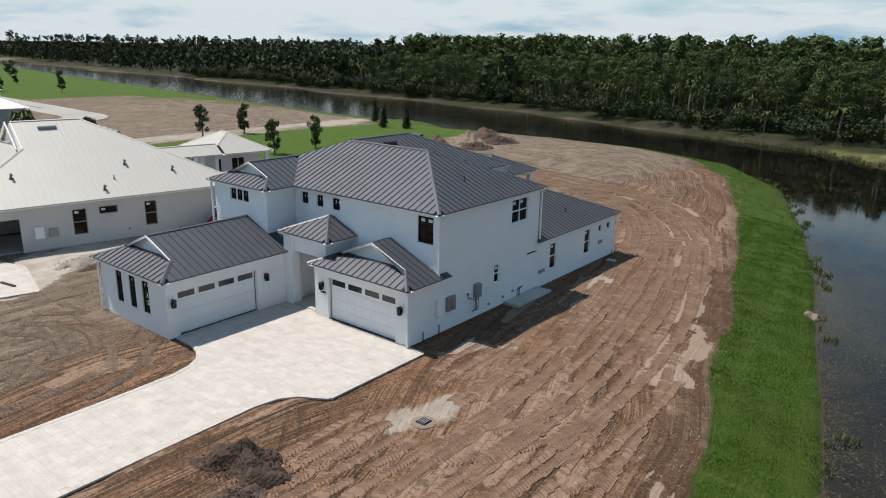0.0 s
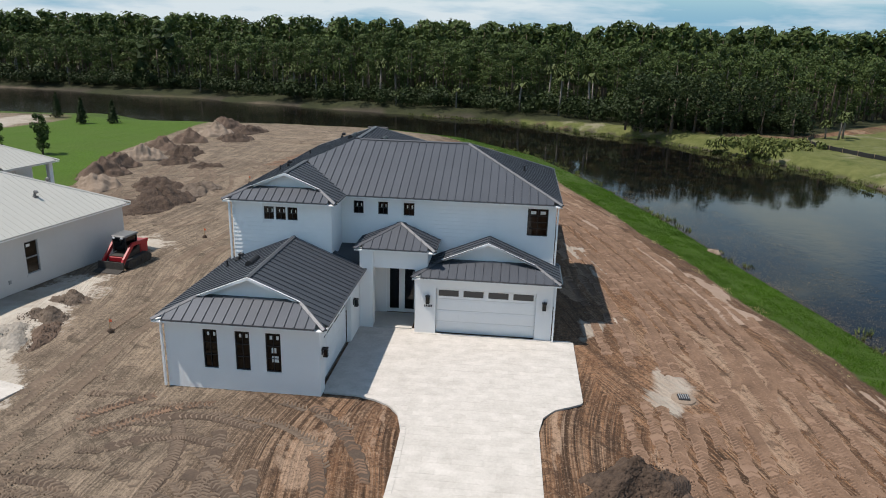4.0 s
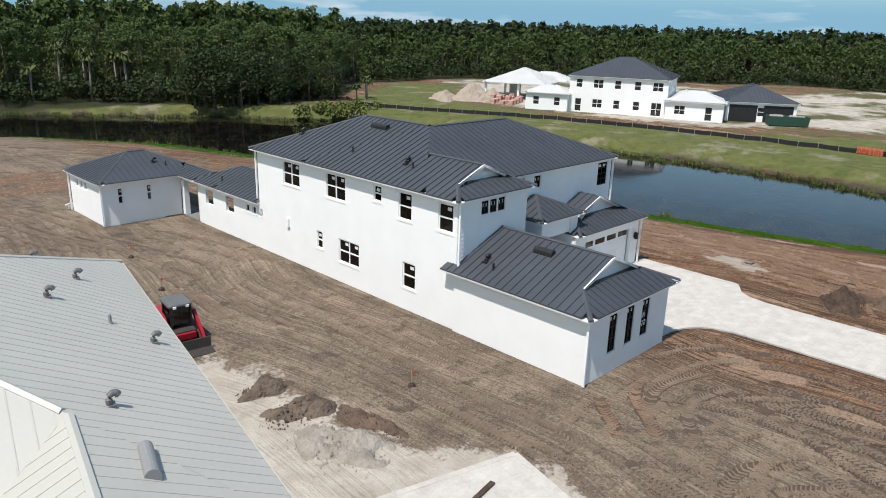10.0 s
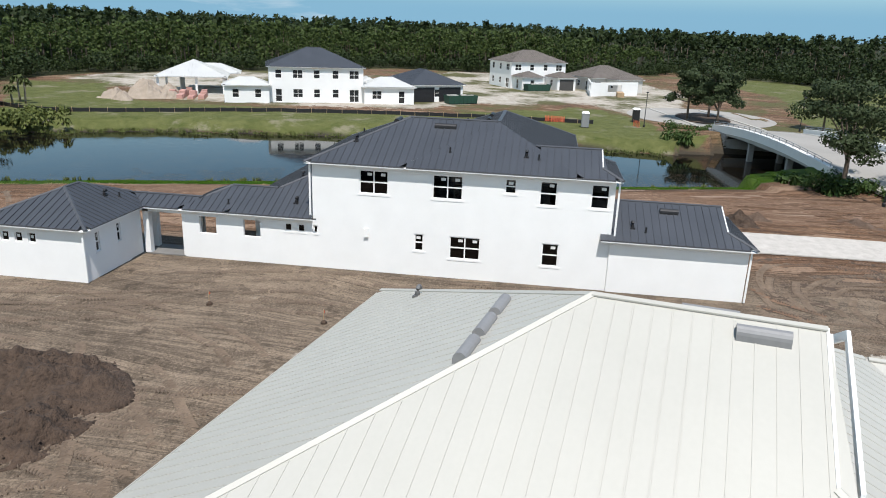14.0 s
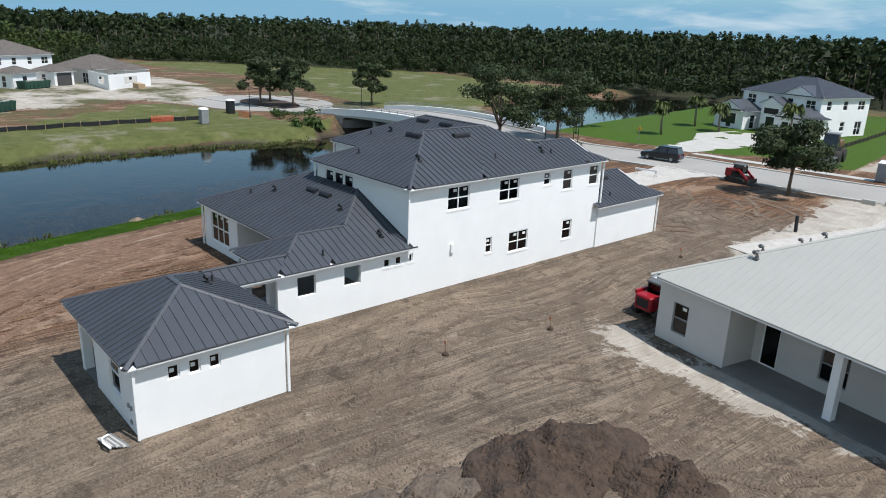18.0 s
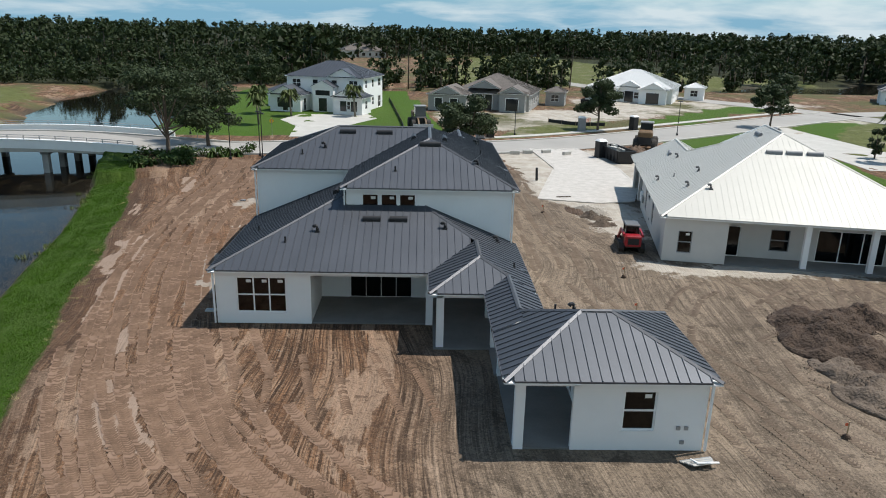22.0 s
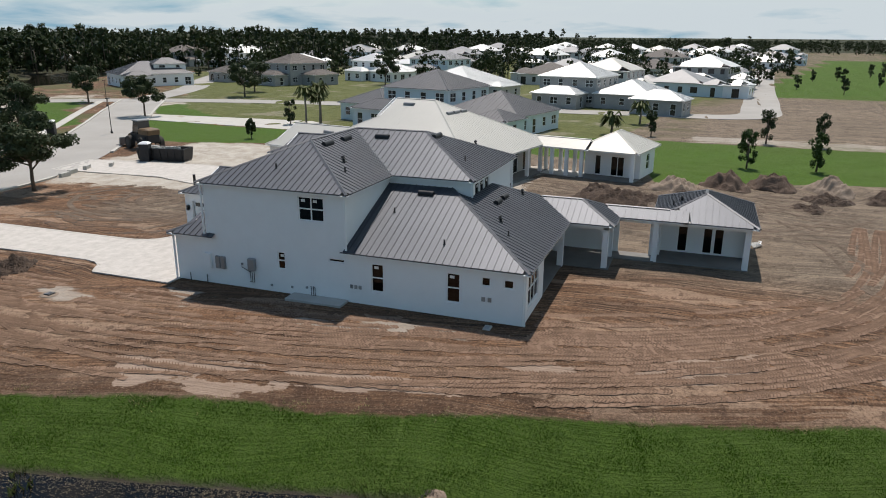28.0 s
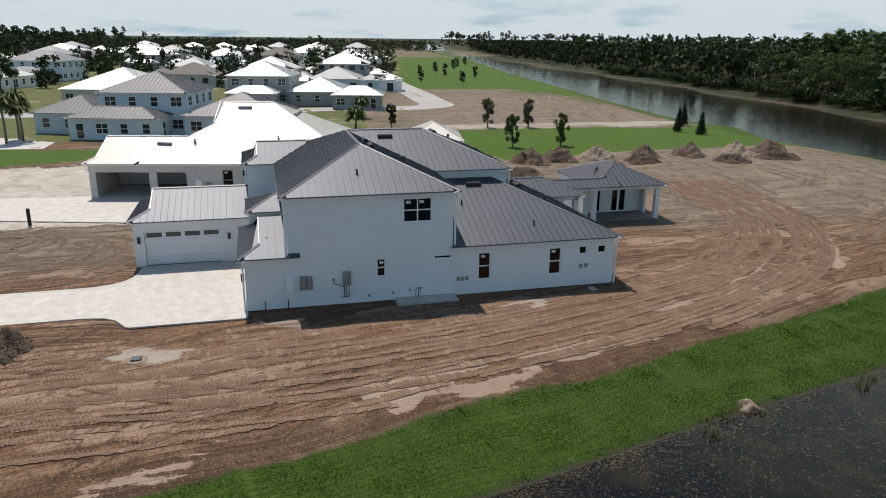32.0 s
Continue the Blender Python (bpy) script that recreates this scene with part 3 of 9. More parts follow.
ROAD_LINE = [(68, 4), (55, 1.5), (42, -0.5), (28, -2.3), (2, -6.7), (-8, -9.6), (-20, -12.4), (-32, -13.4), (-42, -14.6), (-52, -18.8), (-63, -25.5), (-82, -39), (-100, -52.5), (-119, -66)]
CROSS_LINE = [(-60, -190), (-78, -140), (-92, -106), (-108, -82), (-119, -62), (-127, -32), (-130, 0), (-133, 40), (-136, 62), (-160, 66), (-230, 70), (-420, 84)]
BACK_LINE = [(-119, -66), (-150, -78), (-210, -112), (-400, -200)]


DRIVE = [(-30.94, 24.3), (-30.94, 17.5), (-29.6, 17.45), (-28.7, 17.2), (-28.0, 16.75), (-27.55, 16.1), (-27.25, 15.0), (-27.15, 12.0), (-27.0, 0.0), (-27.2, -6.0), (-28.6, -9.6), (-21.2, -9.0), (-22.2, -5.0), (-22.15, 7.0), (-22.3, 15.6), (-22.1, 16.7), (-21.6, 17.4), (-20.9, 17.8), (-20.45, 18.1), (-20.45, 24.05), (-28.2, 24.05), (-28.2, 24.4), (-30.3, 24.4)]
NB_DRIVE = [(-43.1, 15.9), (-48.6, 17.3), (-52.0, 16.4), (-54.4, 9.5), (-55.0, 0.0), (-53.0, -15.0), (-46.5, -14.0), (-47.4, 0.0), (-45.2, 8.0)]


def smooth_line(pts, step):
    """Points every step metres along a soft curve through pts."""
    P = [np.array(p, float) for p in pts]
    P = [2 * P[0] - P[1]] + P + [2 * P[-1] - P[-2]]
    out = []
    for a, b, c, d in zip(P, P[1:], P[2:], P[3:]):
        n = max(2, int(np.linalg.norm(c - b) / step))
        for k in range(n):
            s = k / n
            out.append(0.5 * (2 * b + (c - a) * s + (2 * a - 5 * b + 4 * c - d) * s * s + (3 * b - a - 3 * c + d) * s**3))
    out.append(P[-2])
    return np.array(out)


def inside(px, py, ring):
    hit = np.zeros(px.shape, bool)
    for (xa, ya), (xb, yb) in zip(ring, ring[1:] + ring[:1]):
        if ya == yb:
            continue
        cross = (ya > py) != (yb > py)
        hit ^= cross & (px < (xb - xa) * (py - ya) / (yb - ya) + xa)
    return hit


def line_gap(px, py, line, closed=False):
    best = np.full(px.shape, 1e9)
    pairs = list(zip(line, line[1:] + line[:1])) if closed else list(zip(line, line[1:]))
    for (xa, ya), (xb, yb) in pairs:
        dx, dy = xb - xa, yb - ya
        s = np.clip(((px - xa) * dx + (py - ya) * dy) / (dx * dx + dy * dy), 0, 1)
        best = np.minimum(best, np.hypot(px - xa - s * dx, py - ya - s * dy))
    return best


def signed(px, py, ring):
    """Metres inside a ring, negative outside."""
    d = line_gap(px, py, ring, True)
    return np.where(inside(px, py, ring), d, -d)


def wave(px, py, seed, size):
    """Soft random swell of about unit height."""
    rs = np.random.RandomState(seed)
    out = np.zeros(px.shape)
    for _ in range(9):
        a, s, ph = rs.uniform(0, 6.283), size * rs.uniform(0.5, 1.8), rs.uniform(0, 6.283)
        out += np.sin((px * math.cos(a) + py * math.sin(a)) * 6.283 / s + ph)
    return out / 4.0


def steps(lo, hi, fine, far):
    mid = list(np.arange(lo, hi + 1e-6, fine))
    out, s = [], fine
    x = hi
    while x < far:
        s *= 1.16
        x += s
        out.append(x)
    left, s, x = [], fine, lo
    while x > -far:
        s *= 1.16
        x -= s
        left.append(x)
    return np.array(left[::-1] + mid + out)


LAWNS = [  # areas of kept grass
    [(-64, 50.2), (-64, 52), (-70, 70), (-72, 95), (-73, 110), (-96, 112), (-94, 96), (-97, 50), (-97, 30), (-78, 30), (-74, 48)],
    [(-182, 66), (-190, 95), (-150, 109), (-220, 126), (-330, 150), (-520, 185), (-520, 128), (-390, 104), (-260, 78)],
    [(-205, 60), (-640, 92), (-640, -66), (-300, -86), (-240, -60), (-205, -20)],
    [(-67, -22), (-88, -37.5), (-86, -9), (-84, 8), (-75, 4), (-70, -10)],
    [(-96, -44), (-109, -53), (-121, -44), (-124, -20), (-106, -6), (-98, -8)],
    [(-22, -24), (2, -19), (14, -24), (22, -45), (22, -75), (10, -98), (-28, -98), (-30, -60), (-27, -30)],
    [(-26, -27), (-24, -45), (-24, -80), (-31, -80), (-33, -50), (-36, -27)],
    [(-80, -44), (-96, -66), (-110, -70), (-118, -78), (-98, -76), (-70, -46)],
]
FIELDS = [  # x, y rings
    [(-90, -18), (-96, 42), (-150, 50), (-195, 60), (-640, 60), (-640, -66), (-295, -88), (-225, -130), (-150, -84), (-104, -40)],
    [(-60, -322), (16, -318), (0, -362), (-76, -398), (-125, -420), (-250, -345)],  # rough olive grass over the canal and far off
    [(21.5, 52), (20.5, 66), (17.5, 81), (11, 95), (0, 108), (20, 108), (60, 138), (66, 120), (40, 104), (36, 70), (40, 50), (40, 22), (36, 12), (24, 8), (23.5, 12), (24.5, 30)],
    [(36, 10), (42, 46), (52, 34), (62, 20), (48, 13)],
    [(44, -48), (32, -28), (32, -14), (60, -16), (110, -28), (190, -12), (192, -52), (172, -82), (144, -95), (90, -92), (53, -84)],
    [(-30, -130), (-60, -120), (-140, -140), (-330, -200), (-250, -330), (-60, -330)],
    [(-42, -22), (-48, -36), (-66, -48), (-60, -32)],
]
SANDS = [  # white shell sand
    [(62, 112), (70, 133), (84, 137), (96, 129), (120, 112), (120, 76), (76, 72), (66, 95)],
    [(-43.1, 15.8), (-45.2, 18), (-45.9, 20.8), (-46.2, 23.2), (-46.3, 26), (-47.4, 29.6), (-48.8, 30), (-52, 22), (-48.6, 12), (-60, 12), (-72, 6), (-70, -12), (-46, -14), (-41, -8), (-43, 6)],
    [(-46.5, 35.2), (-48, 37.5), (-70, 37.8), (-70, 34.8)],
    [(60, 60), (110, 70), (150, 60), (150, 5), (105, -5), (60, 5), (52, 12), (70, 20), (62, 40), (46, 52), (42, 88), (48, 104), (60, 100), (58, 80)],
    [(-36, -28), (-34, -55), (-66, -66), (-72, -52), (-50, -34)],
    [(-101, 52), (-99, 100), (-112, 103), (-150, 100), (-190, 88), (-194, 66), (-150, 54)],
    [(-66, -50), (-66, -88), (-100, -90), (-130, -90), (-100, -66)],
    [(-75, -40), (-105, -60), (-140, -66), (-180, -60), (-190, -20), (-150, -10), (-120, -30), (-98, -20)],
    [(-18.4, 34.6), (-16.9, 34.6), (-17.2, 37.5), (-18.4, 41), (-19.0, 44.5), (-20.0, 44.5), (-19.9, 37.2), (-18.5, 37.4)],
    [(-19.9, 24.6), (-18.0, 26.2), (-17.4, 27.6), (-18.3, 27.8), (-19.8, 27.2)],
    [(-17.7, 18.2), (-17.5, 20.6), (-16.8, 22.8), (-15.8, 22.6), (-15.3, 20.4), (-15.4, 18.4), (-16.5, 17.7)],
]
PANS = [  # smooth dried silt among the tracks
    [(-8.9, 30.4), (-10.2, 29.7), (-11.6, 28.2), (-12.1, 30.6), (-13.1, 35.8), (-12.0, 34.6), (-10.7, 31.8)],
    [(-9.9, 34.1), (-10.7, 32.8), (-12.4, 38.1), (-11.9, 37.6)],
    [(-12.7, 36.5), (-13.6, 37.6), (-14.6, 43.6), (-14.2, 46.3), (-13.4, 43.3), (-12.6, 40.2)],
    [(-6.0, 17.5), (-7.0, 18.8), (-8.6, 23.3), (-7.1, 22.0)],
    [(-17.6, 52.5), (-19.6, 53.5), (-22.5, 58.5), (-20.6, 58.0), (-18.6, 55.8)],
    [(-16.0, 44.2), (-17.2, 46.4), (-18.6, 50.6), (-17.4, 50.0)],
    [(-20.5, 63.0), (-24.5, 66.4), (-30.0, 69.6), (-27.0, 66.8), (-23.0, 63.6)],
    [(-7.4, 8.5), (-8.4, 8.0), (-10.4, 14.4), (-9.4, 14.8)],
    [(-14.4, 6.0), (-15.6, 5.8), (-16.0, 9.6), (-14.6, 10.8)],
]
WOODS = [  # forest floor
    [(60, -300), (-12, -352), (-76, -394), (-122, -414), (-240, -335), (-900, -400), (-900, -1500), (100, -1500)],
    [(-1500, 388), (-815, 267), (-600, 221), (-430, 196), (-300, 181), (-240, 174), (-170, 162), (-135, 158), (-101, 152.5), (-80, 145), (-55, 137), (-45, 135), (-22, 128), (0, 116), (20, 110), (52, 140), (80, 142), (165, 78), (150, 15), (205, -15), (120, -97), (78, -100), (24, -112), (-20, -112), (20, -320), (-60, -450), (100, -1500), (1500, -1500), (1500, 1500), (-1500, 1500)],
    [(-225, -135), (-295, -92), (-470, -74), (-900, -60), (-900, -400), (-200, -330), (-165, -190)],
    [(-130, -215), (-300, -130), (-420, -190), (-900, -300), (-900, -1500), (-60, -1500), (-100, -430)],
]

gx, gy = steps(-78, 12, 0.55, 3500), steps(-22, 104, 0.55, 3500)
GX, GY = np.meshgrid(gx, gy)
wet = np.maximum(signed(GX, GY, WATER_EDGE), signed(GX, GY, POND))
bank = np.clip((wet + 3.4) / 3.4, 0, 1)
GZ = -0.78 * bank**1.5 * (3 - 2 * np.minimum(bank, 1)) ** 0.5 * 0.8
GZ = np.where(wet > 0, np.maximum(-2.8, WATER_Z + 0.08 - 0.35 * wet), np.minimum(GZ * 1.9, 0))
shelf = 1.42 * np.clip(1 - line_gap(GX, GY, NEAR_BANK[2:15]) / 12.0, 0, 1) ** 1.6
GZ = np.where(wet <= 0, np.minimum(GZ * np.where(shelf > 0, 0.2, 1.0), -shelf), GZ)
near_house = np.clip(line_gap(GX, GY, [(-34, 20), (-30, 34), (-28, 44), (-39, 55)]) / 14.0, 0, 1)
GZ += np.where(wet < -3, 1, 0) * np.clip(-wet / 12, 0, 1) * (0.06 * wave(GX, GY, 3, 6.0) + 0.035 * wave(GX, GY, 4, 2.2)) * (0.25 + 0.75 * near_house)
road_gap = line_gap(GX, GY, ROAD_LINE)
GZ = np.where((road_gap < 9) & (wet < 0.5), np.minimum(GZ, -0.02), GZ)


def deck(x, y):
    """Rise of the road over the bridge."""
    return 1.8 * math.sin(math.pi * (x + 7) / 48) if -7 < x < 41 else 0.0


RISE = np.where((GX > -7) & (GX < 41), 1.8 * np.sin(np.pi * (GX + 7) / 48), 0.0)
GZ = np.where(wet < 0, np.maximum(GZ, np.minimum(RISE, RISE * np.clip(1.6 - road_gap / 9.0, 0, 1)) - 0.08 - np.where(road_gap < 6, 0.25, 0.0) - 9 * ((RISE == 0) | (road_gap > 14.0))), GZ)


HOUSE_PAD = [(-37.6, 17), (-31, 17), (-31, 24.4), (-28, 24), (-21, 24), (-21, 46.7), (-32.5, 46.7), (-32.5, 49.6), (-35, 49.6), (-35, 58.4), (-43.2, 58.4), (-43.2, 51.6), (-37.6, 51.6)]
NEXT_PAD = [(-48.4 + 0.981 * u + 0.194 * v, 34.65 - 0.194 * u + 0.981 * v) for u, v in ((-25.5, 11.3), (-16, 11.3), (-16, 0.3), (0.3, 0.3), (0.3, -25.8), (-19.8, -25.8), (-19.8, 3.2), (-25.5, 3.2))]
for ring in (HOUSE_PAD, NEXT_PAD):
    GZ = np.where(signed(GX, GY, ring) > -0.2, np.minimum(GZ, -0.01), GZ)
for ring in (DRIVE, NB_DRIVE):
    GZ = np.where(signed(GX, GY, ring) > -0.3, np.minimum(GZ, -0.07), GZ)


def ground_height(x, y):
    """Height of the ground sheet at a place."""
    i, j = int(np.clip(np.searchsorted(gx, x) - 1, 0, len(gx) - 2)), int(np.clip(np.searchsorted(gy, y) - 1, 0, len(gy) - 2))
    s, t = (x - gx[i]) / (gx[i + 1] - gx[i]), (y - gy[j]) / (gy[j + 1] - gy[j])
    return float((GZ[j, i] * (1 - s) + GZ[j, i + 1] * s) * (1 - t) + (GZ[j + 1, i] * (1 - s) + GZ[j + 1, i + 1] * s) * t)


def ground_heights(P):
    """Heights of the ground sheet at many places."""
    i, j = np.clip(np.searchsorted(gx, P[:, 0]) - 1, 0, len(gx) - 2), np.clip(np.searchsorted(gy, P[:, 1]) - 1, 0, len(gy) - 2)
    s, t = (P[:, 0] - gx[i]) / (gx[i + 1] - gx[i]), (P[:, 1] - gy[j]) / (gy[j + 1] - gy[j])
    return (GZ[j, i] * (1 - s) + GZ[j, i + 1] * s) * (1 - t) + (GZ[j + 1, i] * (1 - s) + GZ[j + 1, i + 1] * s) * t


def strip_width(px, py):
    """Width of the grass strip on the near bank."""
    return 3.9 + 1.2 * np.clip((py - 22) / 40, 0, 1.3) + 0.3 * wave(px, py, 9, 14.0) + 0.14 * wave(px, py, 10, 3.0) + 0.1 * wave(px, py, 13, 1.1)


def build_ground():
    ny, nx = GX.shape
    verts = np.stack([GX, GY, GZ], -1).reshape(-1, 3)
    idx = np.arange(ny * nx).reshape(ny, nx)
    a, b, c, d = idx[:-1, :-1].ravel(), idx[:-1, 1:].ravel(), idx[1:, 1:].ravel(), idx[1:, :-1].ravel()
    tris = np.concatenate([np.stack([a, b, c], 1), np.stack([a, c, d], 1)])
    me = tri_mesh("ground", verts, tris, [GROUND])
    me.shade_smooth()

    def area(name, rings, soft=0.8, extra=None):
        best = np.full(GX.shape, -50.0)
        for r in rings:
            best = np.maximum(best, signed(GX, GY, r))
        if extra is not None:
            best = np.maximum(best, extra)
        at = me.attributes.new(name, "FLOAT", "POINT")
        at.data.foreach_set("value", np.clip(0.5 + best / (2 * soft), 0, 1).astype(np.float32).ravel())

    near = line_gap(GX, GY, NEAR_BANK)
    strip = np.minimum(strip_width(GX, GY) - near, 0.7 - wet)
    strip = np.where(GY < -2, -5, strip)
    area("lawn", LAWNS, 0.5, strip)
    # where the shade among the blades is painted in
    area("turf", [], 0.4, strip + 0.2)
    far_strip = np.where(wet < 0.3, np.maximum(6.5 - line_gap(GX, GY, MARSH), 1.6 - line_gap(GX, GY, FAR_BANK[:12])), -5.0)
    area("field", FIELDS, 1.0, far_strip)
    area("sand", SANDS[:5] + SANDS[6:8], 1.5)
    area("strewn", SANDS[8:] + [[(-97.5, 52), (-96.5, 100), (-103, 101), (-103, 53)]], 1.1)
    area("pan", PANS, 0.5)
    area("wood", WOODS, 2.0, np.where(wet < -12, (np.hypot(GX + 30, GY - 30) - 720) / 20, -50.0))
    area("mud", [], 0.3, wet + 0.05)
    west = np.clip(np.minimum(-(GX + 33) / 3.0, (GY - 6 + 2.0 * wave(GX, GY, 31, 8.0)) / 3.5), -1, 1)
    area("grey", [], 1.0, west)
    pts = smooth_line(NEAR_BANK[:17], 0.8)
    run = np.r_[0, np.cumsum(np.linalg.norm(np.diff(pts, axis=0), axis=1))]
    flat = np.stack([GX.ravel(), GY.ravel()], 1)
    way = np.zeros(len(flat))
    for k in range(0, len(flat), 4000):
        d2 = ((flat[k : k + 4000, None, :] - pts[None, ::2, :]) ** 2).sum(-1)
        way[k : k + 4000] = run[::2][d2.argmin(1)]
    for nm, val in (("across", near.ravel()), ("along", way)):
        me.attributes.new(nm, "FLOAT", "POINT").data.foreach_set("value", val.astype(np.float32))
    inner = np.where((GX > -36) & (GX < -19) & (GY > 40) & (GY < 66), -3.0, 0.0)
    area("bankside", [], 2.0, np.where(GX > -45, 17.0, 26.0) - near + inner * 3)
    outer = np.clip((np.hypot(GX + 34, GY - 34) - 72) / 10, -1, 1)
    plot = signed(GX, GY, SANDS[5])
    area("mixed", [], 1.0, np.minimum(outer, -plot / 3.0))
    tagged(part("ground", me, None), "bare brown building plot with tracks, grass banks and white sand", "ground", kind="structure")
    w = Geo()
    w.box(-1600, -400, WATER_Z - 0.05, 400, 500, WATER_Z)
    w.f = w.f[1:2]
    tagged(part("water", w, WATER), "dark still canal water with faint ripples", "water", kind="structure")


build_ground()


# ---- houses: roofs, walls, windows ----
PITCH = 0.417


def roof_height(r, X, Y):
    x0, y0, x1, y1, z, gables, dutch = r
    h = np.full(np.shape(X), 99.0)
    ok = np.ones(np.shape(X), bool)
    for k, d in (("S", Y - y0), ("N", y1 - Y), ("W", X - x0), ("E", x1 - X)):
        ok &= d > -1e-6
        if k in gables:
            continue
        v = z + PITCH * d
        if k in dutch:
            v = np.where(d < dutch[k], v, 99.0)
        h = np.minimum(h, v)
    return np.where(ok, h, -99.0)


def rect(x0, y0, x1, y1, z, gables="", dutch=None):
    return (x0, y0, x1, y1, z, gables, dutch or {})


def hidden(X, Y, Z, rects, i, walls):
    """Whether a roof point lies under another roof of the set or inside an upper storey."""
    out = np.zeros(np.shape(X), bool)
    for j, s in enumerate(rects):
        if j != i:
            h = roof_height(s, X, Y)
            out |= (h > Z + 1e-3) | ((np.abs(h - Z) <= 1e-3) & (j < i))
    for x0, y0, x1, y1 in walls:
        out |= (X > x0) & (X < x1) & (Y > y0) & (Y < y1)
    return out


def roof(root, o, rects, material, cap, walls=(), wide=0.41, each=300, ribs=True, trim=TRIM, caps=True, gutter=True, face=None, rib_high=0.045, soffits=None, split=True):
    """Hipped metal roofs that run into each other, laid panel by panel with standing seams, hip and ridge caps, soffits and gutters."""
    holder = part("roof", Geo(o), material, root)
    rest, seams, made = Geo(o), Geo(o), 0
    capg, gut = Geo(o), Geo(o)
    xs = sorted({v for r in rects for v in (r[0], r[2], (r[0] + r[2]) / 2)} | {v for w in walls for v in (w[0], w[2])})
    ys = sorted({v for r in rects for v in (r[1], r[3], (r[1] + r[3]) / 2)} | {v for w in walls for v in (w[1], w[3])})
    for i, r in enumerate(rects):
        x0, y0, x1, y1, z, gables, dutch = r
        half = min(x1 - x0, y1 - y0) / 2
        for k in "SNWE":
            if k in gables:
                continue
            lo, hi = (x0, x1) if k in "SN" else (y0, y1)
            deep = ((y1 - y0) if k in "SN" else (x1 - x0))
            if k in dutch:
                deep = dutch[k]

            def place(u, v):
                return {"S": (u, y0 + v), "N": (u, y1 - v), "W": (x0 + v, u), "E": (x1 - v, u)}[k]

            vs = np.arange(0.005, deep + 0.02, 0.03)
            n = max(1, round((hi - lo) / wide))
            cuts = np.linspace(lo, hi, n + 1)
            marks = [c for c in (xs if k in "SN" else ys)] + ([lo + half, hi - half] + [lo + d for d in dutch.values()] + [hi - d for d in dutch.values()])
            open_run = []
            for a, b in zip(cuts, cuts[1:]):
                us = sorted({a + 1e-3, b - 1e-3} | {m for m in marks if a + 0.02 < m < b - 0.02})
                low, high = [], []
                for u in us:
                    X, Y = place(np.full(vs.shape, u), vs)
                    X, Y = np.broadcast_to(X, vs.shape), np.broadcast_to(Y, vs.shape)
                    P = z + PITCH * vs
                    ok = (P <= roof_height(r, X, Y) + 1e-6) & ~hidden(X, Y, P, rects, i, walls)
                    if k in dutch:
                        ok &= vs < dutch[k]
                    runs = np.flatnonzero(np.diff(np.r_[0, ok.astype(int), 0]))
                    if len(runs) == 0:
                        continue
                    s = max(range(0, len(runs), 2), key=lambda q: runs[q + 1] - runs[q])
                    v0, v1 = vs[runs[s]] - 0.015, vs[runs[s + 1] - 1] + 0.02
                    v0 = 0.0 if v0 < 0.02 else v0
                    low.append((u, v0))
                    high.append((u, v1))
                if len(low) < 2 or max(h[1] - l[1] for h, l in zip(high, low)) < 0.06:
                    continue
                pts = [(*place(u, v), z + PITCH * v) for u, v in low] + [(*place(u, v), z + PITCH * v) for u, v in reversed(high)]
                if k in "NW":
                    pts = pts[::-1]
                if min(v for _, v in low) < 0.05:
                    open_run.append((a, b))
                g = rest
                if made < each and ribs:
                    g = Geo(o)
                g.poly(pts)
                if ribs:
                    (u, va), (_, vb) = low[0], high[0]
                    if vb - va > 0.1:
                        w = 0.03
                        foot = [(u, va), (u + w, va), (u + w, vb), (u, vb)]
                        n0 = [(*place(p, q), z + PITCH * q - 0.01) for p, q in foot]
                        n1 = [(*place(p, q), z + PITCH * q + rib_high) for p, q in foot]
                        (g if g is not rest else seams).loft([n0, n1], True)
                    if va < 0.05:
                        m0 = [(*place(p, 0.0), z + dz) for p, dz in ((a, 0), (b, 0), (b, -0.05), (a, -0.05))]
                        g.poly(m0 if k in "NW" else m0[::-1])
                if g is not rest:
                    made += 1
                    part("roof_panel", g, material, holder)
            if gutter:
                merged = []
                for a, b in open_run:
                    if merged and abs(merged[-1][1] - a) < 1e-6:
                        merged[-1][1] = b
                    else:
                        merged.append([a, b])
                for a, b in merged:
                    (xa, ya), (xb, yb) = place(a, -0.032), place(b, -0.003)
                    drip = Geo(o).box(min(xa, xb), min(ya, yb), z - 0.058, max(xa, xb), max(ya, yb), z + 0.012)
                    if split:
                        part("drip_edge", drip, cap, root)
                    (xa, ya), (xb, yb) = place(a, -0.018), place(b, 0.03)
                    (Geo(o) if split else gut).box(min(xa, xb), min(ya, yb), z - 0.125, max(xa, xb), max(ya, yb), z - 0.06)
                    if split:
                        part("gutter", Geo(o).box(min(xa, xb), min(ya, yb), z - 0.125, max(xa, xb), max(ya, yb), z - 0.06), trim, root)
        if caps:
            lines = []
            sx, sy = (x1 - x0) >= (y1 - y0), (x1 - x0) < (y1 - y0)
            ends = {}
            for cx, cy, dx, dy, ka, kb in ((x0, y0, 1, 1, "W", "S"), (x1, y0, -1, 1, "E", "S"), (x0, y1, 1, -1, "W", "N"), (x1, y1, -1, -1, "E", "N")):
                if ka in gables or kb in gables:
                    continue
                reach = min([half] + [dutch[q] for q in (ka, kb) if q in dutch])
                lines.append(((cx, cy, z), (cx + dx * reach, cy + dy * reach, z + PITCH * reach)))
            off = lambda q: 0.0 if q in gables else dutch.get(q, half)
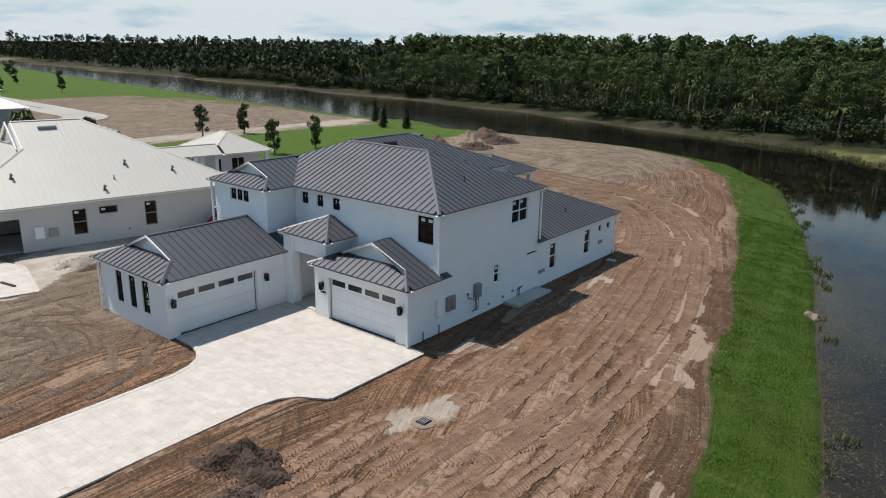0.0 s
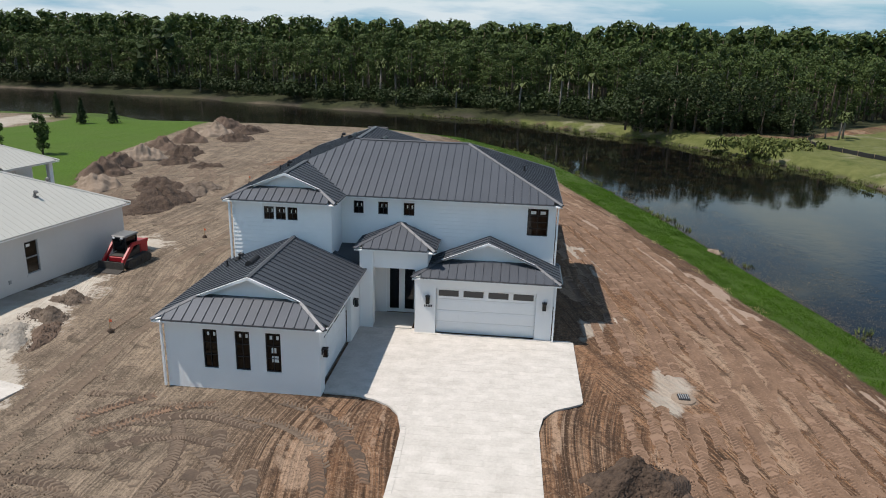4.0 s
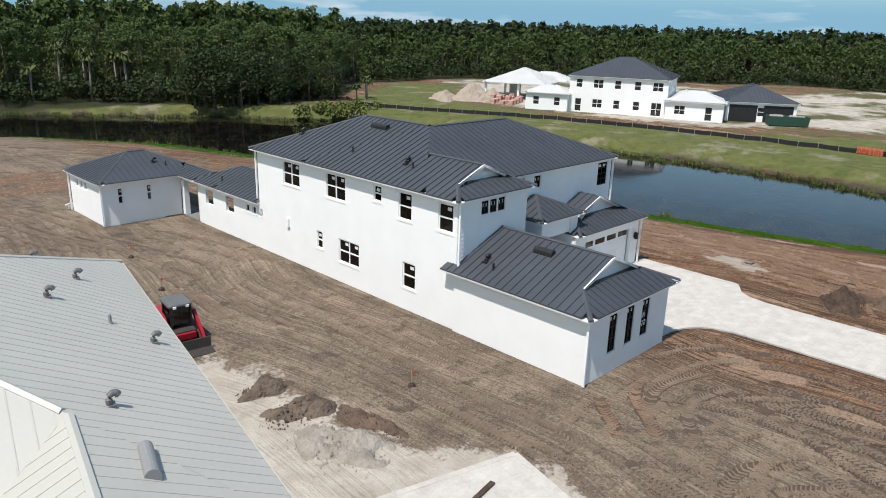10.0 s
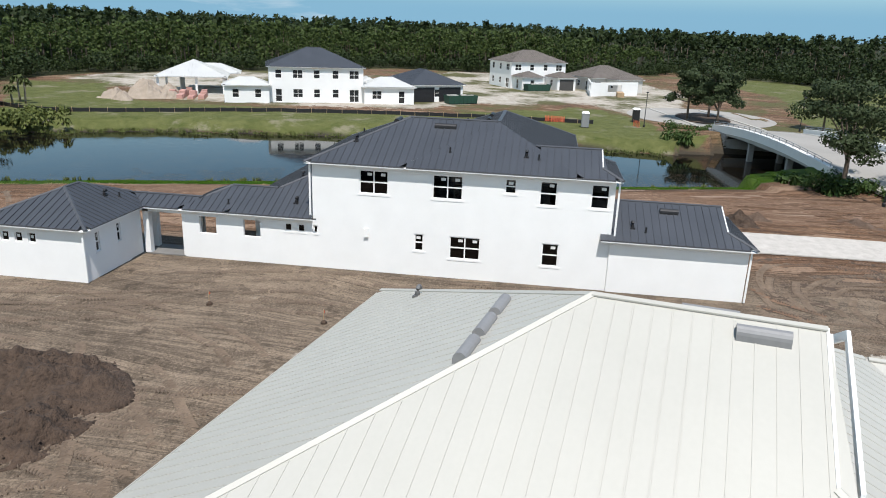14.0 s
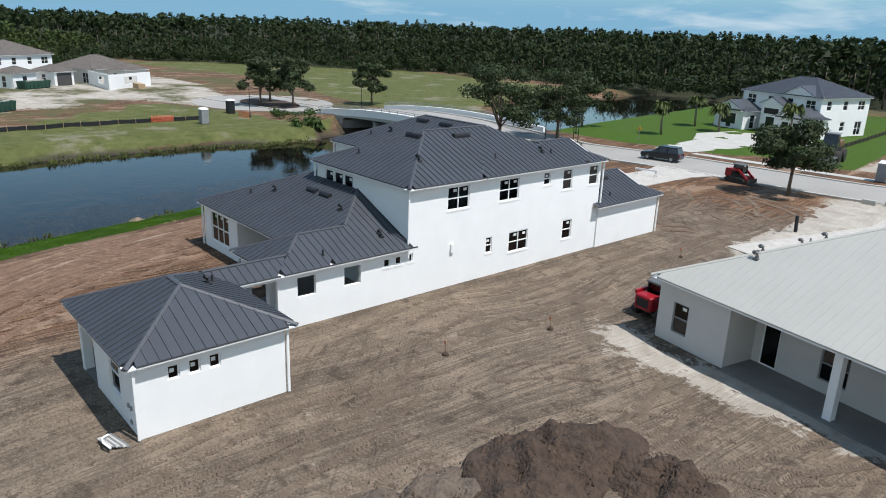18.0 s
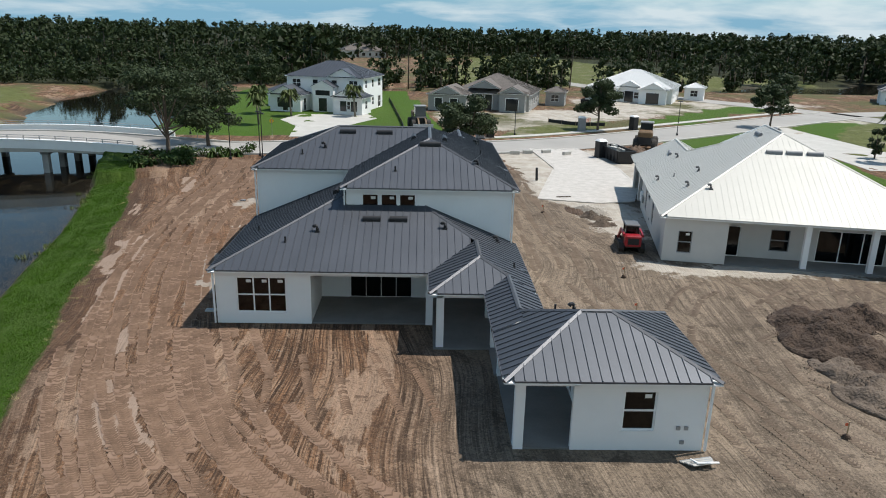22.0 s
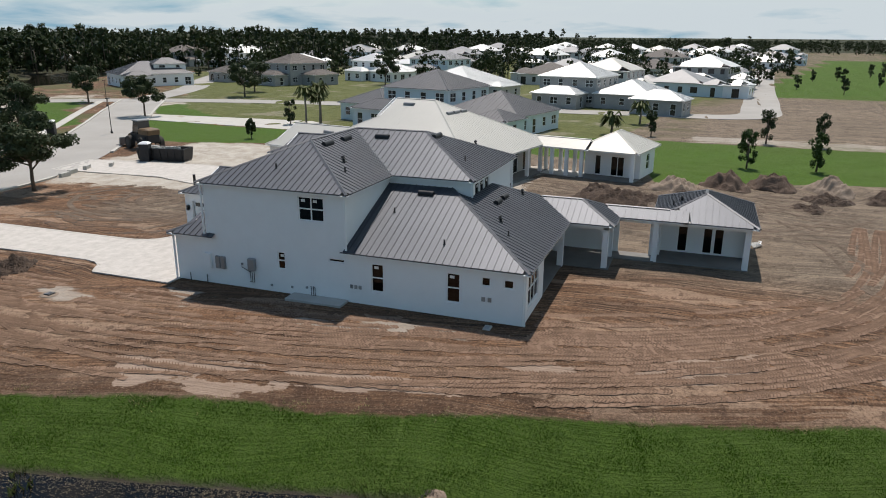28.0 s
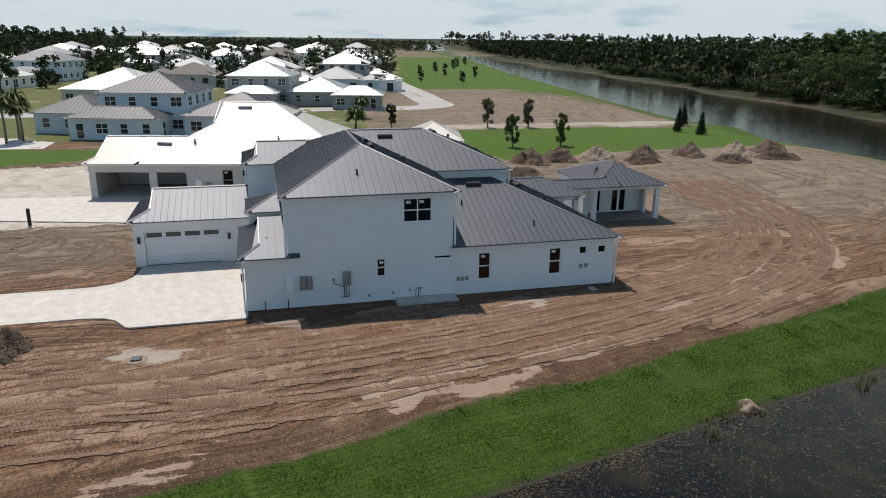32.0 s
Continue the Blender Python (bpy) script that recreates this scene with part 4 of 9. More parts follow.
            zr = z + PITCH * half
            if sx:
                my = (y0 + y1) / 2
                lines.append(((x0 + off("W"), my, zr), (x1 - off("E"), my, zr)))
            else:
                mx = (x0 + x1) / 2
                lines.append(((mx, y0 + off("S"), zr), (mx, y1 - off("N"), zr)))
            for pa, pb in lines:
                pa, pb = np.array(pa), np.array(pb)
                if np.linalg.norm(pb - pa) < 0.2:
                    continue
                ts = np.linspace(0, 1, 80)
                q = pa + ts[:, None] * (pb - pa)
                ok = ~hidden(q[:, 0], q[:, 1], q[:, 2] - 0.02, rects, i, walls)
                runs = np.flatnonzero(np.diff(np.r_[0, ok.astype(int), 0]))
                for s in range(0, len(runs), 2):
                    a, b = q[runs[s]], q[runs[s + 1] - 1]
                    d = b - a
                    if np.linalg.norm(d[:2]) < 0.15:
                        continue
                    side = np.array([-d[1], d[0], 0.0]) / np.linalg.norm(d[:2]) * 0.11
                    drop, up = np.array([0, 0, 0.02 if abs(d[2]) > 0.05 else 0.0]), np.array([0, 0, 0.055])
                    ring = lambda p: [p - side - drop + up * 0.2, p + up, p + side - drop + up * 0.2, p + side - drop - up * 0.5, p - side - drop - up * 0.5]
                    if split:
                        part("ridge_cap", Geo(o).loft([ring(a), ring(b)]), cap, holder)
                    else:
                        capg.loft([ring(a), ring(b)])
        if "S" in dutch:
            d = dutch["S"]
            hx = (x1 - x0) / 2 - d
            mx, yb, zb = (x0 + x1) / 2, y0 + d, z + PITCH * d
            zt = zb + PITCH * hx
            gab = Geo(o)
            gab.loft([[(mx - hx, yb + q, zb - 0.02), (mx + hx, yb + q, zb - 0.02), (mx, yb + q, zt - 0.03)] for q in (0.28, 0.34)])
            gb = part("gable", gab, face or TRIM, root)
            part("gable_flashing", Geo(o).box(mx - hx, yb - 0.03, zb - 0.03, mx + hx, yb + 0.3, zb - 0.005), cap, gb)
            for sgn in (-1, 1):
                rk = Geo(o)
                e, t0, t1 = mx + sgn * (hx + 0.0), 0.02, -0.11
                rk.loft([[(e, yb - 0.03 + q, zb + t0), (mx, yb - 0.03 + q, zt + t0), (mx, yb - 0.03 + q, zt + t1), (mx + sgn * (hx - 0.25), yb - 0.03 + q, zb - 0.01)] for q in (0.0, 0.06)])
                part("rake_board", rk, trim, gb)
    for i, (x0, y0, x1, y1, z) in enumerate(soffits or [r[:5] for r in rects]):
        part("soffit", Geo(o).box(x0 + 0.01, y0 + 0.01, z - 0.15 + 0.004 * i, x1 - 0.01, y1 - 0.01, z - 0.10 + 0.004 * i), trim, root)
    if rest.f:
        tagged(part("roof_sheet", rest, material, holder), kind="stuff")
    if seams.f:
        tagged(part("roof_seams", seams, material, holder), kind="stuff")
    if capg.f:
        part("ridge_cap", capg, cap, holder)
    if gut.f:
        part("gutter", gut, trim, root, "white painted gutter")
    return holder


def wall(root, o, axis, c, out, a0, a1, z0, z1, holes=(), material=None, thick=0.2, name="wall"):
    """An upright wall with openings cut through. axis: the axis that it stands across, at c; out: the way it faces."""
    g = Geo(o)
    us = sorted({a0, a1} | {v for h in holes for v in h[:2] if a0 < v < a1})
    zs = sorted({z0, z1} | {v for h in holes for v in h[2:4] if z0 < v < z1})
    solid = [[not any(h[0] < (ua + ub) / 2 < h[1] and h[2] < (za + zb) / 2 < h[3] for h in holes) for za, zb in zip(zs, zs[1:])] for ua, ub in zip(us, us[1:])]
    g.grid(us, zs, solid, lambda u, d, z: spot(axis, c, out, u, -thick * d, z))
    return part(name, g, material or STUCCO, root)


def spot(axis, c, out, a, d, z):
    return (c + out * d, a, z) if axis == "x" else (a, c + out * d, z)


def slab(g, axis, c, out, a0, a1, d0, d1, z0, z1):
    p, q = spot(axis, c, out, a0, d0, z0), spot(axis, c, out, a1, d1, z1)
    g.box(*[min(u, v) for u, v in zip(p, q)], *[max(u, v) for u, v in zip(p, q)])
    return g


def window(root, o, axis, c, out, a0, a1, z0, z1, cols=1, rows=2, frame_mat=None, pane=None, sill=True, sticker=True, name="window", fw=0.06, mull=None, trim=None):
    """A window set into its opening: frame with bars, a pane for each light, a sill and the maker's stickers."""
    frame_mat = frame_mat or TRIM
    g = Geo(o)
    ca, cz = np.linspace(a0 + fw, a1 - fw, cols + 1), np.linspace(z0 + fw, z1 - fw, rows + 1)
    b = 0.5 * (mull or (0.07 if cols <= 3 and rows <= 2 else 0.03))
    us = [a0, a0 + fw] + [v for a in ca[1:-1] for v in (a - b, a + b)] + [a1 - fw, a1]
    zs = [z0, z0 + fw] + [v for z in cz[1:-1] for v in (z - b, z + b)] + [z1 - fw, z1]
    solid = [[i % 2 == 0 or j % 2 == 0 for j in range(len(zs) - 1)] for i in range(len(us) - 1)]
    g.grid(us, zs, solid, lambda u, d, z: spot(axis, c, out, u, -0.05 - 0.08 * d, z))
    w = part(name, g, frame_mat, root)
    if cols * rows <= 6:
        for i in range(cols):
            for j in range(rows):
                part("pane", slab(Geo(o), axis, c, out, ca[i] + (b if i else 0), ca[i + 1] - (b if i < cols - 1 else 0), -0.098, -0.088, cz[j] + (b if j else 0), cz[j + 1] - (b if j < rows - 1 else 0)), pane or GLASS, w)
    else:
        part("pane", slab(Geo(o), axis, c, out, a0 + fw, a1 - fw, -0.098, -0.088, z0 + fw, z1 - fw), pane or GLASS, w)
    if sill:
        part("sill", slab(Geo(o), axis, c, out, a0 - 0.09, a1 + 0.09, -0.03, 0.022, z0 - 0.1, z0 - 0.003), trim or STUCCO, w)
    if sticker and z1 - z0 > 0.55:
        for i in range(min(cols, 3)):
            sg = Geo(o)
            aa = ca[i] + 0.12
            slab(sg, axis, c, out, aa, min(aa + 0.26, ca[i + 1] - 0.05), -0.084, -0.082, z1 - fw - 0.26, z1 - fw - 0.10)
            part("sticker", sg, PAPER, w, "white paper maker's sticker")
    return w


def inner_box(root, o, x0, y0, x1, y1, z0, z1):
    """Bare floor inside, so that the dim rooms are closed."""
    part("floor_slab", Geo(o).box(x0, y0, z0, x1, y1, z1), CONCRETE_SHADED, root)


def vent_stack(root, o, x, y, z, kind, material=BLACK):
    g = Geo(o)
    if kind == "goose":
        g.tube([(x, y, z - 0.1), (x, y, z + 0.16), (x + 0.02, y, z + 0.25), (x + 0.09, y, z + 0.31), (x + 0.17, y, z + 0.3), (x + 0.22, y, z + 0.23)], [0.085, 0.085, 0.085, 0.085, 0.09, 0.095], 10)
        g.box(x - 0.14, y - 0.14, z - 0.12, x + 0.14, y + 0.14, z + 0.03)
    else:
        g.tube([(x, y, z - 0.1), (x, y, z + 0.3)], [0.05, 0.05], 8)
        g.tube([(x, y, z - 0.1), (x, y, z + 0.06)], [0.11, 0.07], 8)
    part("vent_pipe", g, material, root)


def ridge_vent(root, o, a, b, material=BLACK, r=0.17):
    """A half-round roof vent lying along the slope from a to b."""
    a, b = Vector(a), Vector(b)
    d = (b - a).normalized()
    n = Vector((0, 0, 1))
    s = d.cross(n).normalized()
    rings = [[p + r * math.cos(t) * s + (0.05 + r * 1.1 * math.sin(t)) * n for t in [math.pi * k / 8 for k in range(9)]] + [p - r * s - 0.1 * n, p + r * s - 0.1 * n] for p in (a, b)]
    part("roof_vent", Geo(o).loft(rings), material, root)


def downspout(root, o, x, y, z0, z1):
    part("downspout", Geo(o).box(x - 0.04, y - 0.05, z0, x + 0.04, y + 0.05, z1), TRIM, root)


def sconce(root, o, axis, c, out, a, z):
    g = Geo(o)
    slab(g, axis, c, out, a - 0.07, a + 0.07, 0.0, 0.03, z - 0.12, z + 0.16)
    slab(g, axis, c, out, a - 0.02, a + 0.02, 0.03, 0.16, z + 0.19, z + 0.22)
    slab(g, axis, c, out, a - 0.11, a + 0.11, 0.05, 0.25, z + 0.14, z + 0.18)
    slab(g, axis, c, out, a - 0.09, a + 0.09, 0.06, 0.24, z - 0.2, z - 0.17)
    for p in (-0.09, 0.075):
        for q in (0.06, 0.225):
            slab(g, axis, c, out, a + p, a + p + 0.015, q, q + 0.015, z - 0.2, z + 0.15)
    s = part("wall_lantern", g, BLACK, root, "black metal lantern with clear panes")
    part("lantern_glass", slab(Geo(o), axis, c, out, a - 0.07, a + 0.07, 0.08, 0.22, z - 0.17, z + 0.13), GLASS, s)


def garage_door(root, o, axis, c, out, a0, a1, z1, material=TRIM):
    """A sectional door: four rows of pressed panels, the top row glazed."""
    base = Geo(o)
    slab(base, axis, c, out, a0, a1, -0.30, -0.27, 0.0, z1)
    d = part("garage_door", base, material, root, "white sectional garage door with four panes")
    rows = np.linspace(0.02, z1, 5)
    for j in range(4):
        sec = Geo(o)
        z0, zt = rows[j] + 0.008, rows[j + 1] - 0.008
        slab(sec, axis, c, out, a0 + 0.01, a1 - 0.01, -0.27, -0.245, z0, zt)
        if j < 3:
            for k in range(8):
                w = (a1 - a0) / 8
                slab(sec, axis, c, out, a0 + k * w + 0.08, a0 + (k + 1) * w - 0.08, -0.245, -0.235, z0 + 0.09, zt - 0.09)
        part("door_section", sec, material, d)
    for k in range(4):
        w = (a1 - a0) / 4
        p = a0 + k * w
        fr = Geo(o)
        slab(fr, axis, c, out, p + 0.07, p + w - 0.07, -0.245, -0.228, rows[3] + 0.10, rows[4] - 0.10)
        f = part("door_light", fr, TRIM, d)
        part("pane", slab(Geo(o), axis, c, out, p + 0.12, p + w - 0.12, -0.228, -0.224, rows[3] + 0.14, rows[4] - 0.14), DARK_PANE, f)


# ---- the main house ----
HO = (-30.0, 34.0, 0.0)
ZU, ZL, ZP, ZG = 6.365, 3.085, 3.055, 3.06


def main_house():
    h = thing("house", HO, "new white stucco two-storey house with charcoal standing-seam metal roofs", "house")
    o = HO
    upper = [(-37.3, 24.4, -32.35, 26.6), (-37.3, 26.45, -21.45, 35.87), (-37.3, 35.8, -27.75, 41.3)]
    # upper roofs
    roof(h, o, [rect(-37.66, 26.12, -21.18, 36.22, ZU), rect(-37.66, 26.12, -27.42, 41.66, ZU), rect(-37.66, 24.06, -32.03, 31.0, ZU, "N", {"S": 1.05})], ROOF_DARK, ROOF_CAP, each=170)
    # lower roofs
    roof(h, o, [rect(-37.77, 16.73, -30.65, 24.95, ZL, "N", {"S": 1.35})], ROOF_DARK, ROOF_CAP, upper[:1], each=70, soffits=[(-37.77, 16.73, -30.65, 24.38, ZL)])
    roof(h, o, [rect(-28.26, 23.72, -21.12, 27.1, ZG, "N", {"S": 1.25})], ROOF_DARK, ROOF_CAP, [(-37.3, 26.45, -21.45, 35.87)], each=40, soffits=[(-28.26, 23.72, -21.12, 26.43, ZG)])
    roof(h, o, [rect(-31.2, 24.2, -27.2, 28.2, 4.22)], ROOF_DARK, ROOF_CAP, [(-37.3, 26.45, -21.45, 35.87)], each=40, soffits=[(-31.2, 24.2, -27.2, 26.43, 4.22)])
    roof(h, o, [rect(-37.66, 30.0, -21.17, 46.68, ZP, "S"), rect(-37.66, 40.0, -32.5, 49.6, ZP, "S"), rect(-37.66, 44.0, -35.13, 54.0, ZP, "SN"), rect(-43.13, 51.63, -35.13, 58.39, ZP)], ROOF_DARK, ROOF_CAP, [(-38.0, 24.4, -27.75, 41.3), (-38.0, 24.4, -21.0, 35.87)], each=200, soffits=[(-37.66, 41.3, -21.17, 46.68, ZP), (-27.75, 35.87, -21.17, 41.3, ZP), (-37.66, 46.68, -32.5, 49.6, ZP), (-37.66, 49.6, -35.13, 51.63, ZP), (-43.13, 51.63, -35.13, 58.39, ZP)])
    # low dark flashing roof between the garage and the porch
    part("link_roof", Geo(o).loft([[(-32.4, 24.3, 3.06), (-30.6, 24.3, 3.06), (-30.6, 26.45, 3.7), (-32.4, 26.45, 3.7)], [(-32.4, 24.3, 3.12), (-30.6, 24.3, 3.12), (-30.6, 26.45, 3.76), (-32.4, 26.45, 3.76)]]), ROOF_CAP, h)
    # west wall
    W = [(36.87, 38.54, 4.64, 6.0, 2, 2), (32.65, 34.35, 4.62, 5.98, 2, 2), (29.7, 30.32, 5.18, 6.0, 1, 2), (27.47, 28.41, 4.64, 6.0, 1, 2), (24.68, 25.65, 4.66, 6.0, 1, 2), (34.78, 35.31, 1.49, 2.5, 1, 2), (31.53, 33.28, 1.18, 2.5, 2, 2), (27.14, 28.07, 1.17, 2.5, 1, 2)]
    R = [(42.59, 43.03, 2.08, 2.56, 1, 1), (41.80, 42.24, 2.08, 2.56, 1, 1), (41.02, 41.29, 2.08, 2.56, 1, 1)]
    HOLE = [(44.53, 45.57, 1.56, 2.58), (47.27, 48.32, 1.55, 2.59)]
    wall(h, o, "x", -37.3, -1, 24.4, 41.3, 0, 6.22, [w[:4] for w in W] + [R[2][:4]])
    wall(h, o, "x", -37.3, -1, 41.3, 49.42, 0, 2.92, [w[:4] for w in R[:2]] + HOLE)
    part("beam", Geo(o).box(-37.3, 49.42, 2.66, -37.1, 52.1, 2.92), STUCCO, h)
    for w in W + R:
        window(h, o, "x", -37.3, -1, *w[:4], *w[4:])
    part("wall_vent_box", Geo(o).box(-37.42, 38.0, 2.1, -37.3, 38.25, 2.6), TRIM, h)
    # south walls of the upper storey, clad in boards
    U1 = [(-35.70, -35.20, 5.36, 6.01, 2, 2), (-35.11, -34.61, 5.36, 6.01, 2, 2), (-34.52, -34.02, 5.36, 6.01, 2, 2)]
    V = [(-31.71, -31.19, 5.37, 6.03, 2, 2), (-30.43, -29.93, 5.37, 6.03, 2, 2), (-29.12, -28.57, 5.37, 6.03, 2, 2), (-22.85, -21.83, 4.65, 6.05, 2, 4)]
    wall(h, o, "y", 24.4, -1, -37.1, -32.55, 2.5, 6.22, [u[:4] for u in U1])
    wall(h, o, "x", -32.35, 1, 24.4, 26.45, 2.5, 6.22)
    wall(h, o, "y", 26.45, -1, -32.35, -21.64, 0.0, 6.22, [v[:4] for v in V] + [(-30.0, -28.35, 0.0, 2.75)])
    for u in U1:
        window(h, o, "y", 24.4, -1, *u[:4], *u[4:], frame_mat=BLACK, sill=False, mull=0.025, fw=0.035)
    for v in V:
        window(h, o, "y", 26.45, -1, *v[:4], *v[4:], frame_mat=BLACK, sill=False, mull=0.025, fw=0.035)
    for c, x0, x1, zb, holes in ((24.4, -37.28, -32.37, 3.2, U1), (26.45, -32.3, -21.46, 3.2, V)):
        z = zb
        while z < 6.1:
            u = x0
            for a, b in sorted((q[0] - 0.05, q[1] + 0.05) for q in holes if q[2] - 0.05 < z + 0.19 and q[3] + 0.05 > z) + [(x1, x1)]:
                if a > u + 0.02:
                    g = Geo(o)
                    g.loft([[(p, c, z), (p, c - 0.028, z), (p, c - 0.008, z + 0.19), (p, c, z + 0.19)] for p in (u, a)])
                    part("siding_board", g, TRIM, h)
                u = max(u, b)
            z += 0.2
    z = 3.2
    while z < 6.1:
        part("siding_board", Geo(o).loft([[(-32.35, p, z), (-32.322, p, z), (-32.342, p, z + 0.19), (-32.35, p, z + 0.19)] for p in (24.4, 26.42)]), TRIM, h)
        z += 0.2
    # east wall
    E = [(32.95, 34.61, 4.6, 6.0, 2, 2), (31.38, 31.90, 1.47, 2.54, 1, 2)]
    E2 = [(37.47, 38.24, 0.84, 2.51, 1, 2), (41.98, 42.77, 0.83, 2.52, 1, 2), (43.95, 44.47, 2.0, 2.52, 1, 1), (45.19, 45.75, 2.0, 2.51, 1, 1)]
    E3 = (34.76, 35.82, 2.30, 2.53, 1, 1)
    wall(h, o, "x", -21.44, 1, 24.11, 26.45, 0, 2.92)
    wall(h, o, "x", -21.44, 1, 26.45, 35.87, 0, 6.22, [e[:4] for e in E] + [E3[:4]])
    wall(h, o, "x", -21.44, 1, 35.87, 46.3, 0, 2.92, [e[:4] for e in E2])
    for e in E + E2 + [E3]:
        window(h, o, "x", -21.44, 1, *e[:4], *e[4:], frame_mat=TRIM)
    # north walls
    N = [(-31.74, -30.78, 5.06, 5.95, 1, 1), (-30.67, -29.71, 5.06, 5.95, 1, 1), (-29.60, -28.64, 5.06, 5.95, 1, 1)]
    wall(h, o, "y", 41.3, 1, -37.1, -27.95, 0, 6.22, [n[:4] for n in N])
    for n in N:
        window(h, o, "y", 41.3, 1, *n[:4], *n[4:])
    wall(h, o, "x", -27.75, 1, 35.87, 41.3, 2.4, 6.22)
    wall(h, o, "y", 35.87, 1, -27.75, -21.64, 2.4, 6.22)
    B = (-25.09, -22.51, 0.62, 2.57, 3, 2)
    wall(h, o, "y", 46.3, 1, -26.37, -21.64, 0, 2.92, [B[:4]])
    window(h, o, "y", 46.3, 1, *B[:4], *B[4:])
    # rear terrace: side wall, back wall with sliding doors, beam, columns
    wall(h, o, "x", -26.37, -1, 42.4, 46.1, 0, 2.92, [], name="terrace_wall")
    wall(h, o, "y", 42.4, 1, -37.1, -26.17, 0, 2.92, [(-31.6, -28.0, 0.02, 2.4)], name="terrace_wall")
    window(h, o, "y", 42.4, 1, -31.6, -28.0, 0.02, 2.4, 4, 1, frame_mat=TRIM, sill=False, sticker=False, name="sliding_door")
    part("beam", Geo(o).box(-32.75, 45.98, 2.68, -26.37, 46.3, 2.92), STUCCO, h)
    part("terrace_floor", Geo(o).box(-37.1, 41.3, -0.25, -26.2, 46.25, 0.06), CONCRETE_SHADED, h)
    part("terrace_floor", Geo(o).box(-37.1, 46.25, -0.25, -32.75, 49.3, 0.06), CONCRETE_SHADED, h)
    part("walkway_floor", Geo(o).box(-37.3, 49.3, -0.25, -35.5, 52.0, 0.06), CONCRETE_SHADED, h)
    for x, y in ((-32.75, 45.95), (-33.25, 48.8), (-35.95, 48.8), (-36.0, 51.8), (-37.3, 51.55), (-36.02, 57.6), (-36.0, 45.0)):
        col = Geo(o).box(x, y, 0.0, x + 0.37, y + 0.37, 2.92)
        part("column", col, STUCCO, h)
    part("beam", Geo(o).box(-33.22, 46.3, 2.66, -32.89, 49.17, 2.92), STUCCO, h)
    part("beam", Geo(o).box(-36.0, 48.83, 2.661, -32.88, 49.15, 2.922), STUCCO, h)
    part("beam", Geo(o).box(-35.97, 49.2, 2.66, -35.66, 57.97, 2.92), STUCCO, h)
    part("beam", Geo(o).box(-38.0, 57.7, 2.661, -35.68, 57.98, 2.921), STUCCO, h)
    # pool house
    P = [(54.80, 55.26, 2.02, 2.60, 1, 1), (55.59, 56.05, 2.02, 2.60, 1, 1), (56.38, 56.84, 2.02, 2.60, 1, 1)]
    wall(h, o, "x", -42.82, -1, 52.06, 57.98, 0, 2.92, [p[:4] for p in P])
    for p in P:
        window(h, o, "x", -42.82, -1, *p[:4], *p[4:], sill=False)
    Q = [(-41.78, -41.42, 1.43, 2.54, 1, 2), (-39.78, -39.42, 1.43, 2.54, 1, 2)]
    wall(h, o, "y", 52.06, -1, -42.62, -37.3, 0, 2.92, [q[:4] for q in Q])
    for q in Q:
        window(h, o, "y", 52.06, -1, *q[:4], *q[4:])
    S = (-40.92, -39.68, 0.84, 2.48, 1, 2)
    wall(h, o, "y", 57.98, 1, -42.62, -37.8, 0, 2.92, [S[:4]])
    window(h, o, "y", 57.98, 1, *S[:4], *S[4:])
    D = [(53.3, 54.1, 0.05, 2.35), (55.0, 56.5, 0.05, 2.35)]
    wall(h, o, "x", -38.6, 1, 52.26, 57.78, 0, 2.92, D)
    window(h, o, "x", -38.6, 1, *D[0], 1, 1, sill=False, sticker=False, name="glazed_door", fw=0.12)
    window(h, o, "x", -38.6, 1, *D[1], 2, 1, sill=False, sticker=False, name="glazed_door", fw=0.12, mull=0.22)
    part("porch_floor", Geo(o).box(-38.6, 52.0, -0.25, -35.64, 57.95, 0.06), CONCRETE_SHADED, h)
    part("pipe_box", Geo(o).box(-42.2, 57.98, 0.9, -42.05, 58.04, 1.05), GREY, h)
    part("pipe_box", Geo(o).box(-41.9, 57.98, 0.9, -41.75, 58.04, 1.05), GREY, h)
    part("pipe_box", Geo(o).box(-42.1, 57.98, 0.3, -41.95, 58.04, 0.45), GREY, h)
    # left garage wing
    wall(h, o, "x", -37.4, -1, 17.06, 24.4, 0, 2.94)
    L = [(-35.81, -35.21, 0.93, 2.64, 2, 3), (-34.47, -33.86, 0.93, 2.64, 2, 3), (-33.20, -32.57, 0.93, 2.64, 2, 3)]
    wall(h, o, "y", 17.06, -1, -37.2, -31.17, 0, 2.94, [q[:4] for q in L])
    for q in L:
        window(h, o, "y", 17.06, -1, *q[:4], *q[4:], frame_mat=BLACK, mull=0.025, fw=0.04)
    part("sticker", Geo(o).box(-32.98, 17.135, 1.75, -32.78, 17.14, 1.98), PAPER, h)
    part("sticker", Geo(o).box(-32.98, 17.135, 1.35, -32.70, 17.14, 1.62), PAPER, h)
    wall(h, o, "x", -30.97, 1, 17.06, 24.9, 0, 2.94, [(17.70, 22.45, 0.0, 2.36)])
    garage_door(h, o, "x", -30.97, 1, 17.70, 22.45, 2.36)
    sconce(h, o, "x", -30.97, 1, 17.38, 1.85)
    sconce(h, o, "x", -30.97, 1, 23.0, 1.85)
    # right garage wing
    wall(h, o, "y", 24.11, -1, -27.95, -21.64, 0, 2.92, [(-27.12, -22.25, 0.0, 2.40)])
    garage_door(h, o, "y", 24.11, -1, -27.12, -22.25, 2.40)
    sconce(h, o, "y", 24.11, -1, -27.5, 1.85)
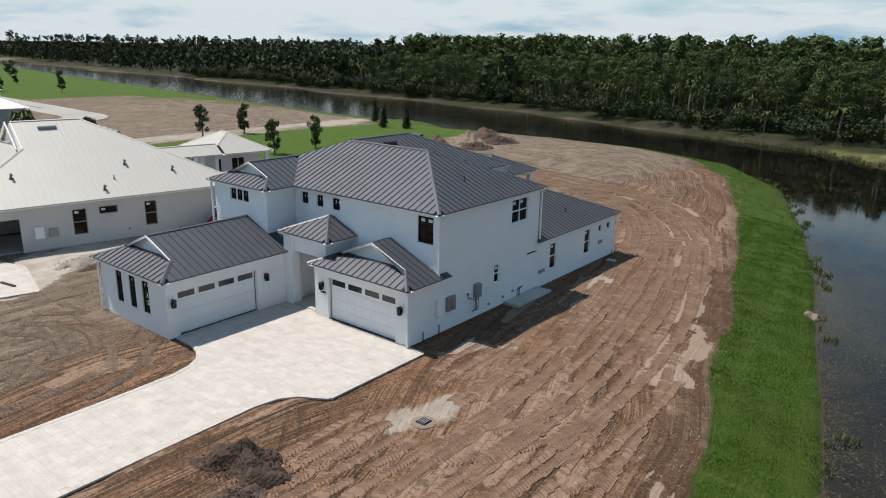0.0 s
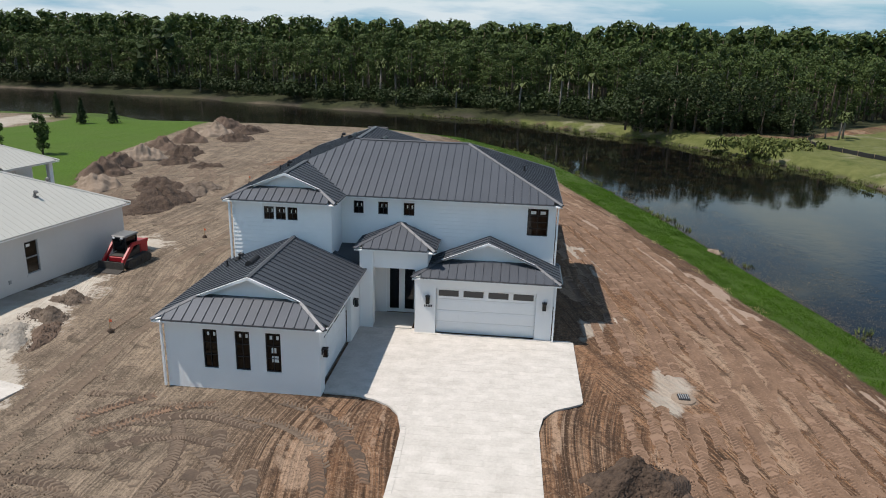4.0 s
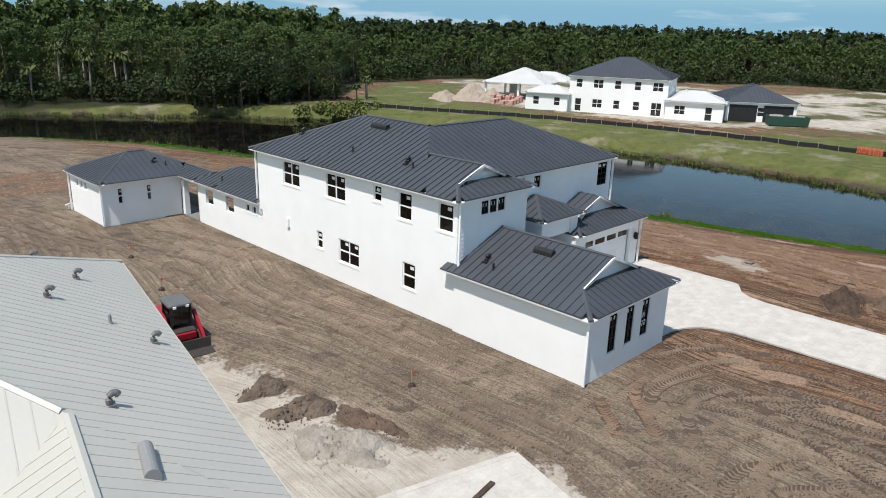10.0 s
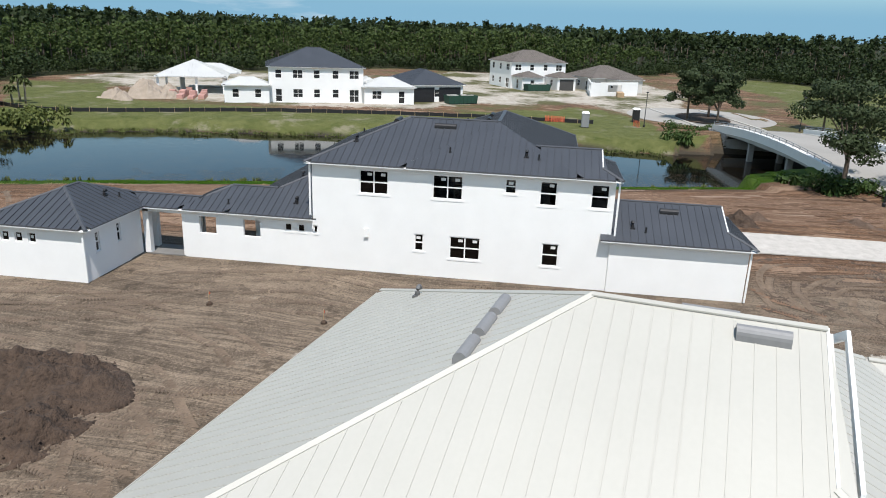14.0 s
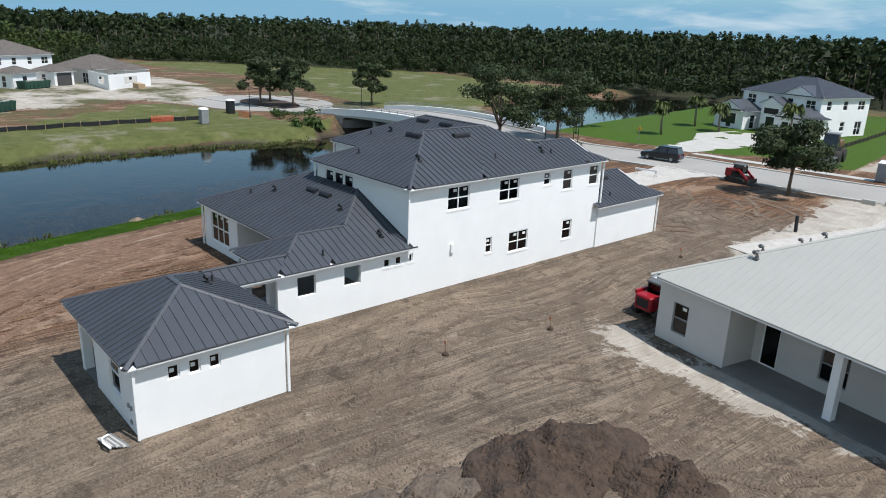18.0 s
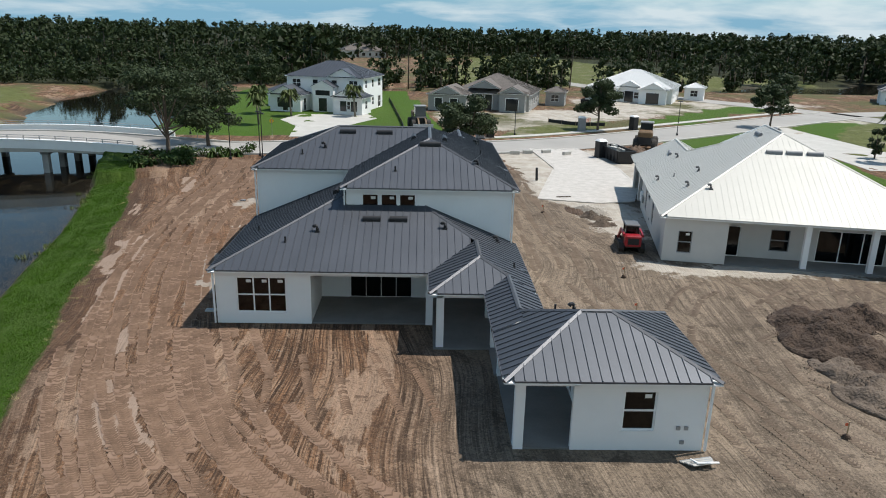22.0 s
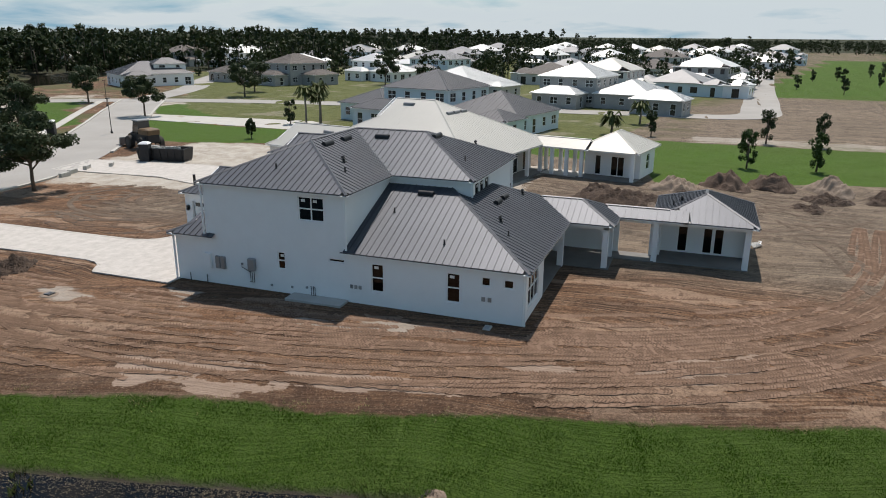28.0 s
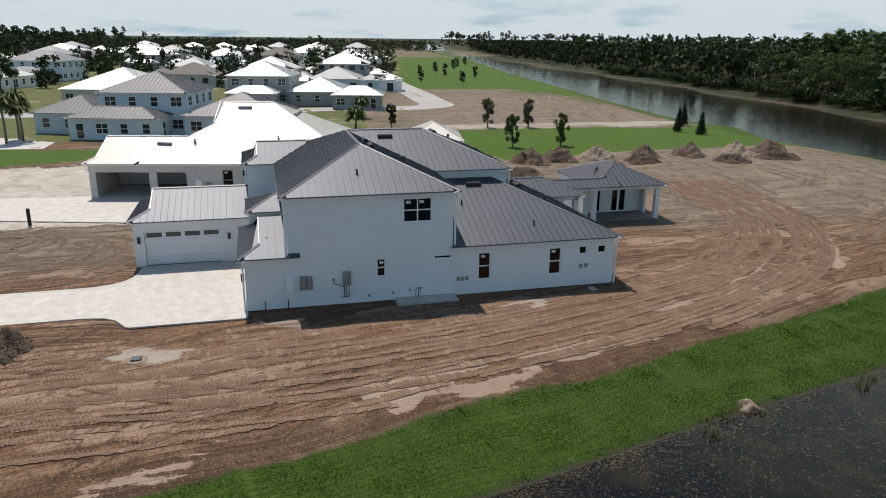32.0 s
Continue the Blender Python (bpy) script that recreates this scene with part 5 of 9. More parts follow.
    sconce(h, o, "y", 24.11, -1, -21.85, 1.85)
    for k in range(5):
        part("number_plate_bar", Geo(o).box(-27.68 + 0.085 * k, 24.085, 1.42, -27.63 + 0.085 * k, 24.109, 1.53), BLACK, h)
    wall(h, o, "x", -28.15, -1, 24.11, 26.45, 0, 2.92)
    # entrance porch
    part("porch_pier", Geo(o).box(-30.95, 24.35, 0.0, -30.3, 24.95, 4.06), STUCCO, h)
    part("porch_pier", Geo(o).box(-28.2, 24.45, 2.9, -27.6, 24.95, 4.06), STUCCO, h)
    part("porch_beam", Geo(o).box(-30.3, 24.55, 3.15, -28.2, 24.93, 4.06), STUCCO, h)
    part("porch_wall", Geo(o).box(-30.93, 24.95, 0.0, -30.7, 26.44, 4.06), STUCCO, h)
    part("porch_wall", Geo(o).box(-27.9, 24.95, 2.9, -27.6, 26.44, 4.06), STUCCO, h)
    part("porch_floor", Geo(o).box(-30.7, 24.4, 0.0, -28.35, 26.4, 0.09), CONCRETE, h)
    window(h, o, "y", 26.45, -1, -30.0, -28.35, 0.09, 2.75, 2, 1, frame_mat=TRIM, sill=False, sticker=False, name="front_door", fw=0.18, mull=0.3)
    # service gear on the east wall
    x = -21.44
    part("meter_cabinet", Geo(o).chamfer(x, 26.23, 1.0, x + 0.22, 26.72, 1.95), TRIM, h)
    for y in (27.03, 27.40):
        part("breaker_box", Geo(o).chamfer(x, y, 1.05, x + 0.17, y + 0.33, 1.83), GREY, h)
    hw = part("tankless_heater", Geo(o).chamfer(x, 29.42, 1.2, x + 0.28, 29.88, 1.95), GREY, h, "grey wall-hung water heater")
    for y in (29.5, 29.62, 29.76):
        part("water_pipe", Geo(o).tube([(x + 0.12, y, 1.2), (x + 0.12, y, 0.45), (x + 0.02, y - 0.15, 0.40)], 0.022, 6), BLACK, hw)
    part("water_pipe", Geo(o).tube([(x + 0.08, 28.9, 1.55), (x + 0.08, 28.9, 1.3), (x + 0.08, 29.5, 1.05)], 0.02, 6), BLACK, h)
    for y, z in ((28.9, 1.5), (32.3, 0.45), (33.3, 0.55), (30.9, 0.4)):
        part("hose_bib", Geo(o).box(x, y - 0.06, z - 0.06, x + 0.08, y + 0.06, z + 0.06), GREY, h)
    for y in (36.15, 36.42, 36.69):
        part("wall_outlet", Geo(o).box(x, y, 0.88, x + 0.05, y + 0.17, 1.1), GREY, h)
    for y in (44.0, 44.35):
        part("wall_outlet", Geo(o).box(x, y, 1.15, x + 0.05, y + 0.2, 1.4), GREY, h)
    for y in (25.1, 26.35):
        part("stub_pipe", Geo(o).tube([(x + 0.15, y, 0.0), (x + 0.15, y, 0.55)], 0.03, 6), BLACK, h)
    # downspouts
    for a in ((-37.35, 24.2, 3.0, 6.2), (-37.5, 16.98, 0.05, 2.95), (-37.36, 41.42, 2.95, 6.2), (-42.92, 52.0, 0.05, 2.9), (-21.36, 26.35, 3.1, 6.2), (-21.36, 35.98, 3.1, 6.2), (-21.36, 24.0, 0.05, 2.9), (-21.36, 46.4, 0.05, 2.9), (-27.65, 41.42, 5.3, 6.2), (-42.92, 58.06, 0.05, 2.9)):
        downspout(h, o, *a)
    # rooms: floors, and added partitions with the unlit inside's shade in their colour
    inner_box(h, o, -37.1, 26.65, -21.64, 41.1, 0.02, 0.05)
    part("upper_floor", Geo(o).box(-37.1, 26.65, 3.0, -27.95, 41.1, 3.25), INSIDE_SHADE, h)
    part("upper_floor", Geo(o).box(-27.95, 26.65, 3.0, -21.64, 35.67, 3.25), INSIDE_SHADE, h)
    part("garage_floor", Geo(o).box(-37.2, 17.26, 0.02, -31.17, 24.2, 0.05), CONCRETE_SHADED, h)
    for g in (Geo(o).box(-35.4, 26.7, 0.1, -35.3, 41.0, 2.95), Geo(o).box(-35.4, 26.7, 3.3, -35.3, 41.0, 6.15), Geo(o).box(-23.4, 26.7, 0.1, -23.3, 41.0, 2.85), Geo(o).box(-23.4, 26.7, 3.3, -23.3, 35.6, 6.15), Geo(o).box(-35.2, 39.2, 3.3, -28.0, 39.3, 6.15), Geo(o).box(-35.2, 28.6, 3.3, -23.5, 28.7, 6.15), Geo(o).box(-35.2, 28.2, 0.1, -28.0, 28.3, 2.95), Geo(o).box(-37.0, 19.2, 0.1, -31.7, 19.3, 2.85), Geo(o).box(-34.0, 40.4, 0.1, -26.0, 40.5, 2.85), Geo(o).box(-26.1, 43.8, 0.1, -21.7, 43.9, 2.85)):
        part("partition", g, INSIDE_SHADE, h)
    for g in (Geo(o).box(-42.6, 55.0, 0.1, -38.9, 55.1, 2.85),):
        part("partition", g, INSIDE_SHADE, h)
    part("pool_house_floor", Geo(o).box(-42.62, 52.26, 0.02, -38.8, 57.78, 0.05), CONCRETE_SHADED, h)
    # vents on the roofs
    up = lambda x, y: max(float(roof_height(r, np.array(x), np.array(y))) for r in (rect(-37.66, 26.12, -21.18, 36.22, ZU), rect(-37.66, 26.12, -27.42, 41.66, ZU), rect(-37.66, 24.06, -32.03, 31.0, ZU)))
    for x, y, k in ((-36.2, 28.6, "pipe"), (-36.0, 29.3, "goose"), (-35.4, 39.2, "goose"), (-30.5, 40.0, "pipe"), (-25.6, 33.8, "goose"), (-24.2, 34.6, "pipe"), (-23.1, 30.6, "pipe"), (-36.0, 33.6, "pipe")):
        vent_stack(h, o, x, y, up(x, y), k)
    for x0, y0, x1, y1 in ((-33.5, 33.6, -33.5, 34.9), (-31.9, 37.3, -33.2, 37.3), (-28.9, 32.0, -30.0, 32.0), (-26.4, 32.0, -27.5, 32.0), (-31.5, 33.2, -31.5, 34.2)):
        ridge_vent(h, o, (x0, y0, up(x0, y0)), (x1, y1, up(x1, y1)))
    lo = lambda x, y: max(float(roof_height(r, np.array(x), np.array(y))) for r in (rect(-37.77, 16.73, -30.65, 28.5, ZL), rect(-37.66, 30.0, -21.17, 46.68, ZP, "S"), rect(-37.66, 40.0, -32.5, 49.6, ZP, "S"), rect(-43.13, 51.63, -35.13, 58.39, ZP)))
    for x, y, k in ((-36.6, 23.2, "goose"), (-36.9, 22.5, "pipe"), (-36.4, 42.6, "goose"), (-33.4, 43.2, "goose"), (-25.0, 37.4, "pipe"), (-26.4, 43.6, "goose"), (-22.7, 41.4, "pipe"), (-38.6, 53.4, "goose"), (-37.9, 52.9, "pipe"), (-24.8, 44.5, "pipe"), (-36.9, 46.6, "pipe")):
        vent_stack(h, o, x, y, lo(x, y), k)
    for x0, y0, x1, y1 in ((-35.1, 20.6, -35.1, 21.6), (-30.3, 42.6, -31.3, 42.6), (-28.8, 42.6, -29.8, 42.6), (-26.9, 38.2, -26.9, 39.2)):
        ridge_vent(h, o, (x0, y0, lo(x0, y0)), (x1, y1, lo(x1, y1)))
    return h


main_house()


# ---- the pale-roofed house next door, turned a little ----
def next_house():
    h = thing("house", (-48.4, 34.65, 0.0), "single-storey pale stucco house with a pale galvanised metal roof", "house", turn=-11.2)
    o = (0, 0, 0)
    z = 3.25
    rects = [rect(-19.4, -20.93, 0.0, 0.0, z, "", {"S": 6.3}), rect(-8.1, -25.58, 0.0, -14.0, z, "N", {"S": 1.0})]
    roof(h, o, rects, ROOF_PALE, ROOF_PALE, each=200, wide=0.43, trim=TRIM, rib_high=0.013)
    roof(h, o, [rect(-20.0, -3.0, -16.4, 5.0, 3.1, "SN"), rect(-25.0, 3.6, -16.4, 10.8, 3.1)], ROOF_PALE, ROOF_PALE, each=60, wide=0.43, rib_high=0.013)
    # Added patches close the gaps between panels at this corner.
    for pts, fall in ((((-4.0, -16.93), (-5.2, -15.73), (-5.2, -18.03)), lambda x, y: y + 20.93), (((-4.05, -16.88), (-5.2, -18.03), (-4.05, -18.2)), lambda x, y: x + 8.1), (((-4.0, -16.9), (-4.0, -18.0), (-3.4, -18.0), (-3.4, -16.3), (-4.7, -16.2)), lambda x, y: -x)):
        part("corner_flashing", Geo(o).poly([(x, y, z + PITCH * fall(x, y) - 0.008) for x, y in pts]), ROOF_PALE, h)
    # south gable over the wing
    g = Geo(o).loft([[(-18.9, y, 3.35), (-0.5, y, 3.35), (-9.7, y, 7.95)] for y in (-14.75, -14.6)])
    part("gable", g, STUCCO_GREY, h)
    for low, under in (((-13.1, 6.38), (-13.1, 6.15)), ((-6.3, 6.38), (-6.3, 6.15))):
        rk = Geo(o).loft([[(low[0], y, low[1]), (-9.7, y, 8.08), (-9.7, y, 7.86), (under[0], y, under[1])] for y in (-15.06, -14.98)])
        part("rake_board", rk, TRIM, h)
    E = [(-8.1, -7.2, 0.75, 2.62, 1, 2), (-13.1, -12.15, 0.75, 2.62, 1, 2), (-11.3, -10.0, 2.05, 2.62, 1, 1)]
    gar = [(-24.6, -19.8, 0, 2.4), (-19.1, -16.4, 0, 2.4)]
    wall(h, o, "x", -0.4, 1, -25.2, -0.4, 0, z - 0.12, [e[:4] for e in E] + gar, STUCCO_GREY)
    for e in E:
        window(h, o, "x", -0.4, 1, *e[:4], *e[4:], frame_mat=PLASTIC_GREY, trim=STUCCO_GREY)
    part("garage_floor", Geo(o).box(-6.0, -25.0, 0.0, -0.6, -15.0, 0.06), CONCRETE, h)
    part("garage_back_wall", Geo(o).box(-7.0, -25.0, 0.0, -6.8, -15.0, 3.0), STUCCO_GREY, h)
    wall(h, o, "y", -25.2, -1, -7.4, -0.6, 0, z - 0.12, [], STUCCO_GREY)
    wall(h, o, "x", -7.6, -1, -25.2, -20.5, 0, z - 0.12, [], STUCCO_GREY)
    N1 = (-2.3, -1.35, 0.62, 2.2, 1, 2)
    wall(h, o, "y", -0.4, 1, -4.6, -0.6, 0, z - 0.12, [N1[:4]], STUCCO_GREY)
    window(h, o, "y", -0.4, 1, *N1[:4], *N1[4:], frame_mat=PLASTIC_GREY, trim=STUCCO_GREY)
    wall(h, o, "x", -4.6, -1, -2.4, -0.6, 0, z - 0.12, [], STUCCO_GREY)
    N2 = [(-5.9, -5.0, 0.06, 2.3, 1, 1), (-9.2, -7.9, 0.62, 2.2, 1, 2), (-15.5, -11.0, 0.06, 2.35, 3, 1), (-18.4, -16.8, 0.06, 2.35, 2, 1)]
    wall(h, o, "y", -2.4, 1, -18.8, -4.6, 0, z - 0.12, [n[:4] for n in N2], STUCCO_GREY)
    for n in N2:
        window(h, o, "y", -2.4, 1, *n[:4], *n[4:], frame_mat=TRIM if n[5] == 1 else PLASTIC_GREY, sill=n[5] == 2, sticker=False, trim=STUCCO_GREY)
    wall(h, o, "x", -19.0, -1, -20.5, -2.4, 0, z - 0.12, [], STUCCO_GREY)
    wall(h, o, "y", -20.5, -1, -18.8, -7.6, 0, z - 0.12, [], STUCCO_GREY)
    part("terrace_floor", Geo(o).box(-19.0, -2.4, -0.2, -4.6, -0.2, 0.07), CONCRETE_SHADED, h)
    for x in (-9.9, -14.1, -17.6, -19.3):
        part("column", Geo(o).box(x, -0.75, 0.0, x + 0.36, -0.4, z - 0.12), STUCCO, h)
    for x, y in ((-17.0, 0.9), (-17.0, 2.6), (-19.6, 0.9), (-19.6, 2.6), (-17.05, 4.3), (-17.05, 9.9)):
        part("column", Geo(o).box(x, y, 0.0, x + 0.36, y + 0.36, 2.98), STUCCO, h)
    part("walkway_floor", Geo(o).box(-19.8, -0.2, -0.2, -16.6, 4.0, 0.06), CONCRETE, h)
    P = [(5.2, 6.0, 0.06, 2.3, 1, 1), (7.0, 8.6, 0.06, 2.3, 2, 1)]
    wall(h, o, "x", -19.0, 1, 4.1, 10.3, 0, 2.98, [p[:4] for p in P], STUCCO)
    for p in P:
        window(h, o, "x", -19.0, 1, *p[:4], *p[4:], frame_mat=TRIM, sill=False, sticker=False, name="glazed_door", fw=0.12)
    Q = (-22.6, -21.3, 0.7, 2.4, 1, 2)
    wall(h, o, "y", 10.3, 1, -24.5, -19.2, 0, 2.98, [Q[:4]], STUCCO)
    window(h, o, "y", 10.3, 1, *Q[:4], *Q[4:])
    wall(h, o, "x", -24.5, -1, 4.1, 10.1, 0, 2.98, [], STUCCO)
    wall(h, o, "y", 4.1, -1, -24.3, -19.2, 0, 2.98, [], STUCCO)
    part("porch_floor", Geo(o).box(-19.0, 4.0, -0.2, -16.6, 10.3, 0.06), CONCRETE_SHADED, h)
    part("floor_slab", Geo(o).box(-18.8, -14.5, 0.02, -6.8, -2.6, 0.05), CONCRETE_SHADED, h)
    # Added partitions, coloured dark for the unlit rooms.
    part("partition", Geo(o).box(-7.0, -14.4, 0.06, -6.9, -2.6, 3.0), INSIDE_SHADE, h)
    part("partition", Geo(o).box(-2.4, -14.4, 0.06, -2.3, -2.6, 3.0), INSIDE_SHADE, h)
    at = lambda x, y: max(float(roof_height(r, np.array(x), np.array(y))) for r in rects)
    for x, y in ((-2.4, -5.1), (-3.6, -8.3), (-0.95, -10.6), (-3.1, -16.1), (-3.6, -3.0)):
        vent_stack(h, o, x, y, at(x, y), "goose", VENT_GREY)
    vent_stack(h, o, -2.0, -9.6, at(-2.0, -9.6), "pipe", GREY)
    for x0, y0, x1, y1 in ((-2.75, -18.2, -2.87, -19.5), (-10.2, -12.83, -10.2, -13.92), (-8.6, -11.7, -8.6, -13.0), (-8.05, -7.25, -9.15, -7.25), (-9.45, -7.25, -10.55, -7.25), (-10.9, -7.25, -12.0, -7.25), (-20.2, 7.6, -21.2, 7.6)):
        ridge_vent(h, o, (x0, y0, at(x0, y0) if y0 < 0 else 4.35), (x1, y1, at(x1, y1) if y0 < 0 else 4.35), ROOF_GREY)
    part("meter_cabinet", Geo(o).chamfer(-0.4, -15.6, 0.9, -0.2, -15.0, 1.7), TRIM, h)
    part("breaker_box", Geo(o).chamfer(-0.4, -14.7, 0.9, -0.24, -14.1, 1.5), GREY, h)
    part("wall_outlet", Geo(o).box(-0.4, -9.4, 0.6, -0.35, -9.25, 0.8), GREY, h)


PITCH = 0.495
next_house()
PITCH = 0.417


# ---- the other houses ----
def plain_house(x, y, turn, blocks, walls, roofing, label, detail=True, group="", low=None):
    """A house of hipped blocks (x0, y0, x1, y1, eave height), with its windows, doors and roofs."""
    h = thing("house", (x, y, 0.0), label, "house", group, turn)
    o = (0, 0, 0)
    tall = [b for b in blocks if b[4] > 4]
    far_panes = Geo(o)
    for lv in (0, 1):
        rs = [rect(b[0] - 0.4, b[1] - 0.4, b[2] + 0.4, b[3] + 0.4, b[4]) for b in blocks if (b[4] > 4) == bool(lv)]
        if rs:
            roof(h, o, rs, roofing if lv else low or roofing, roofing if lv else low or roofing, [t[:4] for t in tall] if not lv else (), wide=0.6 if detail else 2.5, each=0, ribs=detail, caps=detail, gutter=detail, split=detail)
    for n, b in enumerate(blocks):
        x0, y0, x1, y1, z = b[:5]
        floors = (0.0, 3.3) if z > 4 else (0.0,)
        cover = [c for m, c in enumerate(blocks) if m != n]
        for axis, c, out, a0, a1 in (("y", y0, -1, x0, x1), ("y", y1, 1, x0, x1), ("x", x0, -1, y0, y1), ("x", x1, 1, y0, y1)):
            inset = 0.2 if axis == "y" else 0.0
            holes = []
            step = 3.1
            k = max(1, int((a1 - a0) / step))
            for fl in floors:
                for i in range(k):
                    m = a0 + (i + 0.5) * (a1 - a0) / k
                    px, py = (m, c + out * 0.6) if axis == "y" else (c + out * 0.6, m)
                    if any(q[0] - 0.2 < px < q[2] + 0.2 and q[1] - 0.2 < py < q[3] + 0.2 and fl < q[4] - 1 for q in cover):
                        continue
                    wide = 0.55 if (i + n) % 3 else 0.85
                    zb = 0.9 if (i + 2 * n) % 4 else 0.15
                    holes.append((m - wide, m + wide, fl + (zb if fl == 0 else 0.9), fl + 2.35))
            if detail:
                wall(h, o, axis, c, out, a0 + inset, a1 - inset, 0, z - 0.1, holes, walls)
                for hl in holes:
                    window(h, o, axis, c, out, *hl, 2 if hl[1] - hl[0] > 1.2 else 1, 2, frame_mat=TRIM, pane=DARK_PANE, sill=False, sticker=False)
            else:
                wall(h, o, axis, c, out, a0 + inset, a1 - inset, 0, z - 0.1, [], walls)
                for hl in holes:
                    slab(far_panes, axis, c, out, hl[0], hl[1], -0.02, 0.03, hl[2], hl[3])
    if far_panes.f:
        tagged(part("window_panes", far_panes, DARK_PANE, h), kind="stuff")
    return h


def gablet(h, xc, half, y0, y1, z, roofing, face=STUCCO, rise=0.5):
    """A small gabled roof that looks out to the front over its wing."""
    zt = z + rise * half
    g = part("gable", Geo().loft([[(xc - half + 0.25, y, z), (xc + half - 0.25, y, z), (xc, y, zt - 0.12)] for y in (y1 - 0.3, y1 - 0.2)]), face, h)
    for sgn in (-1, 1):
        part("gable_roof", Geo().loft([[(xc + sgn * half, y, z - 0.02), (xc, y, zt - 0.02), (xc, y, zt + 0.08), (xc + sgn * half, y, z + 0.08)] for y in (y0, y1)]), roofing, g)
        part("rake_board", Geo().loft([[(xc + sgn * half, y, z - 0.12), (xc, y, zt - 0.12), (xc, y, zt - 0.02), (xc + sgn * half, y, z - 0.02)] for y in (y1 - 0.06, y1 + 0.01)]), TRIM, g)


def front_opening(h, x0, x1, y, z0, z1, name="dark_opening"):
    """A dark sheet on a front wall, standing for glass or an open bay's shade, in a raised surround."""
    o = part(name, slab(Geo(), "y", y, 1, x0, x1, 0.01, 0.04, z0, z1), DARK_PANE, h)
    for a, b, c, d in ((x0 - 0.12, x0, z0, z1 + 0.12), (x1, x1 + 0.12, z0, z1 + 0.12), (x0, x1, z1, z1 + 0.12)):
        part("surround", slab(Geo(), "y", y, 1, a, b, 0.0, 0.08, c, d), TRIM, o)


# over the canal
e1 = plain_house(55.5, 71.5, 22, [(-7.5, -8.0, 6.5, 8.5, 6.2), (-8.5, 8.5, -3.5, 16.0, 3.0), (-9.0, -17.0, -2.2, -8.0, 3.0), (-1.5, -12.0, 6.0, -8.0, 3.0)], STUCCO, ROOF_DARK, "white two-storey house under construction with a dark metal roof", low=ROOF_WHITE)
part("underlay", Geo().box(-9.4, -17.4, 3.05, -1.8, -8.1, 3.12), ROOF_WHITE, e1)
e0 = thing("pavilion", (57.5, 97.0, 0.0), "open white-roofed pavilion on posts beside the building site", "pavilion", turn=22)
roof(e0, (0, 0, 0), [rect(-7, -7, 7, 6, 3.3), rect(4, -9, 12, 2, 3.3)], ROOF_WHITE, ROOF_WHITE, wide=0.6, each=0)
for px, py in ((-6.4, -6.4), (-2, -6.4), (2.2, -6.4), (-6.4, -1.5), (-6.4, 5.3), (6.2, 5.3)):
    part("column", Geo().box(px, py, 0, px + 0.4, py + 0.4, 3.2), STUCCO, e0)
part("back_wall", Geo().box(-1.0, 2.0, 0, 6.5, 2.2, 3.2), STUCCO, e0)
part("floor_slab", Geo().box(-6.8, -6.8, -0.1, 6.8, 5.8, 0.12), CONCRETE, e0)
e2 = plain_house(67, 52.5, 35, [(-7.2, -4.5, 6.5, 6.5, 3.2)], STUCCO, ROOF_DARK, "white detached garage with a dark metal roof and open bays")
# Dark sheets on the wall stand for the shade inside the bays.
for a in (-6.3, 0.6):
    part("garage_opening", slab(Geo(), "x", -7.2, -1, -4.0 if a < 0 else 1.6, 0.6 if a < 0 else 6.0, 0.02, 0.05, 0.0, 2.7), BLACK, e2)
e3 = plain_house(110, 34, 30, [(-6, -7.5, 6, 7.5, 6.2), (-12, -7.0, -6, -2.0, 3.0), (-11, 1.5, -6, 7.0, 3.0)], STUCCO, ROOF_TILE, "white two-storey house shell with a brown tile roof")
# A dark sheet for the shade in this garage bay.
part("garage_opening", slab(Geo(), "x", -12, -1, -6.4, -2.6, 0.02, 0.05, 0.0, 2.6), INSIDE_SHADE, e3)
plain_house(112, 15, 30, [(-6, -7, 6, 7, 3.2), (-11, -4, -6, 3, 3.1)], STUCCO_GREY, ROOF_TILE, "unfinished grey single-storey house with a brown tile roof")
# over the road
h1 = plain_house(-14.5, -61, -14, [(-8, -6, 7, 6, 6.2), (-9.5, 6, -4, 11, 3.1), (2.5, 6, 8.5, 10.5, 3.1), (7, -9, 12.5, 3, 3.1)], STUCCO, ROOF_DARK, "white two-storey house with grey metal roofs and a kept front lawn")
for xc, half, y0, y1, z in ((-6.75, 2.6, 6.2, 11.5, 3.25), (5.5, 2.8, 6.2, 11.0, 3.25), (-1.0, 2.3, 4.0, 8.7, 4.5), (-4.0, 3.0, 2.0, 6.4, 6.2)):
    gablet(h1, xc, half, y0, y1, z, ROOF_DARK)
part("porch_wall", Geo().box(-3.0, 6.2, 0.0, 1.0, 8.3, 4.5), STUCCO, h1)
front_opening(h1, -1.8, -0.2, 8.3, 0.1, 2.5, "front_door")
front_opening(h1, -2.4, 0.4, 8.3, 3.0, 3.9, "window")
front_opening(h1, 4.0, 7.0, 10.5, 0.8, 2.5, "window")
for xw in (-8.6, -6.6):
    front_opening(h1, xw, xw + 1.2, 11.0, 0.6, 2.4, "window")
h2 = plain_house(-46, -69, -16, [(-9, -9, 7, 7, 3.3), (2.5, 7, 10, 12.5, 3.2), (-8.5, 7, -3.5, 9.5, 3.6), (-14.5, -12, -10.5, -7.5, 3.0)], BLOCK_GREY, ROOF_TILE, "unfinished grey block house with a grey-brown tile roof")
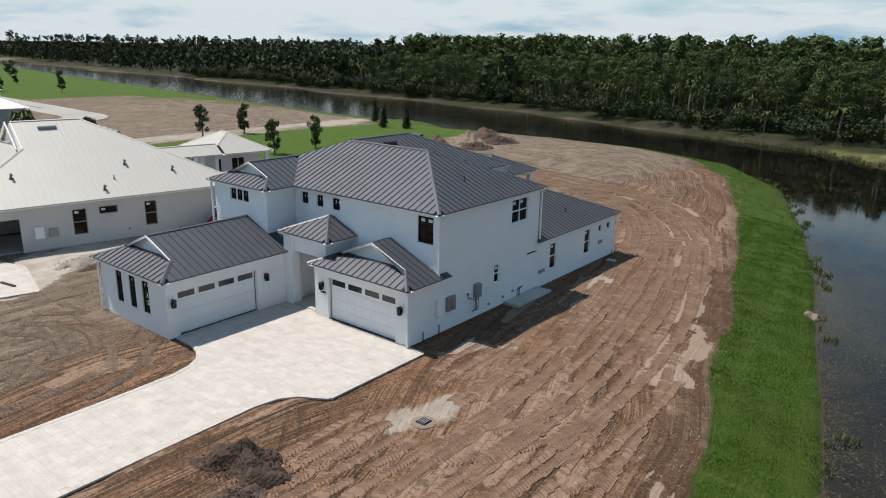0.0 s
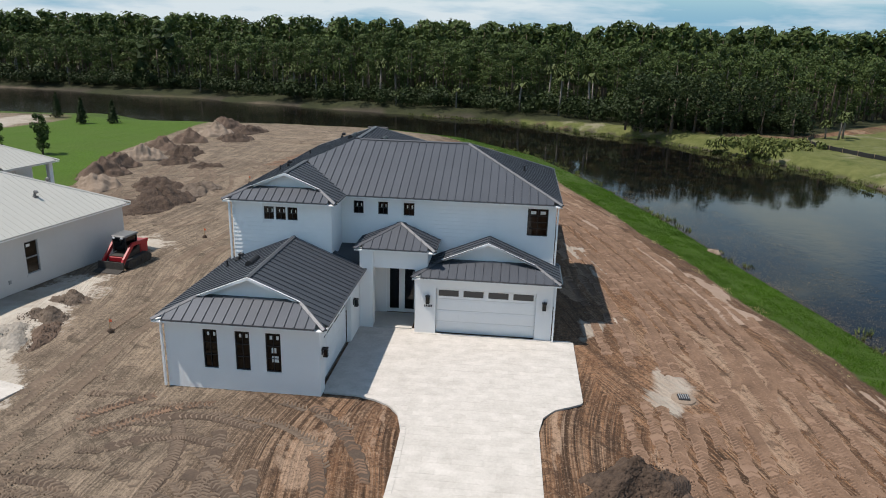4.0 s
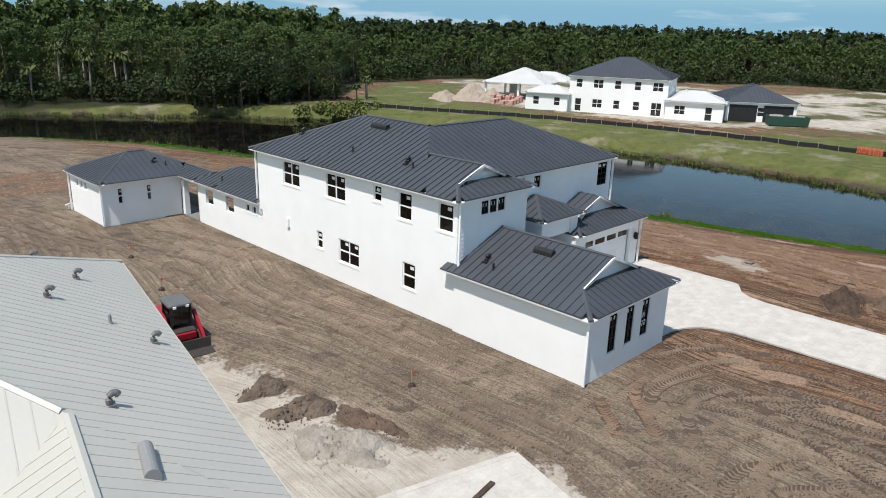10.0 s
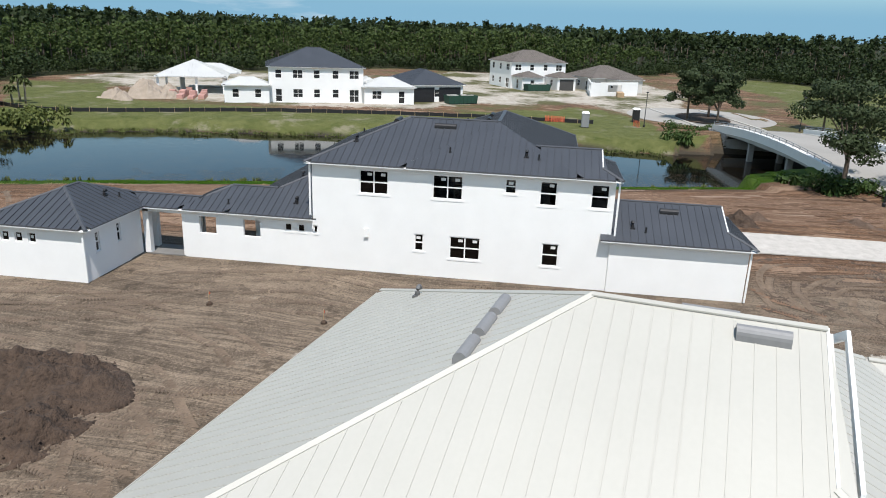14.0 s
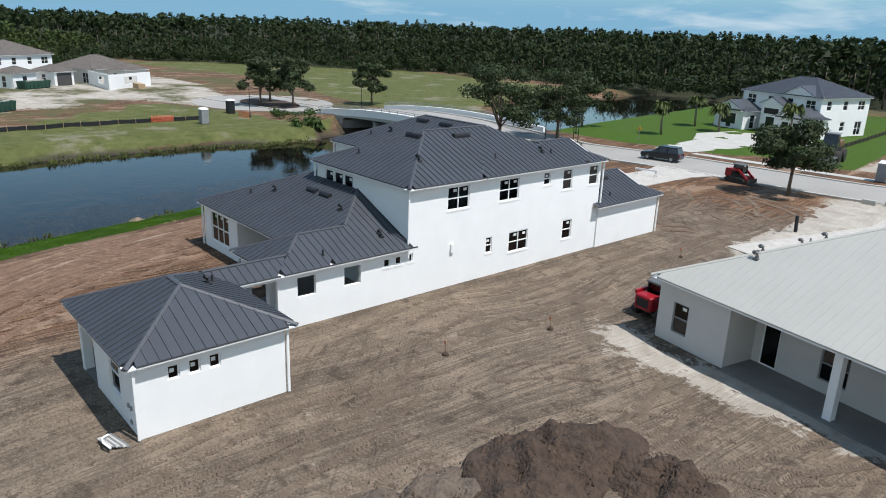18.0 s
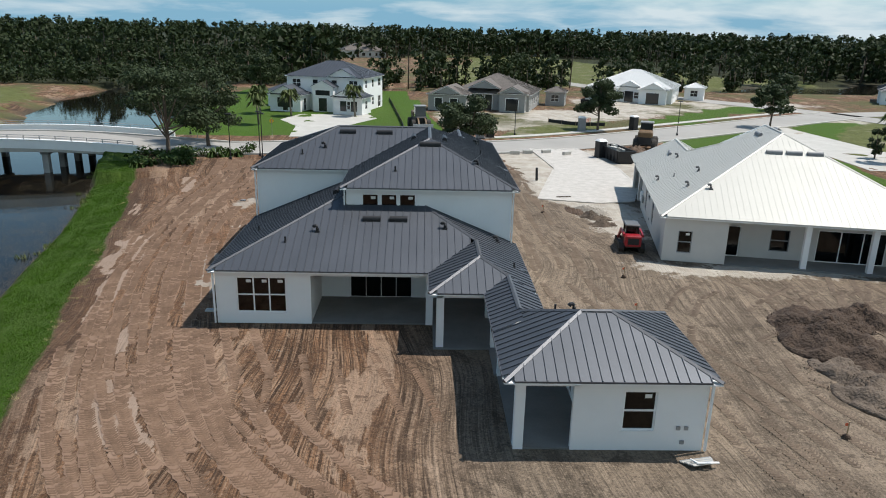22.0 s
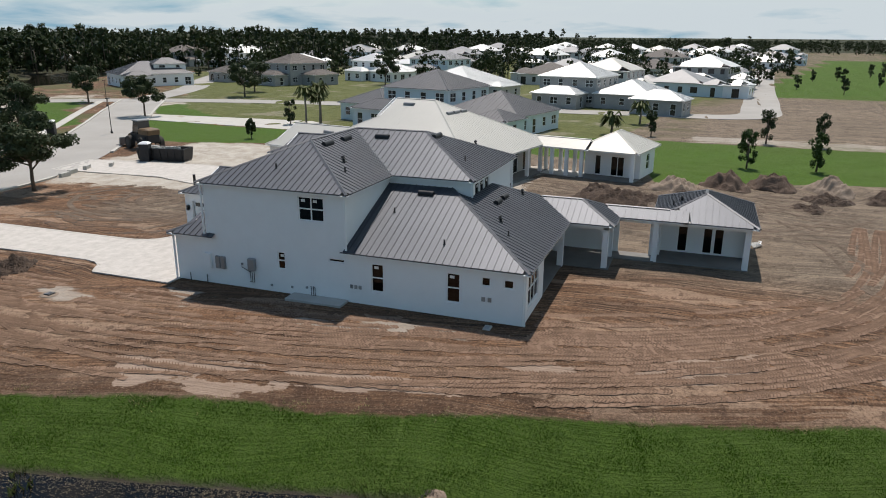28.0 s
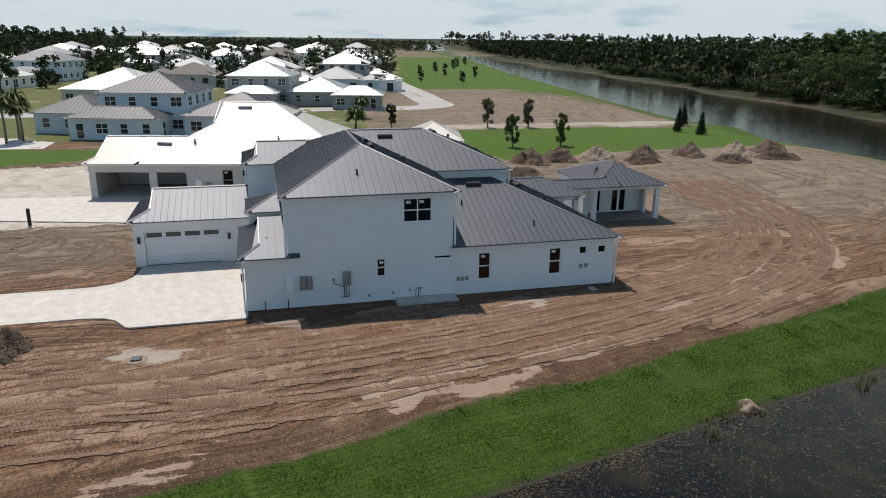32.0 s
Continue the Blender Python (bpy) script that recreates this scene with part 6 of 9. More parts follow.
for xc, half, y0, y1, z in ((6.25, 2.9, 5.0, 13.0, 3.3), (-6.0, 2.4, 3.0, 9.9, 3.7), (0.0, 3.2, 1.0, 7.6, 4.2)):
    gablet(h2, xc, half, y0, y1, z, ROOF_TILE, BLOCK_GREY)
for xa, xb, yy, zb, zt in ((4.2, 5.6, 12.5, 0.7, 2.4), (7.2, 8.6, 12.5, 0.7, 2.4), (-1.6, -0.2, 7.0, 0.05, 3.0), (0.4, 1.8, 7.0, 0.05, 3.0), (-7.2, -4.8, 9.5, 0.3, 2.6)):
    front_opening(h2, xa, xb, yy, zb, zt)
h3 = plain_house(-82, -92, -24, [(-10, -10, 9, 7, 3.4), (2, 7, 8, 11.5, 3.3), (-9, 7, -3, 9.5, 3.3), (-16, -13, -11.5, -8, 3.0)], STUCCO, ROOF_WHITE, "white single-storey house with a white metal roof")
for xc, half, y0, y1, z in ((5.0, 2.8, 5.0, 12.0, 3.4), (-6.0, 2.6, 3.0, 10.0, 3.4), (-0.5, 2.4, 2.0, 7.6, 3.6)):
    gablet(h3, xc, half, y0, y1, z, ROOF_WHITE)
for xa, xb, yy in ((3.6, 6.4, 11.5), (-7.4, -4.6, 9.5), (-1.4, 0.6, 7.0)):
    front_opening(h3, xa, xb, yy, 0.1, 2.5)
plain_house(-158, -98, -32, [(-10, -8, 10, 7, 3.4), (3, 7, 9.5, 11.5, 3.3), (-9, -3, 0, 4, 6.0)], STUCCO, ROOF_MID, "white house with a slate-grey roof beside a bare plot")
tan = plain_house(30, -315, 0, [(-12, -8, 12, 8, 6.4)], surface("orange_stucco", (0.50, 0.30, 0.12), (0.42, 0.25, 0.1), 0.85), ROOF_TAN, "orange stucco house with a tan roof far beyond the trees", detail=False)
plain_house(2, -322, 10, [(-12, -9, 12, 9, 3.6)], STUCCO_GREY, ROOF_TILE, "grey tile-roofed house far beyond the trees", detail=False)
shell = thing("block_wall", (95.0, 15.0, 0.0), "white block walls of a house just begun, with window gaps", "wall")
for (xa, ya), (xb, yb), gap in (((-6, 4), (2, -7), 0.5), ((-6, 4), (8, 4), 0.35)):
    for lo, hi, z0, z1 in ((0, gap - 0.15, 0, 3.0), (gap + 0.15, 1, 0, 3.0), (gap - 0.15, gap + 0.15, 0, 0.9), (gap - 0.15, gap + 0.15, 2.4, 3.0)):
        nx, ny = (yb - ya) / math.hypot(xb - xa, yb - ya) * 0.1, -(xb - xa) / math.hypot(xb - xa, yb - ya) * 0.1
        ends = [(xa + (xb - xa) * q, ya + (yb - ya) * q) for q in (lo, hi)]
        part("wall", Geo().prism([(ends[0][0] - nx, ends[0][1] - ny), (ends[1][0] - nx, ends[1][1] - ny), (ends[1][0] + nx, ends[1][1] + ny), (ends[0][0] + nx, ends[0][1] + ny)], z0, z1), STUCCO, shell)
part("lumber", Geo().chamfer(-5.0, -3.5, 0.0, -1.0, -2.0, 1.0, 0.05), TIMBER, shell, "stack of raw timber")
# along the street behind the pale house
plain_house(-104, 11, -14, [(-7, -7, 6, 6, 6.2), (-6, -17, 6, -7, 3.1), (6, -9, 12, 3.5, 3.1), (-6, 6, 8, 20, 3.1), (8, 15, 14, 21, 3.0)], BLUE_WHITE, ROOF_MID, "pale blue two-storey house with dark grey metal roofs")
plain_house(-150, 30, -12, [(-7, -9, 7, 4, 6.2), (-7, 4, 8, 16, 3.1), (7, -8, 13, 2, 3.0), (8, 14, 15, 24, 3.0)], BLOCK_GREY, ROOF_WHITE, "unfinished grey block house with bright white roofs")
plain_house(-158, -2, -14, [(-10, -10, 10, 9, 3.2), (-5, 9, 4, 13, 3.1)], STUCCO_GREY, ROOF_WHITE, "pale house with a bright white metal roof")
plain_house(-183, 62, -12, [(-4, -3, 4, 3, 3.2)], STUCCO, ROOF_WHITE, "small white outbuilding with a pitched roof", detail=False)
rng = random.Random(5)
plain_house(-180, -62, -20, [(-7, -7, 7, 5, 6.2), (-6, 5, 3, 11, 3.1), (7, -5, 12, 4, 3.1), (-4, -13, 6, -7, 3.1)], BLOCK_GREY, ROOF_TILE, "unfinished two-storey house with a brown tile roof", group="estate houses")
plain_house(-180, -87, -20, [(-4, -5, 4, 5, 3.0)], BLOCK_GREY, ROOF_TILE, "low grey block outbuilding on a bare plot", group="estate houses")
plain_house(-208, -48, -22, [(-6, -8, 5, 3, 6.1), (-6, 3, 7, 13, 3.1), (5, -6, 10, 2, 3.1)], STUCCO, ROOF_WHITE, "white two-storey house with bright white roofs", group="estate houses")
plain_house(-238, -38, -20, [(-7, -9, 6, 9, 6.1), (6, -5, 12, 5, 3.1)], BLUE_WHITE, ROOF_GREY, "pale two-storey house with grey metal roofs", group="estate houses")
SPOTS = [(-186, 30, -12), (-190, 48, -12), (-214, 8, -12), (-222, 54, -12)]
for i in range(7):
    for j in range(11):
        if rng.random() < 0.16:
            continue
        SPOTS.append((-258 - 52 * i + rng.uniform(-9, 9) - 6 * (j % 2), -230 + 29 * j + 15 * i * 0.55 + rng.uniform(-5, 5), rng.choice((-12, -14, -20, 75))))
SPOTS = [s for s in SPOTS if not inside(np.array(s[0]), np.array(s[1]), WOODS[1])]
for x, y, turn in SPOTS:
    s, tall = rng.uniform(0.9, 1.15), rng.random() < 0.45
    blocks = [(-8 * s, -7 * s, 8 * s, 7 * s, 6.1 if tall else 3.3), (-7 * s, -13 * s, 1 * s, -7 * s, 3.1), (2 * s, 7 * s, 8 * s, 13 * s, 3.1)]
    if tall:
        blocks.append((8 * s, -6 * s, 13 * s, 4 * s, 3.1))
    rf, wl, nm = rng.choice(((ROOF_WHITE, STUCCO, "white"), (ROOF_WHITE, BLOCK_GREY, "grey-walled"), (ROOF_PALE, STUCCO_GREY, "pale"), (ROOF_GREY, BLUE_WHITE, "pale blue"), (ROOF_GREY, STUCCO_GREY, "grey-roofed"), (ROOF_TILE, STUCCO_GREY, "brown-roofed")))
    plain_house(x, y, turn, blocks, wl, rf, f"{nm} {'two-storey' if tall else 'single-storey'} house in the built-up estate", False, "estate houses")


# ---- plants ----
def leaf_cloud(rs, n, centre, radii, size, flat=0.5):
    """Small leaf triangles that shell a lump and mostly face outward; returns points and triangles."""
    d = rs.normal(size=(n, 3))
    d /= np.linalg.norm(d, axis=1)[:, None]
    c = np.array(centre) + d * rs.uniform(0.55, 1.05, (n, 1)) * np.array(radii)
    face = d + 0.45 * rs.normal(size=(n, 3)) + np.array((0, 0, 0.25))
    face /= np.linalg.norm(face, axis=1)[:, None]
    a = np.cross(face, rs.normal(size=(n, 3)))
    a /= np.linalg.norm(a, axis=1)[:, None] + 1e-9
    b = np.cross(face, a)
    s = size * rs.uniform(0.6, 1.3, (n, 1))
    v = np.stack([c + a * s, c - a * s * 0.5 + b * s * 0.8, c - a * s * 0.5 - b * s * 0.8], 1).reshape(-1, 3)
    return v, np.arange(3 * n).reshape(-1, 3)


def stem(pts, radii, n=5):
    g = Geo()
    g.tube(pts, radii, n)
    v = np.array([tuple(p) for p in g.v])
    t = []
    for f in g.f:
        t += [(f[0], f[i], f[i + 1]) for i in range(1, len(f) - 1)]
    return v, np.array(t)


def join(bits):
    """Joins (points, triangles, material index) bits."""
    vs, ts, ms, n = [], [], [], 0
    for v, t, m in bits:
        vs.append(v)
        ts.append(t + n)
        ms.append(np.full(len(t), m))
        n += len(v)
    return np.concatenate(vs), np.concatenate(ts), np.concatenate(ms)


def pine(seed, leaves=330, size=0.40, high=14.5):
    rs = np.random.RandomState(seed)
    lean = rs.uniform(-0.6, 0.6, 2)
    bits = [(*stem([(0, 0, 0), (lean[0] * 0.4, lean[1] * 0.4, high * 0.55), (lean[0], lean[1], high * 0.97)], [0.2, 0.15, 0.04]), 0)]
    lumps = rs.randint(8, 12)
    for i in range(lumps):
        z = high * rs.uniform(0.58, 1.0)
        r = (1.02 - z / high) * 6.0 + 0.5
        a = rs.uniform(0, 6.283)
        c = (lean[0] + r * math.cos(a) * 0.6, lean[1] + r * math.sin(a) * 0.6, z)
        bits.append((*leaf_cloud(rs, leaves // lumps, c, (1.45, 1.45, 0.85), size), 1))
        if leaves > 150:
            bits.append((*stem([(lean[0] * 0.8, lean[1] * 0.8, z - 0.7), c], [0.06, 0.02], 3), 0))
    return join(bits)


def broad(seed, leaves=260, size=0.4, high=9.0, wide=3.6, low=0.35):
    rs = np.random.RandomState(seed)
    bits = [(*stem([(0, 0, 0), (0.2, 0.1, high * 0.3), (0.1, 0, high * 0.6)], [0.28, 0.2, 0.08]), 0)]
    lumps = 13
    for i in range(lumps):
        a, q = rs.uniform(0, 6.283), rs.uniform(0.1, 0.85)
        z = high * rs.uniform(low, 0.95)
        r = wide * q * math.sqrt(max(0.15, 1 - ((z / high - 0.55) / 0.5) ** 2))
        bits.append((*leaf_cloud(rs, leaves // lumps, (r * math.cos(a), r * math.sin(a), z), (1.3, 1.3, 0.95), size), 1))
    return join(bits)


def palm(seed, high=6.0, fronds=22, length=2.0):
    rs = np.random.RandomState(seed)
    bits = [(*stem([(0, 0, 0), (0.1, 0.1, high * 0.5), (0.2, 0, high)], [0.2, 0.16, 0.15], 6), 0)]
    vs, ts = [], []
    for i in range(fronds):
        a, up = rs.uniform(0, 6.283), rs.uniform(-0.5, 1.1)
        d, s = np.array([math.cos(a), math.sin(a), 0]), np.array([-math.sin(a), math.cos(a), 0])
        base = np.array([0.2, 0, high])
        p1 = base + d * length * 0.5 + np.array([0, 0, length * 0.45 * up])
        p2 = base + d * length * (1.0 - 0.2 * abs(up)) + np.array([0, 0, length * (0.45 * up - 0.45)])
        w = 0.34 * length
        k = sum(len(q) for q in vs)
        vs.append(np.array([base, p1 + s * w * 0.5, p1 - s * w * 0.5, p2, p1 + np.array([0, 0, 0.12]), p2 + s * w * 0.45, p2 - s * w * 0.45]))
        ts.append(np.array([(0, 4, 1), (0, 2, 4), (4, 3, 1), (4, 2, 3), (1, 5, 4), (2, 4, 6)]) + k)
    bits.append((np.concatenate(vs), np.concatenate(ts), 1))
    return join(bits)


def bush(seed, leaves=70, size=0.3, high=2.6, wide=2.2):
    rs = np.random.RandomState(seed)
    bits = []
    for i in range(5):
        a = rs.uniform(0, 6.283)
        bits.append((*leaf_cloud(rs, leaves // 5, (0.6 * wide * math.cos(a) * rs.rand(), 0.6 * wide * math.sin(a) * rs.rand(), high * rs.uniform(0.25, 0.7)), (wide * 0.5, wide * 0.5, high * 0.35), size), 1))
    return join(bits)


def scatter(name, protos, spots, mats, label, category, kind="stuff"):
    """Many plants as one sheet of growth. spots: x, y, z, turn, size, which."""
    V, T, M, n = [], [], [], 0
    for x, y, z, a, s, w in spots:
        v, t, m = protos[int(w)]
        c, q = math.cos(a) * s, math.sin(a) * s
        u = np.empty_like(v)
        u[:, 0], u[:, 1], u[:, 2] = v[:, 0] * c - v[:, 1] * q + x, v[:, 0] * q + v[:, 1] * c + y, v[:, 2] * s + z
        V.append(u)
        T.append(t + n)
        M.append(m)
        n += len(v)
    me = tri_mesh(name, np.concatenate(V), np.concatenate(T), mats, np.concatenate(M))
    return tagged(part(name, me, None), label, category, kind=kind)


def strew(rs, ring, count):
    xs, ys = [p[0] for p in ring], [p[1] for p in ring]
    out = []
    while len(out) < count:
        px, py = rs.uniform(min(xs), max(xs), 400), rs.uniform(min(ys), max(ys), 400)
        ok = inside(px, py, ring)
        out += list(zip(px[ok], py[ok]))
    return out[:count]


def along(line, gap, rs, wobble):
    """Places along a line, with sideways wobble; positive is to its left."""
    out = []
    for (xa, ya), (xb, yb) in zip(line, line[1:]):
        L = math.hypot(xb - xa, yb - ya)
        for k in range(int(L / gap)):
            s = (k + rs.rand()) * gap / L
            w = rs.uniform(*wobble)
            out.append((xa + s * (xb - xa) - (yb - ya) / L * w, ya + s * (yb - ya) + (xb - xa) / L * w))
    return out


def forest():
    rs = np.random.RandomState(11)
    fine = [pine(i, 540, 0.27, 14.0) for i in range(6)] + [broad(20 + i, 560, 0.25, 9.0, 3.6, 0.12) for i in range(3)]
    rough = [pine(40 + i, 150, 0.58) for i in range(4)] + [broad(60 + i, 165, 0.64, 9.5, 4.4, 0.06) for i in range(4)]
    far = [pine(80 + i, 44, 1.3) for i in range(3)] + [broad(90 + i, 76, 1.1, 11, 5, 0.15) for i in range(2)]

    def mix(pts, n_pine, n_all, lo, hi, share=0.72):
        return [(x, y, -0.1, rs.uniform(0, 6.28), rs.uniform(lo, hi), rs.randint(n_pine) if rs.rand() < share else n_pine + rs.randint(n_all - n_pine)) for x, y in pts]

    def grown(spots, ring, least, deep):
        """The trees stand lower along the edge of the wood."""
        d = signed(np.array([s[0] for s in spots]), np.array([s[1] for s in spots]), ring)
        return [(*s[:4], s[4] * (least + (1 - least) * min(1.0, max(0.0, q) / deep)), s[5]) for s, q in zip(spots, d)]

    belt = [(-170, 170), (-135, 166), (-101, 160), (-80, 153), (-55, 145), (-38, 142), (-16, 138), (6, 127), (26, 118), (55, 146), (62, 170), (20, 165), (-40, 185), (-170, 200)]
    scatter("pine_wood", fine, grown(mix(strew(rs, belt, 950), 6, 9, 0.85, 1.12), belt, 0.70, 30), [BARK, NORTH_PINE], "tall pine wood along the far canal bank", "trees")
    back = [(-190, 196), (-40, 182), (20, 162), (66, 168), (90, 240), (-200, 260)]
    scatter("pine_wood", rough, mix(strew(rs, back, 800), 4, 8, 1.02, 1.25), [BARK, NORTH_PINE], "tall pine wood receding behind the canal", "trees")
    west = [(-820, 272), (-600, 226), (-430, 200), (-300, 184), (-240, 177), (-170, 165), (-170, 260), (-500, 330), (-820, 380)]
    scatter("pine_wood", far, mix(strew(rs, west, 1900), 3, 5, 0.65, 0.85, 0.35), [BARK, WOOD], "dark woodland along the canal to the west", "trees")
    east = [(56, 145), (84, 148), (168, 82), (152, 16), (208, -14), (260, 20), (250, 130), (150, 210), (80, 210)]
    scatter("pine_wood", rough, grown(mix(strew(rs, east, 1500), 4, 8, 1.0, 1.22, 0.55), east, 0.5, 75), [BARK, EAST_PINE], "pine wood behind the houses over the canal", "trees")
    south = [(210, -14), (122, -96), (80, -102), (26, -114), (10, -125), (30, -260), (260, -260), (270, 10)]
    # WOOD's dark tone here also stands for a cloud's shade on this wood.
    scatter("mixed_wood", rough, grown(mix(strew(rs, south, 1300), 4, 8, 0.95, 1.3, 0.06), south, 0.5, 90), [BARK, WOOD], "dark mixed woodland behind the bridge", "trees")
    # the even canopy that runs on to the skyline
    tops = [broad(700 + i, 91, 1.0, 12.5, 5.6, 0.12) for i in range(4)] + [pine(710 + i, 64, 0.95, 14) for i in range(2)]
    pts = []
    while len(pts) < 4700:
        a, r = rs.uniform(0, 6.283, 500), 150 * (9.0 ** rs.uniform(0, 1, 500))
        X, Y = -20 + r * np.cos(a), 30 + r * np.sin(a)
        ok = np.zeros(500, bool)
        for ring in WOODS:
            ok |= signed(X, Y, ring) > 6
        for ring in (belt, back, east, south, west):
            ok &= ~inside(X, Y, ring)
        pts += [(x, y, -0.1, rs.uniform(0, 6.28), rs.uniform(0.95, 1.2) * (1 + max(0.0, q - 500) / 1600), rs.randint(4) if rs.rand() < 0.75 else 4 + rs.randint(2)) for x, y, q in zip(X[ok], Y[ok], r[ok])]
    scatter("horizon_wood", tops, pts, [BARK, WOOD], "even woodland canopy running to the skyline", "trees")
    pts = [(-640 - rs.uniform(0, 420), rs.uniform(-420, 230)) for _ in range(1100)]
    pts = [p for p in pts if not inside(np.array(p[0]), np.array(p[1]), WATER_EDGE)]
    scatter("horizon_wood", tops, mix(pts, 4, 6, 0.6, 0.8, 0.8), [BARK, WOOD], "tree line behind the estate", "trees")
    sw = [(-228, -137), (-295, -94), (-470, -76), (-640, -70), (-640, -250), (-200, -300), (-168, -190)]
    scatter("mixed_wood", rough, mix([p for p in strew(rs, sw, 1000) if not inside(np.array(p[0]), np.array(p[1]), POND)], 4, 8, 0.85, 1.25, 0.1), [BARK, WOOD], "dense dark wood beside the estate", "trees")
    rim = [(x, y) for x, y in along([(20, -345), (-12, -358), (-76, -400), (-124, -420), (-240, -342)], 0.8, rs, (-45, 2))]
    scatter("mixed_wood", far, mix(rim, 3, 5, 0.8, 1.1, 0.3), [BARK, WOOD], "dense wood along the far side of the field", "trees")
    # loose trees on the fields, by the pond and among the houses
    grove = [(x, y) for x, y in along([(-24, -126), (-60, -140), (-120, -152), (-180, -176), (-330, -226)], 1.5, rs, (-30, 12)) if wave(np.array(x), np.array(y), 21, 60.0) > -0.45]
    grove += [(x, y) for x, y in along([(-20, -98), (-30, -118), (-70, -122)], 3.0, rs, (-8, 6))]
    scatter("field_trees", rough, mix([p for p in grove if not inside(np.array(p[0]), np.array(p[1]), POND)], 4, 8, 0.7, 1.05, 0.02), [BARK, WOOD], "dark broadleaf trees along the field", "trees")
    town = [(-195 - rs.uniform(0, 480), rs.uniform(-120, 92)) for _ in range(700)]
    town = [p for p in town if not inside(np.array(p[0]), np.array(p[1]), LAWNS[1]) and min(math.hypot(p[0] - s[0], p[1] - s[1]) for s in SPOTS) > 13]
    scatter("estate_trees", rough, mix(town, 4, 8, 0.55, 1.0, 0.05), [BARK, WOOD], "street trees among the estate houses", "trees")
    point = [(rs.uniform(-6, 21), rs.uniform(110, 119)) for _ in range(46)]
    scatter("bank_trees", fine, [(x, y, -0.2, rs.uniform(0, 6.28), rs.uniform(0.7, 1.1), 6 + rs.randint(3)) for x, y in point], [BARK, WOOD], "dense dark trees on the point by the canal", "trees")
    # undergrowth and palms at the wood's edge
    edge = [(-300, 184), (-240, 178), (-170, 167), (-135, 162.5), (-101, 157), (-80, 149.5), (-55, 141.5), (-40, 138.5), (-22, 132), (2, 118), (24, 113)]
    pts = along(edge, 0.42, rs, (-1.0, 11))
    bs = [bush(i, 190, 0.2, 2.8, 2.3) for i in range(4)]
    scatter("undergrowth", bs, [(x, y, -0.2, rs.uniform(0, 6.28), rs.uniform(0.8, 1.7), rs.randint(4)) for x, y in pts], [BARK, WOOD], "dark undergrowth along the wood's edge", "shrubs")
    pl = [palm(i, 3.0 + i, 26, 1.5) for i in range(5)]
    pts = along(edge, 2.6, rs, (0.0, 12)) + [(25.0, 110), (26.5, 109), (28, 111)]
    scatter("cabbage_palms", pl, [(x, y, -0.2, rs.uniform(0, 6.28), rs.uniform(0.75, 1.25), rs.randint(5)) for x, y in pts], [PALM_BARK, PALM], "cabbage palms at the wood's edge", "palms")
    e2 = along([(56, 142), (84, 145), (166, 79), (152, 14), (206, -16), (122, -96), (80, -101), (24, -113), (-4, -116)], 2.0, rs, (-4, 3))
    scatter("undergrowth", bs, [(x, y, -0.2, rs.uniform(0, 6.28), rs.uniform(1.0, 2.3), rs.randint(4)) for x, y in e2], [BARK, WOOD], "dark undergrowth along the wood behind the plots", "shrubs")
    # reeds on the far bank and by the water
    blades = []
    for i in range(3):
        r2 = np.random.RandomState(300 + i)
        n = 26
        c = r2.uniform(-0.5, 0.5, (n, 2))
        hgt = r2.uniform(0.2, 0.5, n)
        ang = r2.uniform(0, 6.28, n)
        v = np.zeros((n, 3, 3))
        v[:, 0, :2], v[:, 1, :2] = c + 0.05 * np.stack([np.cos(ang), np.sin(ang)], 1), c - 0.05 * np.stack([np.cos(ang), np.sin(ang)], 1)
        v[:, 2, :2], v[:, 2, 2] = c + r2.uniform(-0.25, 0.25, (n, 2)), hgt
        blades.append((v.reshape(-1, 3), np.arange(3 * n).reshape(-1, 3), np.zeros(n, int)))
    pts = along(MARSH[::-1], 0.55, rs, (-0.6, 3.0))
    scatter("bank_reeds", blades, [(x, y, WATER_Z + 0.1, rs.uniform(0, 6.28), rs.uniform(0.7, 1.3), rs.randint(3)) for x, y in pts], [REED], "reeds along the far bank", "reeds")
    pts = [p for p in along(NEAR_BANK[2:12], 0.9, rs, (-1.2, 0.6)) if wave(np.array(p[0]), np.array(p[1]), 77, 11.0) > 0.1]
    scatter("bank_weeds", blades, [(x, y, WATER_Z, rs.uniform(0, 6.28), rs.uniform(0.5, 1.0), rs.randint(3)) for x, y in pts], [REED], "straggling weeds at the water's edge", "reeds")
    # a clump of lush plants on the point
    rs4 = np.random.RandomState(44)
    pts = [(13 + rs4.normal() * 3.0, 99.5 + rs4.normal() * 2.4) for _ in range(90)]
    scatter("water_plants", [palm(70 + i, 0.3, 14, 1.2) for i in range(2)] + [bush(75, 120, 0.22, 1.5, 1.5)], [(x, y, -0.5, rs4.uniform(0, 6.28), rs4.uniform(0.7, 1.3), rs4.randint(3)) for x, y in pts], [PALM_BARK, REED], "broad-leaved plants on the bank", "shrubs")


forest()


